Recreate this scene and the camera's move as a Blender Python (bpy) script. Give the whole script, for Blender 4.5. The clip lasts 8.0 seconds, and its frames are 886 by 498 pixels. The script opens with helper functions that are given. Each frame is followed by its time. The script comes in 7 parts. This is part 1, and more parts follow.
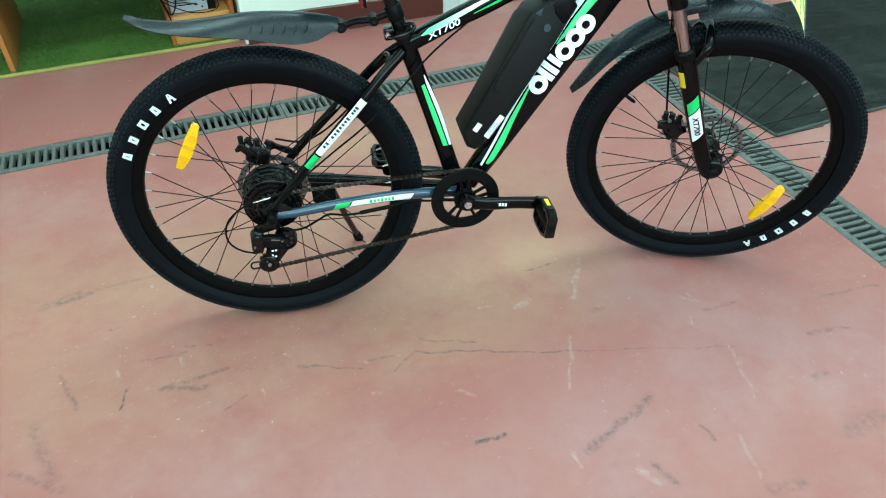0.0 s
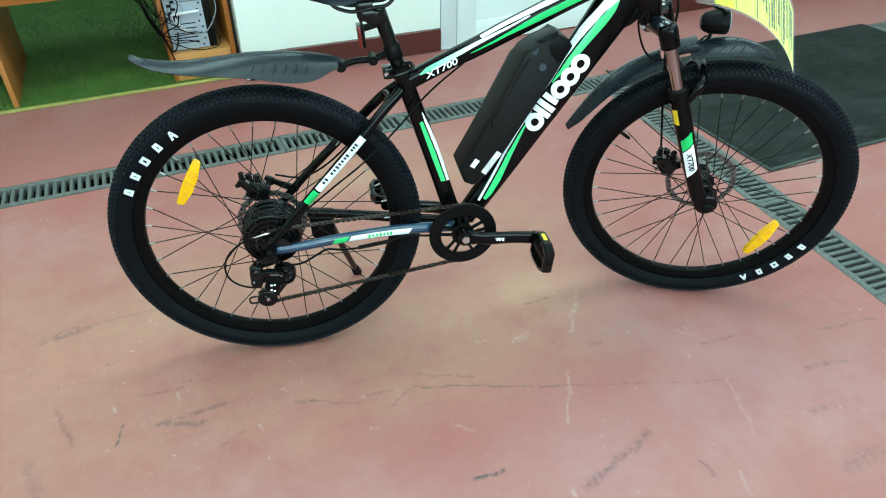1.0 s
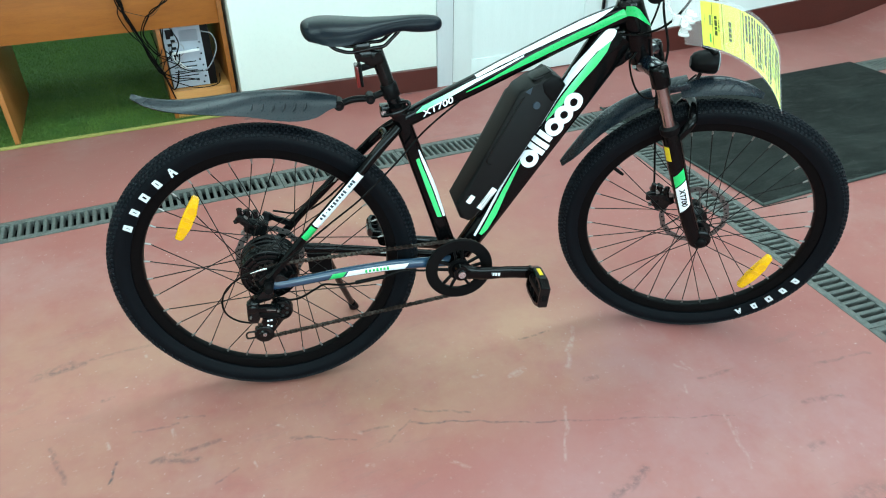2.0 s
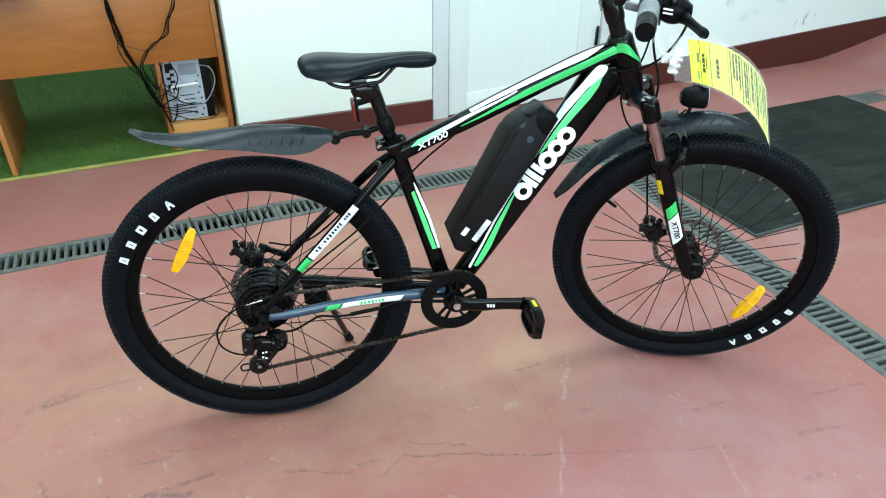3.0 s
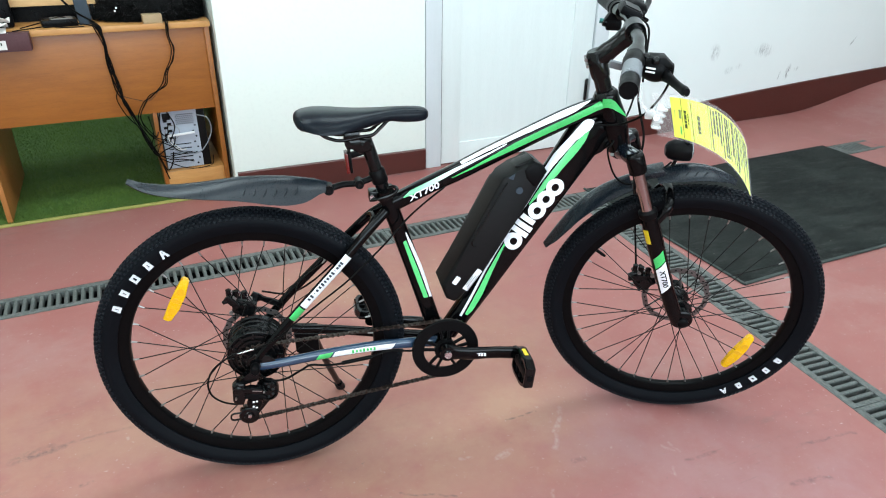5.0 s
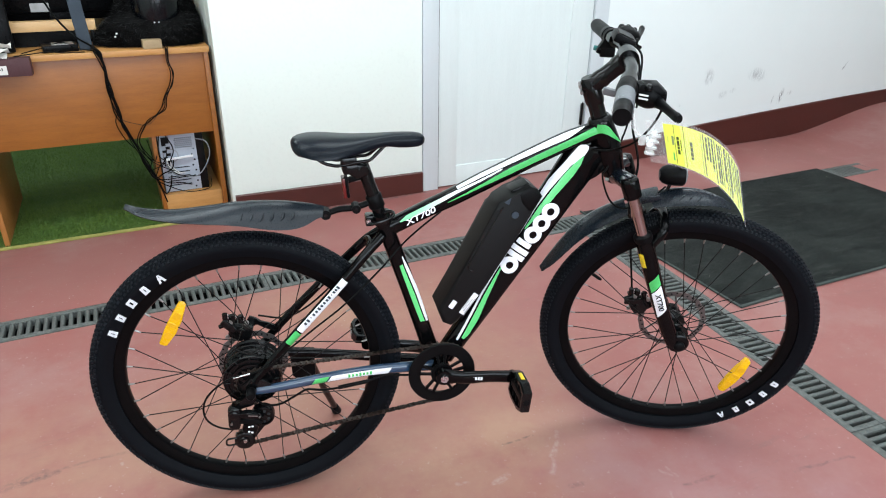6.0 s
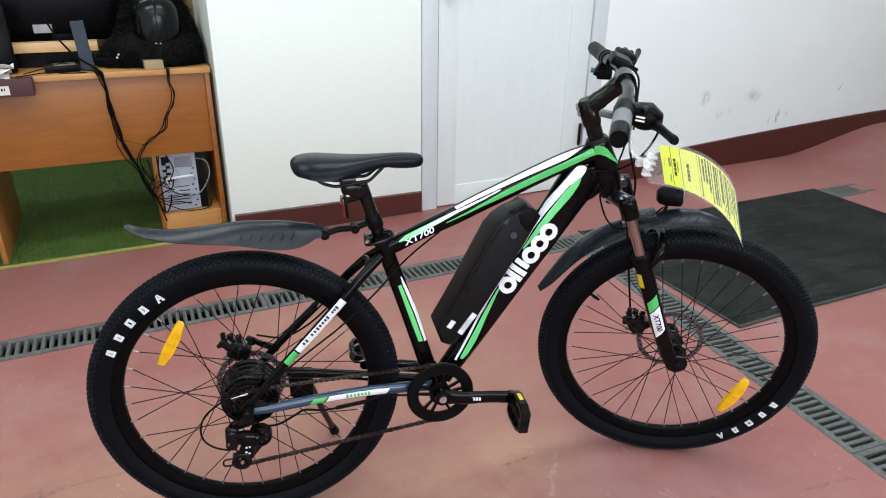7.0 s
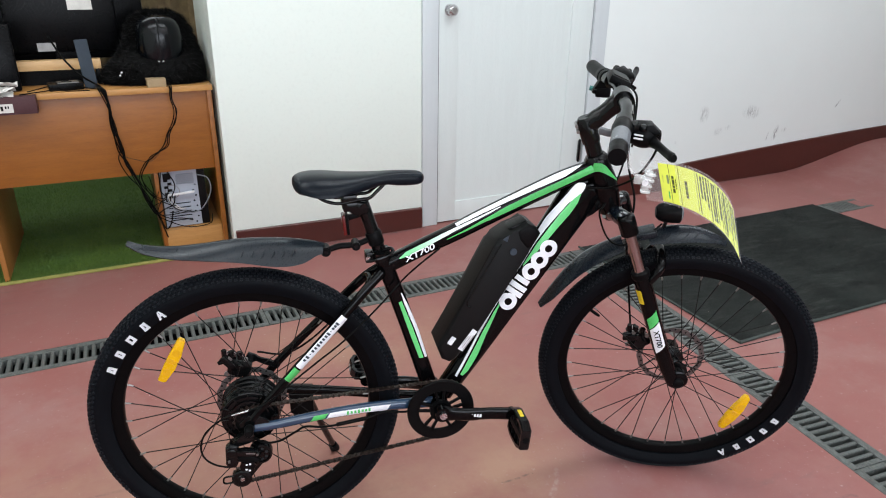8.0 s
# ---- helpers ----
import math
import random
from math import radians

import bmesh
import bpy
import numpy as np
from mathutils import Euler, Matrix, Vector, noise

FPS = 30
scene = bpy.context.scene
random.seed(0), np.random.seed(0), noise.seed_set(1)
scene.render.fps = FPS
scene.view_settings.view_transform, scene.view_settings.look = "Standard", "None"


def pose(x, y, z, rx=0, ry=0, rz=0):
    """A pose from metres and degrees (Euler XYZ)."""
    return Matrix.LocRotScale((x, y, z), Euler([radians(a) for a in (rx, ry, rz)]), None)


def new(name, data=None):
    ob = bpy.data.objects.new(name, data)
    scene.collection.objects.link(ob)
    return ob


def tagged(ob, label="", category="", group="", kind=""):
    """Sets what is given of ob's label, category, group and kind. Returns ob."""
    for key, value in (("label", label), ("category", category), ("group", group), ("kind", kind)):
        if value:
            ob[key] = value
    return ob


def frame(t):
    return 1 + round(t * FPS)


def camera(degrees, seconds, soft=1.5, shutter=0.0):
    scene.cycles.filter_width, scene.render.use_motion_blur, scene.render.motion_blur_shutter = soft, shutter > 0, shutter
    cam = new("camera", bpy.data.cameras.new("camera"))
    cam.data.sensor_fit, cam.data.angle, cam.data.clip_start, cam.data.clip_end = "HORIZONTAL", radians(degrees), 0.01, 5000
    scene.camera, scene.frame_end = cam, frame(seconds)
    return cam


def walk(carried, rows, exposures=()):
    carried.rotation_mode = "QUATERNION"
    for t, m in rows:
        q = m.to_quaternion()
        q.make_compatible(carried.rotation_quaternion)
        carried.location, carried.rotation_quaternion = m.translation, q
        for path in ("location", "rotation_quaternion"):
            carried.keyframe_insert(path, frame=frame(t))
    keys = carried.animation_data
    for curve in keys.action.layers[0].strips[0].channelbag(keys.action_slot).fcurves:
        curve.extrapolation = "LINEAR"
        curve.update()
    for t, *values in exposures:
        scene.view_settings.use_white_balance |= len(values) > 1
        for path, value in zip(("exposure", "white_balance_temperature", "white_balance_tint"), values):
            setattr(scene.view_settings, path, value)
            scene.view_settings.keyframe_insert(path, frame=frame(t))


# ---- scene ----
# camera: a hand-held phone that tilts up and rises a few centimetres
cam = camera(66.65, 8.0, soft=1.05)
ROWS = [
    (0.0, 0.1507, -1.3062, 1.2264, -10.495, -39.386, 0.047),
    (0.5, 0.1494, -1.3058, 1.2349, -10.599, -38.148, 0.032),
    (1.0, 0.1503, -1.3099, 1.2385, -10.702, -36.717, -0.035),
    (1.5, 0.1500, -1.3144, 1.2430, -10.836, -35.289, -0.072),
    (3.0, 0.1524, -1.3240, 1.2561, -11.370, -31.296, -0.287),
    (3.5, 0.1516, -1.3275, 1.2615, -11.541, -30.331, -0.423),
    (4.0, 0.1523, -1.3295, 1.2671, -11.734, -29.284, -0.532),
    (4.5, 0.1530, -1.3336, 1.2694, -11.883, -28.366, -0.637),
    (6.0, 0.1566, -1.3409, 1.2813, -12.176, -25.609, -0.720),
    (6.5, 0.1551, -1.3419, 1.2830, -12.289, -24.807, -0.843),
    (7.0, 0.1564, -1.3441, 1.2860, -12.265, -24.015, -0.843),
    (7.5, 0.1557, -1.3473, 1.2890, -12.234, -23.331, -0.818),
    (8.0, 0.1549, -1.3498, 1.2916, -12.221, -22.711, -0.771),
]
walk(cam, [(t, pose(x, y, z, 90 + pitch, 0, yaw) @ pose(0, 0, 0, 0, 0, -roll)) for t, x, y, z, yaw, pitch, roll in ROWS],
     exposures=[(0.0, -0.05, 5850, -19), (1.5, -0.06, 5850, -14), (3.0, -0.08, 6080, -3), (4.5, -0.11, 6230, 5), (6.0, -0.25, 6500, 13), (8.0, -0.58, 6740, 18)])

# ---------------------------------------------------------------- light
world = bpy.data.worlds.new("world")
scene.world = world
world.use_nodes = True
world.node_tree.nodes["Background"].inputs[0].default_value = (0.9, 0.95, 1.0, 1)
world.node_tree.nodes["Background"].inputs[1].default_value = 0.02

ROOM = pose(0.760, 1.993, 0, 0, 0, 13.224)      # u along the back wall, v behind it
CEILING = 2.9


def lamp(name, u, v, z, sx, sy, watts, colour):
    data = bpy.data.lights.new(name, "AREA")
    data.shape, data.size, data.size_y, data.energy, data.color = "RECTANGLE", sx, sy, watts, colour
    ob = new(name, data)
    ob.matrix_world = ROOM @ pose(u, v, z)
    return ob


COOL = (0.855, 1.0, 1.03)
LAMPS = [(-2.4, -1.25, 44), (0.2, -1.25, 44), (2.8, -1.2, 36), (-2.4, -2.9, 24), (0.2, -2.9, 30), (2.8, -2.9, 1), (-2.4, -4.3, 18), (0.2, -4.3, 12), (2.8, -4.3, 2)]
LAMP_U, LAMP_V = 2.2, 0.7
for lu, lv, lw in LAMPS:
    lamp("ceiling_lamp", lu, lv, CEILING - 0.075, LAMP_U, LAMP_V, lw, COOL)
lamp("ceiling_lamp", -1.6, 1.4, CEILING - 0.075, LAMP_U, LAMP_V, 34, COOL)
# fill lamp in an added, unseen window behind the viewer; evens out the walls
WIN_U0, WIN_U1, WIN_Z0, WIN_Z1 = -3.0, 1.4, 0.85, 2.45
fill_lamp = lamp("window_fill", (WIN_U0 + WIN_U1) / 2, -6.29, (WIN_Z0 + WIN_Z1) / 2, WIN_U1 - WIN_U0 - 0.02, WIN_Z1 - WIN_Z0 - 0.02, 205, (0.84, 0.98, 1.08))
fill_lamp.matrix_world = fill_lamp.matrix_world @ pose(0, 0, 0, 90, 0, 0)


# ---------------------------------------------------------------- materials
def nodes_of(name):
    m = bpy.data.materials.new(name)
    m.use_nodes = True
    nt = m.node_tree
    b = nt.nodes["Principled BSDF"]
    return m, nt, b


def mix(nt, a, b, fac, kind="MIX"):
    n = nt.nodes.new("ShaderNodeMix")
    n.data_type, n.blend_type = "RGBA", kind
    for sock, val in ((n.inputs[0], fac), (n.inputs[6], a), (n.inputs[7], b)):
        if hasattr(val, "is_output"):
            nt.links.new(val, sock)
        elif isinstance(val, (int, float)):
            sock.default_value = val
        else:
            sock.default_value = (*val[:3], 1)
    return n.outputs[2]


def noise_of(nt, scale, detail=4, rough=0.55, stretch=(1, 1, 1), seed=0.0, space="Object"):
    tc = nt.nodes.new("ShaderNodeTexCoord")
    mp = nt.nodes.new("ShaderNodeMapping")
    mp.inputs["Scale"].default_value = stretch
    mp.inputs["Location"].default_value = (seed, seed * 0.7, seed * 1.3)
    nt.links.new(tc.outputs[space], mp.inputs[0])
    n = nt.nodes.new("ShaderNodeTexNoise")
    n.inputs["Scale"].default_value, n.inputs["Detail"].default_value, n.inputs["Roughness"].default_value = scale, detail, rough
    nt.links.new(mp.outputs[0], n.inputs["Vector"])
    return n.outputs["Fac"]


def ramp(nt, val, lo, hi, a=0.0, b=1.0):
    n = nt.nodes.new("ShaderNodeMapRange")
    n.inputs[1].default_value, n.inputs[2].default_value, n.inputs[3].default_value, n.inputs[4].default_value = lo, hi, a, b
    nt.links.new(val, n.inputs[0])
    return n.outputs[0]


def calc(nt, op, a, b=None):
    n = nt.nodes.new("ShaderNodeMath")
    n.operation = op
    for sock, val in zip(n.inputs, (a, b)):
        if val is None:
            continue
        if hasattr(val, "is_output"):
            nt.links.new(val, sock)
        else:
            sock.default_value = val
    return n.outputs[0]


def bump(nt, b, height, strength, distance=0.001):
    n = nt.nodes.new("ShaderNodeBump")
    n.inputs["Strength"].default_value, n.inputs["Distance"].default_value = strength, distance
    nt.links.new(height, n.inputs["Height"])
    nt.links.new(n.outputs[0], b.inputs["Normal"])


def surface(name, col, rough=0.5, metal=0.0, col2=None, scale=12.0, fine=180.0, var=0.5, relief=0.15, spec=0.5, stretch=(1, 1, 1), coat=0.0, dist=0.0006):
    """Colour that drifts at a large and a small scale, with grain in gloss and relief."""
    m, nt, b = nodes_of(name)
    col2 = col2 or tuple(c * 0.72 for c in col)
    big = ramp(nt, noise_of(nt, scale, 5, 0.6, stretch), 0.35, 0.7, 0, var)
    small = noise_of(nt, fine, 3, 0.6, stretch, 3.1)
    c = mix(nt, col, col2, big)
    c = mix(nt, c, tuple(x * 0.8 for x in col2), ramp(nt, small, 0.5, 0.85, 0, var * 0.6))
    nt.links.new(c, b.inputs["Base Color"])
    nt.links.new(ramp(nt, small, 0.3, 0.7, max(0.02, rough - 0.06), min(1, rough + 0.08)), b.inputs["Roughness"])
    b.inputs["Metallic"].default_value = metal
    b.inputs["Specular IOR Level"].default_value = spec
    b.inputs["Coat Weight"].default_value = coat
    b.inputs["Coat Roughness"].default_value = 0.08
    if relief:
        bump(nt, b, small, relief, dist)
    return m


def wood(name, light, dark, along=(1, 14, 14), rough=0.38):
    m, nt, b = nodes_of(name)
    grain = noise_of(nt, 3.0, 6, 0.65, along)
    streak = noise_of(nt, 26.0, 3, 0.6, along, 5.0)
    c = mix(nt, light, dark, ramp(nt, grain, 0.35, 0.68))
    c = mix(nt, c, tuple(x * 0.75 for x in dark), ramp(nt, streak, 0.52, 0.8, 0, 0.45))
    nt.links.new(c, b.inputs["Base Color"])
    nt.links.new(ramp(nt, streak, 0.3, 0.7, rough - 0.05, rough + 0.1), b.inputs["Roughness"])
    bump(nt, b, streak, 0.08, 0.0005)
    return m


def segment_mask(nt, marks, seed, grain=60, lo=0.38, hi=0.6):
    """Broken smears along short lines on the ground: each mark is x0, y0, x1, y1, half width, strength."""
    geo = nt.nodes.new("ShaderNodeNewGeometry")
    wob = nt.nodes.new("ShaderNodeTexNoise")
    wob.inputs["Scale"].default_value = 14
    nt.links.new(geo.outputs["Position"], wob.inputs["Vector"])
    shift = nt.nodes.new("ShaderNodeVectorMath")
    shift.operation = "MULTIPLY_ADD"
    nt.links.new(wob.outputs["Color"], shift.inputs[0])
    shift.inputs[1].default_value = (0.03, 0.03, 0)
    nt.links.new(geo.outputs["Position"], shift.inputs[2])
    sep = nt.nodes.new("ShaderNodeSeparateXYZ")
    nt.links.new(shift.outputs[0], sep.inputs[0])
    px, py = sep.outputs[0], sep.outputs[1]
    total = None
    for x0, y0, x1, y1, half, strength in marks:
        x0, y0, x1, y1 = x0 + 0.015, y0 + 0.015, x1 + 0.015, y1 + 0.015
        dx, dy = x1 - x0, y1 - y0
        ln = math.hypot(dx, dy)
        ux, uy = dx / ln, dy / ln
        along = calc(nt, "ADD", calc(nt, "MULTIPLY", calc(nt, "SUBTRACT", px, x0), ux), calc(nt, "MULTIPLY", calc(nt, "SUBTRACT", py, y0), uy))
        over = calc(nt, "SUBTRACT", along, calc(nt, "MINIMUM", calc(nt, "MAXIMUM", along, 0.0), ln))
        side = calc(nt, "SUBTRACT", calc(nt, "MULTIPLY", calc(nt, "SUBTRACT", py, y0), ux), calc(nt, "MULTIPLY", calc(nt, "SUBTRACT", px, x0), uy))
        d = calc(nt, "SQRT", calc(nt, "ADD", calc(nt, "MULTIPLY", over, over), calc(nt, "MULTIPLY", side, side)))
        one = ramp(nt, d, half * 0.2, half, strength, 0.0)
        total = one if total is None else calc(nt, "MAXIMUM", total, one)
    broken = ramp(nt, noise_of(nt, grain, 4, 0.7, (1, 1, 1), seed), lo, hi)
    return calc(nt, "MULTIPLY", total, broken)


def painted_floor():
    m, nt, b = nodes_of("red_floor_paint")
    big = noise_of(nt, 0.9, 5, 0.6)
    mid = noise_of(nt, 6.0, 6, 0.65, (1, 1, 1), 2.0)
    fine = noise_of(nt, 120.0, 3, 0.6, (1, 1, 1), 7.0)
    c = mix(nt, FLOOR_A, FLOOR_B, ramp(nt, big, 0.35, 0.65))
    c = mix(nt, c, FLOOR_C, ramp(nt, mid, 0.42, 0.7, 0, 0.7))
    c = mix(nt, c, (0.335, 0.205, 0.185), ramp(nt, noise_of(nt, 1.6, 6, 0.7, (1, 1, 1), 31.0), 0.52, 0.72, 0, 0.55))
    c = mix(nt, c, (0.350, 0.200, 0.135), segment_mask(nt, TAN_PATCHES, 61.0, 5.0, 0.25, 0.62))
    c = mix(nt, c, (0.318, 0.176, 0.182), segment_mask(nt, PINK_PATCHES, 66.0, 5.0, 0.25, 0.62))
    dust = calc(nt, "MULTIPLY", ramp(nt, noise_of(nt, 2.2, 4, 0.6, (1, 1, 1), 11.0), 0.45, 0.7), ramp(nt, noise_of(nt, 38, 5, 0.75, (1, 1, 1), 4.0), 0.62, 0.80))
    c = mix(nt, c, (0.55, 0.46, 0.42), calc(nt, "MULTIPLY", dust, 0.5))
    grime = calc(nt, "MULTIPLY", ramp(nt, noise_of(nt, 1.7, 4, 0.6, (1, 1, 1), 21.0), 0.5, 0.72), ramp(nt, noise_of(nt, 9, 5, 0.7, (1, 3.5, 1), 14.0), 0.55, 0.75))
    c = mix(nt, c, (0.12, 0.09, 0.085), calc(nt, "MULTIPLY", grime, 0.45))
    hair = calc(nt, "MULTIPLY", ramp(nt, noise_of(nt, 3.0, 4, 0.6, (1, 1, 1), 41.0), 0.5, 0.7), ramp(nt, noise_of(nt, 20, 6, 0.7, (0.5, 6, 1), 44.0), 0.60, 0.72))
    c = mix(nt, c, (0.11, 0.085, 0.08), calc(nt, "MULTIPLY", hair, 0.55))
    fleck = calc(nt, "MULTIPLY", ramp(nt, noise_of(nt, 1.3, 4, 0.6, (1, 1, 1), 51.0), 0.40, 0.60), ramp(nt, noise_of(nt, 75, 4, 0.7, (1, 1, 1), 54.0), 0.64, 0.71))
    c = mix(nt, c, (0.58, 0.50, 0.47), calc(nt, "MULTIPLY", fleck, 0.6))
    speck = calc(nt, "MULTIPLY", ramp(nt, noise_of(nt, 2.1, 4, 0.6, (1, 1, 1), 71.0), 0.42, 0.60), ramp(nt, noise_of(nt, 46, 5, 0.75, (1, 1, 1), 74.0), 0.655, 0.74))
    c = mix(nt, c, (0.14, 0.11, 0.10), calc(nt, "MULTIPLY", speck, 0.6))
    dark = segment_mask(nt, DARK_MARKS + FAINT_MARKS + WALL_GRIME, 1.0)
    c = mix(nt, c, (0.05, 0.05, 0.052), calc(nt, "MINIMUM", calc(nt, "MULTIPLY", dark, 1.05), 0.95))
    pale = segment_mask(nt, PALE_MARKS + CHALK_MARKS, 9.0)
    c = mix(nt, c, (0.46, 0.38, 0.35), calc(nt, "MULTIPLY", pale, 0.55))
    nt.links.new(c, b.inputs["Base Color"])
    nt.links.new(ramp(nt, mid, 0.3, 0.7, 0.40, 0.62), b.inputs["Roughness"])
    b.inputs["Specular IOR Level"].default_value = 0.3
    h = calc(nt, "ADD", calc(nt, "MULTIPLY", fine, 0.3), mid)
    bump(nt, b, h, 0.12, 0.004)
    return m


FLOOR_A, FLOOR_B, FLOOR_C = (0.286, 0.107, 0.094), (0.252, 0.085, 0.077), (0.306, 0.142, 0.126)
DARK_MARKS = [
    (0.377, -0.489, 0.443, -0.481, 0.009, 0.95), (0.601, -0.546, 0.785, -0.445, 0.014, 0.50), (0.006, -0.204, 0.048, -0.212, 0.008, 0.60),
    (0.048, -0.215, 0.153, -0.240, 0.004, 0.50), (-0.379, -0.260, -0.379, -0.204, 0.006, 0.80), (-0.304, -0.218, -0.161, -0.185, 0.009, 0.45),
    (-0.285, -0.221, -0.196, -0.231, 0.012, 0.50), (0.285, -0.211, 0.642, -0.275, 0.004, 0.60), (0.642, -0.275, 1.068, -0.336, 0.004, 0.35),
    (0.629, 0.027, 0.717, 0.047, 0.005, 0.55), (-0.643, 0.117, -0.561, 0.156, 0.020, 0.35), (-0.560, 0.152, -0.337, 0.207, 0.008, 0.30),
    (-0.454, -0.000, -0.429, 0.009, 0.007, 0.50), (0.298, -0.173, 0.433, -0.208, 0.005, 0.45), (1.255, -0.329, 1.364, -0.329, 0.010, 0.40),
    (1.171, -0.602, 1.263, -0.589, 0.030, 0.30),
]
PALE_MARKS = [
    (0.778, 0.023, 0.742, -0.042, 0.007, 0.60), (0.671, -0.239, 0.612, -0.388, 0.006, 0.55), (0.471, -0.091, 0.497, -0.096, 0.007, 0.60),
    (0.575, -0.110, 0.607, -0.095, 0.006, 0.50), (0.171, -0.318, 0.184, -0.317, 0.008, 0.60), (-0.271, -0.123, -0.261, -0.149, 0.006, 0.60),
    (0.363, -0.342, 0.404, -0.366, 0.007, 0.50), (-0.417, -0.137, -0.407, -0.156, 0.005, 0.70), (1.024, -0.139, 1.038, -0.175, 0.006, 0.50),
    (1.042, -0.382, 1.015, -0.480, 0.005, 0.35),
]

FAINT_MARKS = [
    (-0.609, 0.121, -0.532, 0.151, 0.014, 0.55), (-0.537, -0.132, -0.482, -0.241, 0.007, 0.40), (-0.362, -0.121, -0.259, -0.107, 0.006, 0.40), (-0.261, -0.088, -0.204, -0.095, 0.006, 0.40),
    (-0.154, -0.302, -0.113, -0.267, 0.005, 0.40), (0.168, -0.220, 0.237, -0.211, 0.006, 0.35), (0.231, -0.258, 0.286, -0.205, 0.005, 0.40), (0.758, -0.155, 0.788, -0.150, 0.010, 0.45),
    (1.045, -0.208, 1.133, -0.193, 0.008, 0.35), (1.364, -0.214, 1.540, -0.202, 0.008, 0.40), (0.727, -0.604, 0.750, -0.648, 0.012, 0.45), (0.862, -0.537, 0.874, -0.576, 0.007, 0.45),
    (1.183, -0.461, 1.226, -0.452, 0.014, 0.35), (0.934, -0.705, 0.999, -0.701, 0.018, 0.35), (-0.575, -0.388, -0.463, -0.447, 0.012, 0.35), (-0.492, -0.417, -0.560, -0.280, 0.022, 0.30),
]
WALL_GRIME = [(-0.19, 1.749, 0.765, 1.973, 0.016, 0.85), (0.18, 1.826, 0.60, 1.925, 0.030, 0.40), (1.85, 2.225, 3.60, 2.636, 0.014, 0.50)]
CHALK_MARKS = [
    (0.789, 0.046, 0.726, -0.106, 0.010, 0.60), (1.004, -0.147, 1.021, -0.168, 0.007, 0.60), (0.995, -0.220, 0.990, -0.243, 0.006, 0.50), (1.043, -0.327, 1.024, -0.440, 0.006, 0.45),
    (0.935, -0.573, 0.924, -0.680, 0.006, 0.50), (0.570, -0.547, 0.573, -0.589, 0.006, 0.60), (-0.030, -0.159, -0.014, -0.168, 0.006, 0.60), (-0.377, 0.156, -0.374, 0.150, 0.006, 0.80),
    (0.155, -0.217, 0.165, -0.223, 0.008, 0.55), (-0.075, -0.260, -0.069, -0.278, 0.005, 0.60), (0.560, -0.107, 0.613, -0.085, 0.010, 0.60), (0.690, -0.610, 0.715, -0.640, 0.012, 0.55),
]
# broad soft tan and pink tints at fixed places on the floor
TAN_PATCHES = [(-0.75, 0.10, -0.20, 0.25, 0.45, 0.62), (-0.55, -0.20, 0.00, -0.20, 0.30, 0.45), (0.25, -0.06, 0.66, 0.05, 0.34, 0.85), (0.15, 0.35, 0.75, 0.40, 0.38, 0.60), (0.10, 0.82, 0.60, 0.84, 0.36, 0.70)]
PINK_PATCHES = [(0.65, -0.55, 1.30, -0.35, 0.35, 0.55), (0.90, -0.10, 1.20, -0.25, 0.28, 0.45), (-0.20, -0.62, 0.50, -0.60, 0.25, 0.40)]

RED_FLOOR = painted_floor()
WHITE_WALL = surface("white_wall_paint", (0.785, 0.855, 0.80), 0.5, col2=(0.75, 0.82, 0.768), scale=1.6, fine=60, var=0.3, relief=0.05, dist=0.001)
BROWN_SKIRT = surface("brown_gloss_paint", (0.072, 0.0155, 0.0115), 0.36, col2=(0.052, 0.0125, 0.0095), scale=5, fine=70, relief=0.2, dist=0.002)
DOOR_WHITE = surface("white_door_laminate", (0.685, 0.745, 0.735), 0.38, col2=(0.638, 0.695, 0.685), scale=3, fine=50, var=0.5, relief=0.1, stretch=(12, 12, 1))
FRAME_WHITE = surface("white_door_casing", (0.60, 0.645, 0.665), 0.35, col2=(0.55, 0.595, 0.615), scale=3, fine=60, var=0.5, relief=0.08, stretch=(14, 14, 1))
GREY_CEILING = surface("ceiling_paint", (0.75, 0.75, 0.73), 0.8, scale=2)


def worn_iron():
    m, nt, b = nodes_of("worn_galvanised_iron")
    c = mix(nt, (0.118, 0.130, 0.123), (0.050, 0.056, 0.053), ramp(nt, noise_of(nt, 18, 5, 0.65, (1, 1, 1), 3.0, "Generated"), 0.38, 0.66))
    grit = noise_of(nt, 190, 4, 0.75)
    c = mix(nt, c, (0.030, 0.031, 0.030), ramp(nt, noise_of(nt, 55, 5, 0.7, (1, 1, 1), 8.0), 0.52, 0.70, 0, 0.7))
    c = mix(nt, c, (0.30, 0.245, 0.215), ramp(nt, grit, 0.54, 0.72, 0, 0.6))
    nt.links.new(c, b.inputs["Base Color"])
    b.inputs["Roughness"].default_value = 0.65
    b.inputs["Metallic"].default_value = 0.15
    bump(nt, b, grit, 0.5, 0.002)
    return m


IRON = worn_iron()
# near-black base puts the shade of recesses and holes into the colour
RECESS_DARK = surface("recess_shade", (0.025, 0.027, 0.028), 0.8, scale=8, spec=0.1)


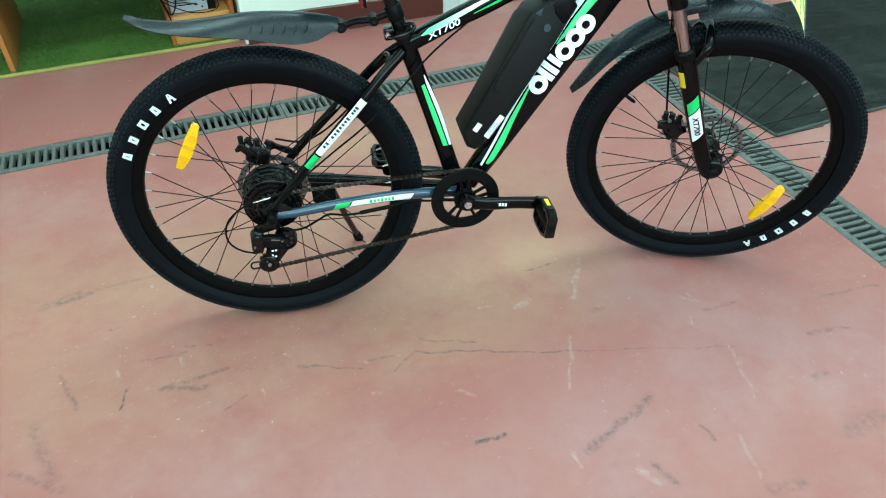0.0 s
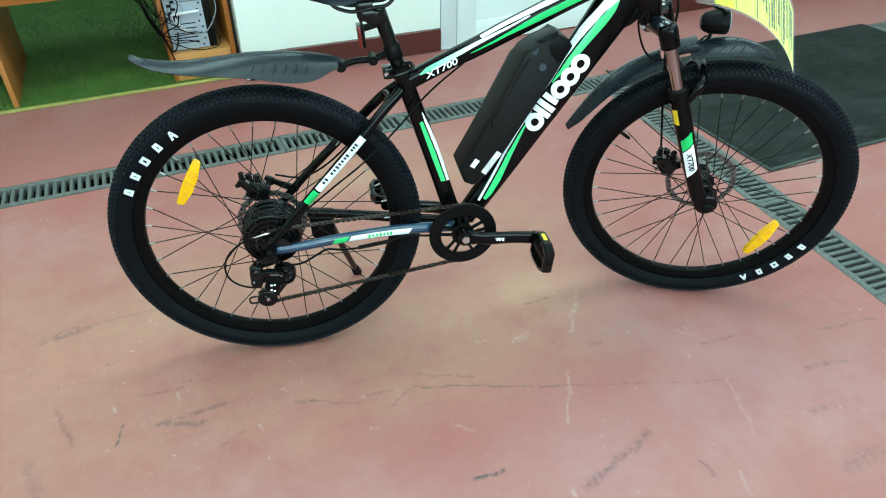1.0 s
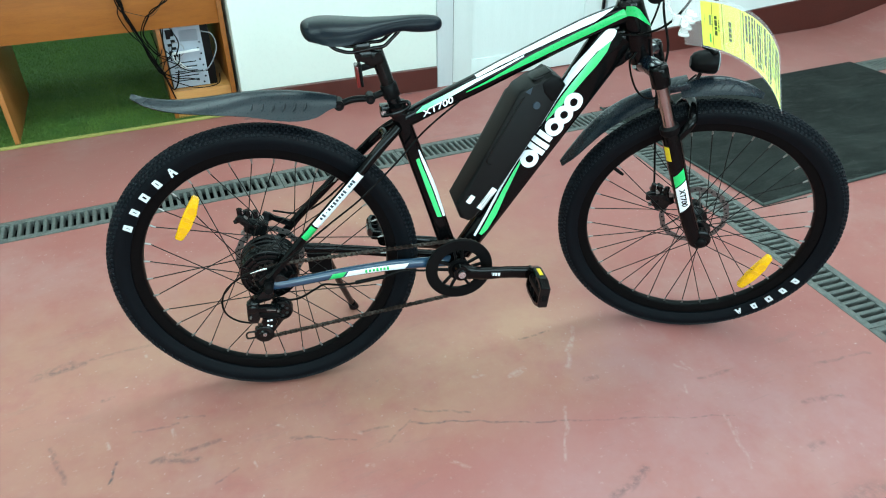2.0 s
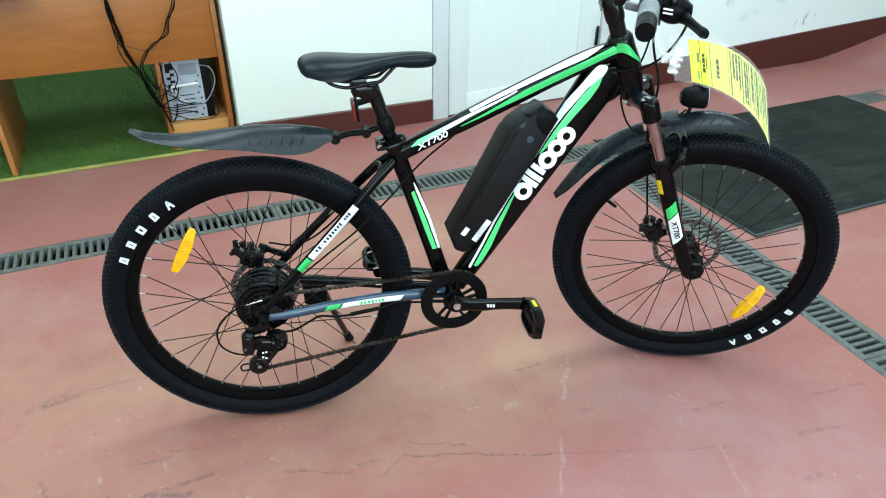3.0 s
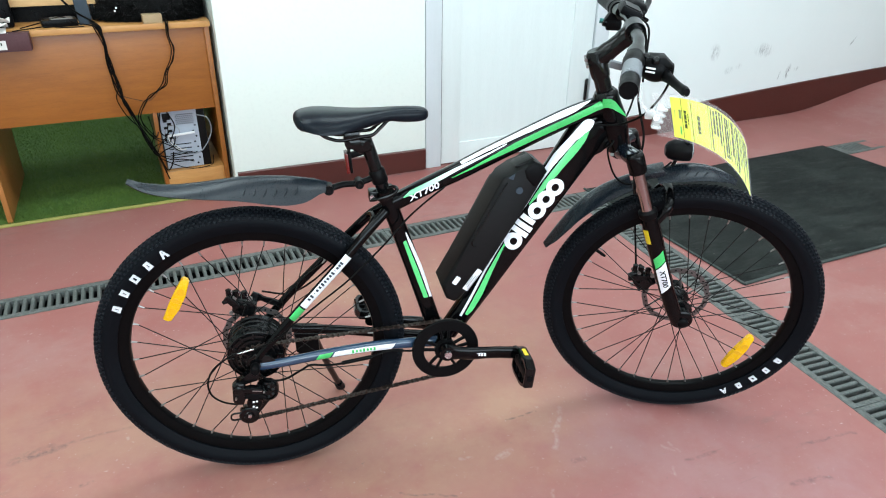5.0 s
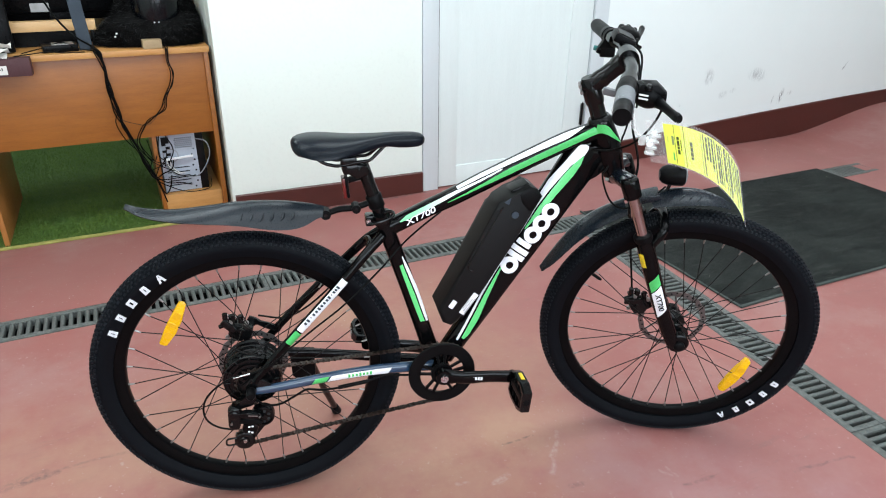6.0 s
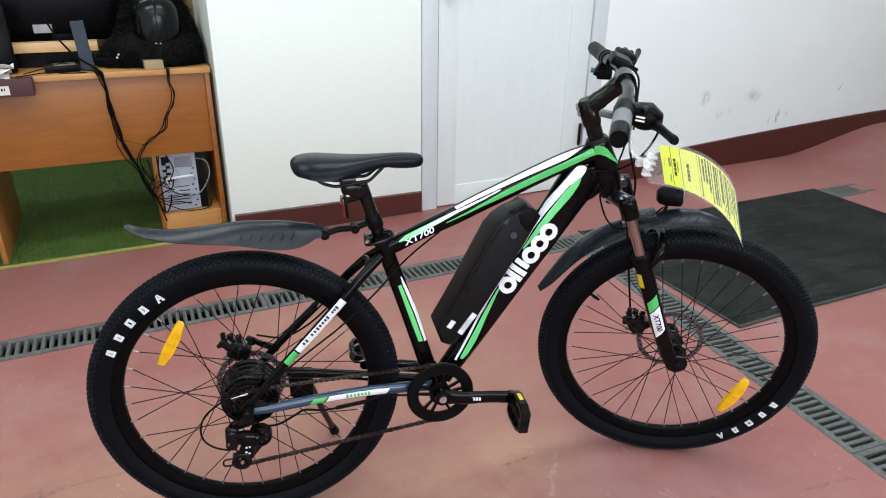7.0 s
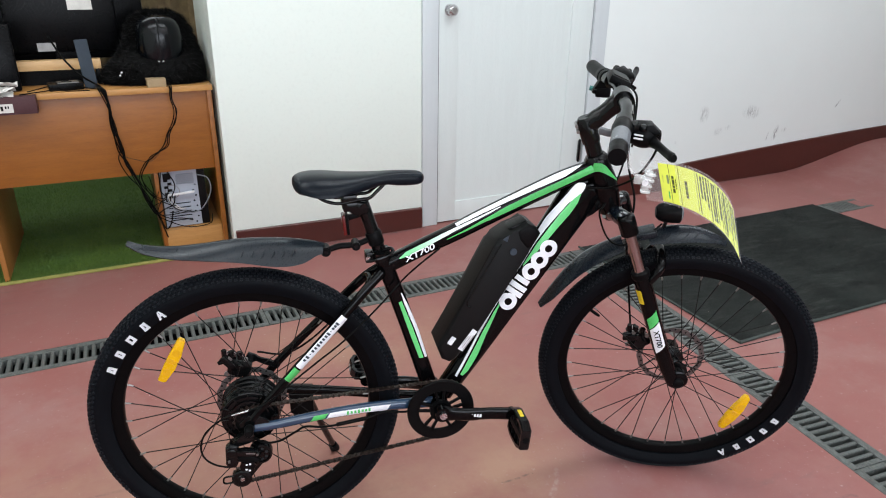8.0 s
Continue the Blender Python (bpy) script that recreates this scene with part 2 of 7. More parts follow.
def dusty_mat():
    m, nt, b = nodes_of("dusty_charcoal_rubber")
    c = mix(nt, (0.0055, 0.0070, 0.0064), (0.0175, 0.0210, 0.0190), ramp(nt, noise_of(nt, 2.6, 6, 0.65), 0.40, 0.64))
    c = mix(nt, c, (0.0038, 0.0046, 0.0045), ramp(nt, noise_of(nt, 4.2, 5, 0.65, (0.7, 2.2, 1), 6.0), 0.50, 0.64, 0, 0.9))
    c = mix(nt, c, (0.046, 0.052, 0.046), ramp(nt, noise_of(nt, 16, 6, 0.75, (0.6, 2.4, 1), 9.0), 0.52, 0.72, 0, 0.6))
    grit = noise_of(nt, 260, 3, 0.7, (1, 1, 1), 2.0)
    c = mix(nt, c, (0.075, 0.08, 0.075), ramp(nt, grit, 0.52, 0.72, 0, 0.5))
    c = mix(nt, c, (0.55, 0.52, 0.48), ramp(nt, noise_of(nt, 70, 3, 0.6, (1, 1, 1), 15.0), 0.745, 0.78, 0, 0.8))
    nt.links.new(c, b.inputs["Base Color"])
    b.inputs["Roughness"].default_value = 0.75
    b.inputs["Specular IOR Level"].default_value = 0.12
    bump(nt, b, grit, 0.6, 0.003)
    return m


RUBBER_MAT = dusty_mat()
MAT_EDGE = surface("worn_grey_mat_edge", (0.065, 0.076, 0.070), 0.8, col2=(0.045, 0.055, 0.052), scale=14, fine=200, var=0.9, relief=0.5, dist=0.002, spec=0.1)
TURF = surface("green_artificial_turf", (0.068, 0.135, 0.013), 0.7, col2=(0.036, 0.086, 0.010), scale=22, fine=200, var=0.9, relief=0.6, dist=0.004)
TURF_EDGE = surface("yellow_green_turf_edge", (0.36, 0.33, 0.09), 0.7, col2=(0.24, 0.24, 0.06), scale=30, fine=200, var=0.8)
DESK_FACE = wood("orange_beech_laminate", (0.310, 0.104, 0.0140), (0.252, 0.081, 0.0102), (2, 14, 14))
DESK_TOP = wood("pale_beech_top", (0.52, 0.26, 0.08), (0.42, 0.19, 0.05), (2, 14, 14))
# riser wood raised in tone: the light on it is in the colour
LIT_WOOD = wood("lit_riser_wood", (0.72, 0.46, 0.22), (0.62, 0.36, 0.15), (2, 14, 14))
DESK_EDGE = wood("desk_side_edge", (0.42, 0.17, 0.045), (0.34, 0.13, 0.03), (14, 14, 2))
BLACK_PAINT = surface("gloss_black_frame_paint", (0.0021, 0.0021, 0.0024), 0.10, col2=(0.0015, 0.0015, 0.0018), scale=20, fine=300, relief=0.02, coat=0.05, spec=0.13)
BLUE_SHEEN = surface("glossy_black_crown_paint", (0.004, 0.006, 0.010), 0.09, col2=(0.006, 0.009, 0.014), scale=20, fine=300, relief=0.02, coat=0.5, spec=0.4)
# blue sheen on the right chain stay is put into its base colour
STAY_SHEEN = surface("black_stay_paint_blue_sheen", (0.022, 0.05, 0.095), 0.18, col2=(0.016, 0.038, 0.075), scale=20, fine=300, relief=0.02, coat=0.5)
MATT_BLACK = surface("matt_black_plastic", (0.0036, 0.0036, 0.0040), 0.4, col2=(0.0025, 0.0025, 0.0028), scale=25, fine=500, relief=0.12, dist=0.0003, spec=0.078)
SATIN_BLACK = surface("satin_black_alloy", (0.0027, 0.0029, 0.0032), 0.17, 0.0, scale=25, fine=300, relief=0.04, spec=0.26)
GUARD_PLASTIC = surface("dark_grey_polypropylene", (0.0085, 0.0128, 0.0175), 0.30, col2=(0.0062, 0.0092, 0.0128), scale=18, fine=350, relief=0.1, dist=0.0003, spec=0.34)
BATTERY_BLACK = surface("matt_black_battery_case", (0.0048, 0.0048, 0.0052), 0.46, col2=(0.0036, 0.0036, 0.004), scale=20, fine=500, relief=0.1, dist=0.0003, spec=0.16)
GUARD_BLACK = surface("black_polypropylene", (0.0075, 0.0112, 0.0160), 0.26, col2=(0.0058, 0.0088, 0.0128), scale=18, fine=350, relief=0.08, dist=0.0003, spec=0.28)
TYRE_RUBBER = surface("black_tyre_rubber", (0.0034, 0.0045, 0.0064), 0.52, col2=(0.0024, 0.0032, 0.0046), scale=20, fine=260, var=0.6, relief=0.25, dist=0.0005, spec=0.075)
KNOB_RUBBER = surface("tread_rubber", (0.0085, 0.0105, 0.0140), 0.5, col2=(0.0055, 0.0068, 0.0090), scale=30, fine=260, var=0.6, relief=0.2, spec=0.11)
RIM_BLACK = surface("black_anodised_rim", (0.0024, 0.0024, 0.0027), 0.32, 0.0, scale=25, fine=300, relief=0.03, spec=0.070)
STEEL = surface("bright_steel", (0.62, 0.62, 0.63), 0.25, 1.0, scale=30, fine=300, relief=0.05)
DULL_STEEL = surface("dull_grey_steel", (0.30, 0.29, 0.28), 0.42, 0.9, scale=30, fine=300, relief=0.1)
ROTOR_STEEL = surface("brushed_rotor_steel", (0.21, 0.20, 0.195), 0.38, 0.9, scale=30, fine=300, relief=0.1)
CHROME = surface("chromed_stanchion", (0.42, 0.385, 0.375), 0.12, 1.0, scale=20, fine=300, relief=0.0)
SPOKE_STEEL = surface("black_spoke", (0.006, 0.005, 0.005), 0.4, 0.0, spec=0.15, scale=30, fine=300, relief=0.0)
CHAIN_STEEL = surface("oiled_brown_chain", (0.06, 0.042, 0.034), 0.4, 0.7, col2=(0.03, 0.022, 0.02), scale=60, fine=300, var=0.8, relief=0.2)
GREEN_FILM = surface("bright_green_decal", (0.06, 0.52, 0.13), 0.3, col2=(0.05, 0.44, 0.11), scale=12, fine=200, relief=0.02, coat=0.4)
MINT_FILM = surface("pale_mint_decal", (0.11, 0.64, 0.20), 0.3, col2=(0.09, 0.57, 0.17), scale=12, fine=200, relief=0.02, coat=0.4)
WHITE_FILM = surface("white_decal", (0.84, 0.86, 0.90), 0.3, col2=(0.79, 0.81, 0.85), scale=12, fine=200, relief=0.02, coat=0.4)


def fading_film():
    """A printed stripe that fades from mint at its tail to white."""
    m, nt, b = nodes_of("mint_to_white_decal")
    tc = nt.nodes.new("ShaderNodeTexCoord")
    sep = nt.nodes.new("ShaderNodeSeparateXYZ")
    nt.links.new(tc.outputs["Object"], sep.inputs[0])
    nt.links.new(mix(nt, (0.16, 0.68, 0.28), (0.84, 0.87, 0.89), ramp(nt, sep.outputs[0], 0.375, 0.475)), b.inputs["Base Color"])
    b.inputs["Roughness"].default_value = 0.3
    b.inputs["Coat Weight"].default_value = 0.4
    return m


FADE_FILM = fading_film()
TYRE_PRINT = surface("white_sidewall_print", (0.72, 0.74, 0.78), 0.5, col2=(0.6, 0.62, 0.66), scale=40, fine=200, relief=0.1)
AMBER = surface("amber_reflector", (0.85, 0.47, 0.005), 0.25, col2=(0.78, 0.40, 0.004), scale=80, fine=300, relief=0.3, dist=0.001)
AMBER_DEEP = surface("deep_amber_prism", (0.80, 0.40, 0.004), 0.3, scale=80, fine=300, relief=0.3)
YELLOW_FILM = surface("yellow_sticker", (0.75, 0.56, 0.02), 0.4, scale=40)
RED_LENS = surface("red_reflector", (0.12, 0.008, 0.007), 0.2, scale=40)
LENS = surface("clear_lamp_lens", (0.25, 0.27, 0.28), 0.08, scale=30, relief=0.3)
GRIP_GREY = surface("grey_grip_sleeve", (0.135, 0.145, 0.16), 0.5, col2=(0.10, 0.108, 0.12), scale=60, fine=400, relief=0.3)
VINYL = surface("black_saddle_vinyl", (0.0030, 0.0055, 0.0095), 0.30, col2=(0.0021, 0.0039, 0.0068), scale=15, fine=420, relief=0.2, dist=0.0004, spec=0.15)
TAG_YELLOW = surface("fluorescent_yellow_card", (0.80, 0.90, 0.115), 0.4, col2=(0.74, 0.85, 0.10), scale=12, fine=150, relief=0.05, coat=0.5)
TAG_INK = surface("dark_green_print", (0.05, 0.075, 0.015), 0.5, scale=60)
STAMP_GREEN = surface("grey_green_print", (0.22, 0.30, 0.12), 0.5, scale=60)
TEAL = surface("teal_plastic", (0.02, 0.20, 0.19), 0.4, scale=60)
WHITE_PLASTIC = surface("white_plastic", (0.78, 0.79, 0.80), 0.3, scale=40)
PC_METAL = surface("grey_computer_steel", (0.42, 0.47, 0.55), 0.38, 0.15, col2=(0.35, 0.40, 0.47), scale=14, fine=200, var=0.7, relief=0.1)
PC_BLACK = surface("black_computer_side", (0.0045, 0.0045, 0.0048), 0.35, scale=10, spec=0.150)
CABLE_BLACK = surface("black_cable_sheath", (0.0030, 0.0030, 0.0030), 0.45, scale=40, spec=0.072)
SLATE_CABLE = surface("grey_cable_sheath", (0.22, 0.24, 0.27), 0.45, scale=40)
CABLE_WHITE = surface("white_cable_sheath", (0.7, 0.7, 0.68), 0.45, scale=40)
SCREEN_BLACK = surface("black_monitor_plastic", (0.0017, 0.0017, 0.0021), 0.3, scale=10, spec=0.100)
LEATHER = surface("black_leather", (0.003, 0.0036, 0.005), 0.2, col2=(0.002, 0.0026, 0.0036), scale=18, fine=160, var=0.8, relief=0.12, dist=0.001, spec=0.3)
FUR = surface("black_fur", (0.0030, 0.0027, 0.0027), 0.6, col2=(0.0110, 0.0110, 0.0110), scale=9, fine=200, var=0.9, spec=0.050)
SLATE = surface("blue_grey_plastic", (0.045, 0.058, 0.075), 0.6, scale=14, spec=0.100)
MAROON = surface("maroon_card", (0.065, 0.018, 0.022), 0.6, scale=14)
PAPER = surface("white_paper", (0.74, 0.72, 0.68), 0.7, scale=20, fine=120)
CARDBOARD = surface("tan_card", (0.38, 0.27, 0.15), 0.7, scale=16)
CURTAIN = surface("brown_cloth", (0.11, 0.070, 0.038), 0.8, col2=(0.34, 0.25, 0.13), scale=9, fine=120, var=0.9, relief=0.4, dist=0.003)
LAMP_BODY = surface("white_lamp_housing", (0.75, 0.75, 0.75), 0.4, scale=10)


def clear_film(name, alpha):
    m, nt, b = nodes_of(name)
    b.inputs["Base Color"].default_value = (0.95, 0.97, 0.96, 1)
    b.inputs["Roughness"].default_value = 0.12
    b.inputs["Alpha"].default_value = alpha
    b.inputs["Specular IOR Level"].default_value = 0.8
    return m


def glow(name, colour, strength):
    m, nt, b = nodes_of(name)
    b.inputs["Base Color"].default_value = (*colour, 1)
    b.inputs["Emission Color"].default_value = (*colour, 1)
    b.inputs["Emission Strength"].default_value = strength
    return m


CLEAR, CLEAR_CLIP = clear_film("clear_plastic_sleeve", 0.16), clear_film("frosted_clear_plastic", 0.30)
DIFFUSER = glow("lit_lamp_diffuser", (0.90, 1.0, 1.02), 1.0)


# ---------------------------------------------------------------- building helpers
def finish(name, bm, material, smooth=True):
    bmesh.ops.recalc_face_normals(bm, faces=bm.faces)
    me = bpy.data.meshes.new(name)
    bm.to_mesh(me)
    bm.free()
    me.materials.append(material)
    if smooth:
        me.polygons.foreach_set("use_smooth", [True] * len(me.polygons))
        me.set_sharp_from_angle(angle=radians(38))
    return me


def part(name, bm, material, parent, label="", m=None, smooth=True):
    me = bm if isinstance(bm, bpy.types.Mesh) else finish(name, bm, material, smooth)
    ob = new(name, me)
    ob.parent = parent
    if m is not None:
        ob.matrix_basis = m
    return tagged(ob, label)


def thing(name, m, label, category, group="", kind="", bm=None, material=None, smooth=True):
    ob = new(name, finish(name, bm, material, smooth) if bm is not None else None)
    ob.matrix_basis = m
    return tagged(ob, label, category, group, kind)


def box(bm, c, s, m=None, bevel=0.0, segs=2):
    mat = Matrix.Translation(c) @ (m or Matrix()) @ Matrix.Diagonal((*s, 1))
    made = bmesh.ops.create_cube(bm, size=1, matrix=mat)
    if bevel:
        edges = {e for v in made["verts"] for e in v.link_edges}
        bmesh.ops.bevel(bm, geom=list(edges), offset=bevel, segments=segs, profile=0.6, affect="EDGES")
    return bm


def block(bm, lo, hi, bevel=0.0):
    return box(bm, [(a + b) / 2 for a, b in zip(lo, hi)], [b - a for a, b in zip(lo, hi)], None, bevel)


def prism(bm, outline, y0, y1, bevel=0.0, segs=3):
    """An outline in x and z, pushed from y0 to y1."""
    a = [bm.verts.new((x, y0, z)) for x, z in outline]
    b = [bm.verts.new((x, y1, z)) for x, z in outline]
    n = len(a)
    fs = [bm.faces.new(a), bm.faces.new(b[::-1])]
    for i in range(n):
        fs.append(bm.faces.new((a[i], b[i], b[(i + 1) % n], a[(i + 1) % n])))
    if bevel:
        edges = {e for f in fs[:2] for e in f.edges}
        bmesh.ops.bevel(bm, geom=list(edges), offset=bevel, segments=segs, profile=0.5, affect="EDGES")
    return bm


def smooth_path(pts, steps=8):
    """A Catmull-Rom line through the points."""
    p = [Vector(q) for q in pts]
    p = [p[0] * 2 - p[1]] + p + [p[-1] * 2 - p[-2]]
    out = []
    for i in range(1, len(p) - 2):
        for k in range(steps):
            t = k / steps
            out.append(0.5 * (2 * p[i] + (p[i + 1] - p[i - 1]) * t + (2 * p[i - 1] - 5 * p[i] + 4 * p[i + 1] - p[i + 2]) * t * t + (3 * p[i] - p[i - 1] - 3 * p[i + 1] + p[i + 2]) * t ** 3))
    out.append(p[-2])
    return out


def tube(bm, pts, radius, segs=12, flat=1.0, hint=(0, 1, 0)):
    """A tube along a line; radius a number or one per point; flat squeezes it along the hint."""
    pts = [Vector(p) for p in pts]
    rr = radius if hasattr(radius, "__len__") else [radius] * len(pts)
    rings, side = [], Vector(hint)
    for i, p in enumerate(pts):
        d = (pts[min(i + 1, len(pts) - 1)] - pts[max(i - 1, 0)]).normalized()
        side = side - d * side.dot(d)
        if side.length < 1e-4:
            side = d.orthogonal()
        side.normalize()
        up = d.cross(side)
        rings.append([bm.verts.new(p + (side * math.cos(a) * flat + up * math.sin(a)) * rr[i]) for a in (2 * math.pi * k / segs for k in range(segs))])
    for a, b in zip(rings, rings[1:]):
        for k in range(segs):
            bm.faces.new((a[k], a[(k + 1) % segs], b[(k + 1) % segs], b[k]))
    bm.faces.new(rings[0][::-1])
    bm.faces.new(rings[-1])
    return bm


def rod(bm, a, b, r, segs=12, r2=None):
    return tube(bm, [a, b], [r, r if r2 is None else r2], segs, hint=(0.3, 0.9, 0.2))


def lathe(bm, profile, centre=(0, 0, 0), segs=64, closed=True, axis="Y"):
    """A profile of radius and height, turned about y (or z)."""
    cx, cy, cz = centre
    rings = []
    for r, h in profile:
        ring = []
        for k in range(segs):
            a = 2 * math.pi * k / segs
            q = (cx + r * math.cos(a), cy + h, cz + r * math.sin(a)) if axis == "Y" else (cx + r * math.cos(a), cy + r * math.sin(a), cz + h)
            ring.append(bm.verts.new(q))
        rings.append(ring)
    pairs = list(zip(rings, rings[1:])) + ([(rings[-1], rings[0])] if closed else [])
    for a, b in pairs:
        for k in range(segs):
            bm.faces.new((a[k], a[(k + 1) % segs], b[(k + 1) % segs], b[k]))
    if not closed:
        bm.faces.new(rings[0][::-1])
        bm.faces.new(rings[-1])
    return bm


def loft(bm, rings, caps=True):
    vs = [[bm.verts.new(p) for p in r] for r in rings]
    n = len(vs[0])
    for a, b in zip(vs, vs[1:]):
        for k in range(n):
            bm.faces.new((a[k], a[(k + 1) % n], b[(k + 1) % n], b[k]))
    if caps:
        bm.faces.new(vs[0][::-1])
        bm.faces.new(vs[-1])
    return bm


def sheet(bm, rows, thick=0.0):
    """A grid of points as a sheet, with thickness."""
    vs = [[bm.verts.new(p) for p in r] for r in rows]
    fs = []
    for a, b in zip(vs, vs[1:]):
        for k in range(len(a) - 1):
            fs.append(bm.faces.new((a[k], a[k + 1], b[k + 1], b[k])))
    if thick:
        bmesh.ops.recalc_face_normals(bm, faces=bm.faces)
        bmesh.ops.solidify(bm, geom=fs, thickness=thick)
    return bm


def lettering(name, text, size, m, material, parent, label="", shear=0.0, space=1.0):
    """Raised letters in the built-in font, as a mesh in the xy plane of m."""
    cu = bpy.data.curves.new(name, "FONT")
    cu.body, cu.size, cu.extrude, cu.shear, cu.space_character = text, size, 0.0003, shear, space
    cu.offset = size * 0.02
    cu.align_x, cu.align_y = "CENTER", "CENTER"
    tmp = bpy.data.objects.new(name, cu)
    me = bpy.data.meshes.new_from_object(tmp)
    bpy.data.objects.remove(tmp)
    me.materials.clear()
    me.materials.append(material)
    return part(name, me, material, parent, label, m)


B = bmesh.new


# ---------------------------------------------------------------- the room
def slab(name, lo, hi, material, label="", category="", bevel=0.0):
    return thing(name, ROOM, label or name, category or name.split("_")[0], "", "structure", block(B(), lo, hi, bevel), material, bool(bevel))


U0, U1, V0, V1 = -4.2, 7.0, -6.2, 2.3
DN, DF = -0.757, -0.607              # near and far lip of the long drain
DRAIN_END = 2.64


def cross_mid(v):                     # middle of the drain that runs towards the viewer
    return 0.47 + 0.085 * (v + 1.6)


HALF = 0.07


def floor_sheet():
    bm = B()

    def poly(*pts):
        bm.faces.new([bm.verts.new((u, v, 0)) for u, v in pts])

    poly((U0, DF), (DRAIN_END, DF), (DRAIN_END, V1), (U0, V1))
    poly((DRAIN_END, V0), (U1, V0), (U1, V1), (DRAIN_END, V1), (DRAIN_END, DF), (DRAIN_END, DN))
    poly((U0, V0), (cross_mid(V0) - HALF, V0), (cross_mid(DN) - HALF, DN), (U0, DN))
    poly((cross_mid(V0) + HALF, V0), (DRAIN_END, V0), (DRAIN_END, DN), (cross_mid(DN) + HALF, DN))
    return bm


floor = thing("floor", ROOM, "worn red painted concrete floor with black scuffs and dust", "floor", "", "structure", floor_sheet(), RED_FLOOR, False)


def channel():
    bm = B()
    d = 0.11
    for a, b in (((U0, DN), (DRAIN_END, DF)),):
        (u0, v0), (u1, v1) = a, b
        q = [bm.verts.new(p) for p in ((u0, v0, -d), (u1, v0, -d), (u1, v1, -d), (u0, v1, -d), (u0, v0, 0), (u1, v0, 0), (u1, v1, 0), (u0, v1, 0))]
        for f in ((0, 1, 2, 3), (2, 3, 7, 6), (1, 2, 6, 5), (0, 3, 7, 4)):
            bm.faces.new([q[i] for i in f])
        # near side, open at the crossing
        for ua, ub in ((u0, cross_mid(DN) - HALF), (cross_mid(DN) + HALF, u1)):
            bm.faces.new([bm.verts.new(p) for p in ((ua, v0, -d), (ub, v0, -d), (ub, v0, 0), (ua, v0, 0))])
    a, b = cross_mid(V0), cross_mid(DN)
    bm.faces.new([bm.verts.new(p) for p in ((a - HALF, V0, -d), (a + HALF, V0, -d), (b + HALF, DN, -d), (b - HALF, DN, -d))])
    for s in (-HALF, HALF):
        bm.faces.new([bm.verts.new(p) for p in ((a + s, V0, -d), (b + s, DN, -d), (b + s, DN, 0), (a + s, V0, 0))])
    return bm


# the channel's shade is in its near-black colour
thing("drain_channel", ROOM, "concrete drain channel sunk into the floor, coloured near black for its shade", "drain", "", "structure", channel(), RECESS_DARK, False)

# ceiling and walls
slab("ceiling", (U0, V0, CEILING), (U1, V1, CEILING + 0.1), GREY_CEILING, "plain pale painted ceiling", "ceiling")
slab("wall_west", (U0 - 0.1, V0 - 0.1, 0), (U0, V1 + 0.1, CEILING), WHITE_WALL, "plain white painted side wall", "wall")
slab("wall_east", (U1, V0 - 0.1, 0), (U1 + 0.1, V1 + 0.1, CEILING), WHITE_WALL, "plain white painted side wall", "wall")
slab("wall_south", (U0, V0 - 0.1, 0), (WIN_U0, V0, CEILING), WHITE_WALL, "plain white painted wall beside the added window", "wall")
slab("wall_south_east", (WIN_U1, V0 - 0.1, 0), (U1, V0, CEILING), WHITE_WALL, "plain white painted wall beside the added window", "wall")
slab("wall_south_sill", (WIN_U0, V0 - 0.1, 0), (WIN_U1, V0, WIN_Z0), WHITE_WALL, "plain white painted wall below the added window", "wall")
slab("wall_south_head", (WIN_U0, V0 - 0.1, WIN_Z1), (WIN_U1, V0, CEILING), WHITE_WALL, "plain white painted wall above the added window", "wall")
# added window round the fill lamp, never in view
window = thing("added_window", ROOM, "wide white-framed window added out of view to hold the fill lamp", "window", "", "structure")
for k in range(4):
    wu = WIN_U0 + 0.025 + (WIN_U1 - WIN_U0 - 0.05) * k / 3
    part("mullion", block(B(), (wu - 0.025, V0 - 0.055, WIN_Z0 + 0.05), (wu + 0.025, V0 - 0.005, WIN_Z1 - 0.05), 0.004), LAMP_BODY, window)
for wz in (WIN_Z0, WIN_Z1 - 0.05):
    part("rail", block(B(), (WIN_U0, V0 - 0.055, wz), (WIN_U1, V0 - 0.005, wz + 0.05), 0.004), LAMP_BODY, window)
slab("wall_alcove", (U0, V1, 0), (U1, V1 + 0.1, CEILING), WHITE_WALL, "white painted wall at the back of the office alcove", "wall")
OPEN_L, OPEN_R = -3.2, -0.975
FR0, FR1, CS0, CS1, DOOR_TOP = 0.0, 0.088, 1.012, 1.105, 2.04
slab("wall_north", (OPEN_R, 0, 0), (FR0, 0.12, CEILING), WHITE_WALL, "clean white painted partition wall beside the door", "wall", 0.004)
slab("wall_return", (OPEN_R, 0.12, 0), (OPEN_R + 0.12, 0.52, CEILING), WHITE_WALL, "white painted return of the partition wall", "wall")
slab("wall_lintel", (FR0, 0, DOOR_TOP + 0.09), (CS1, 0.12, CEILING), WHITE_WALL, "white painted wall above the door", "wall")
slab("wall_opening_head", (OPEN_L, 0, 2.4), (OPEN_R, 0.12, CEILING), WHITE_WALL, "white painted wall above the alcove opening", "wall")
slab("wall_northwest", (U0, 0, 0), (OPEN_L, 0.12, CEILING), WHITE_WALL, "white painted wall past the alcove", "wall")


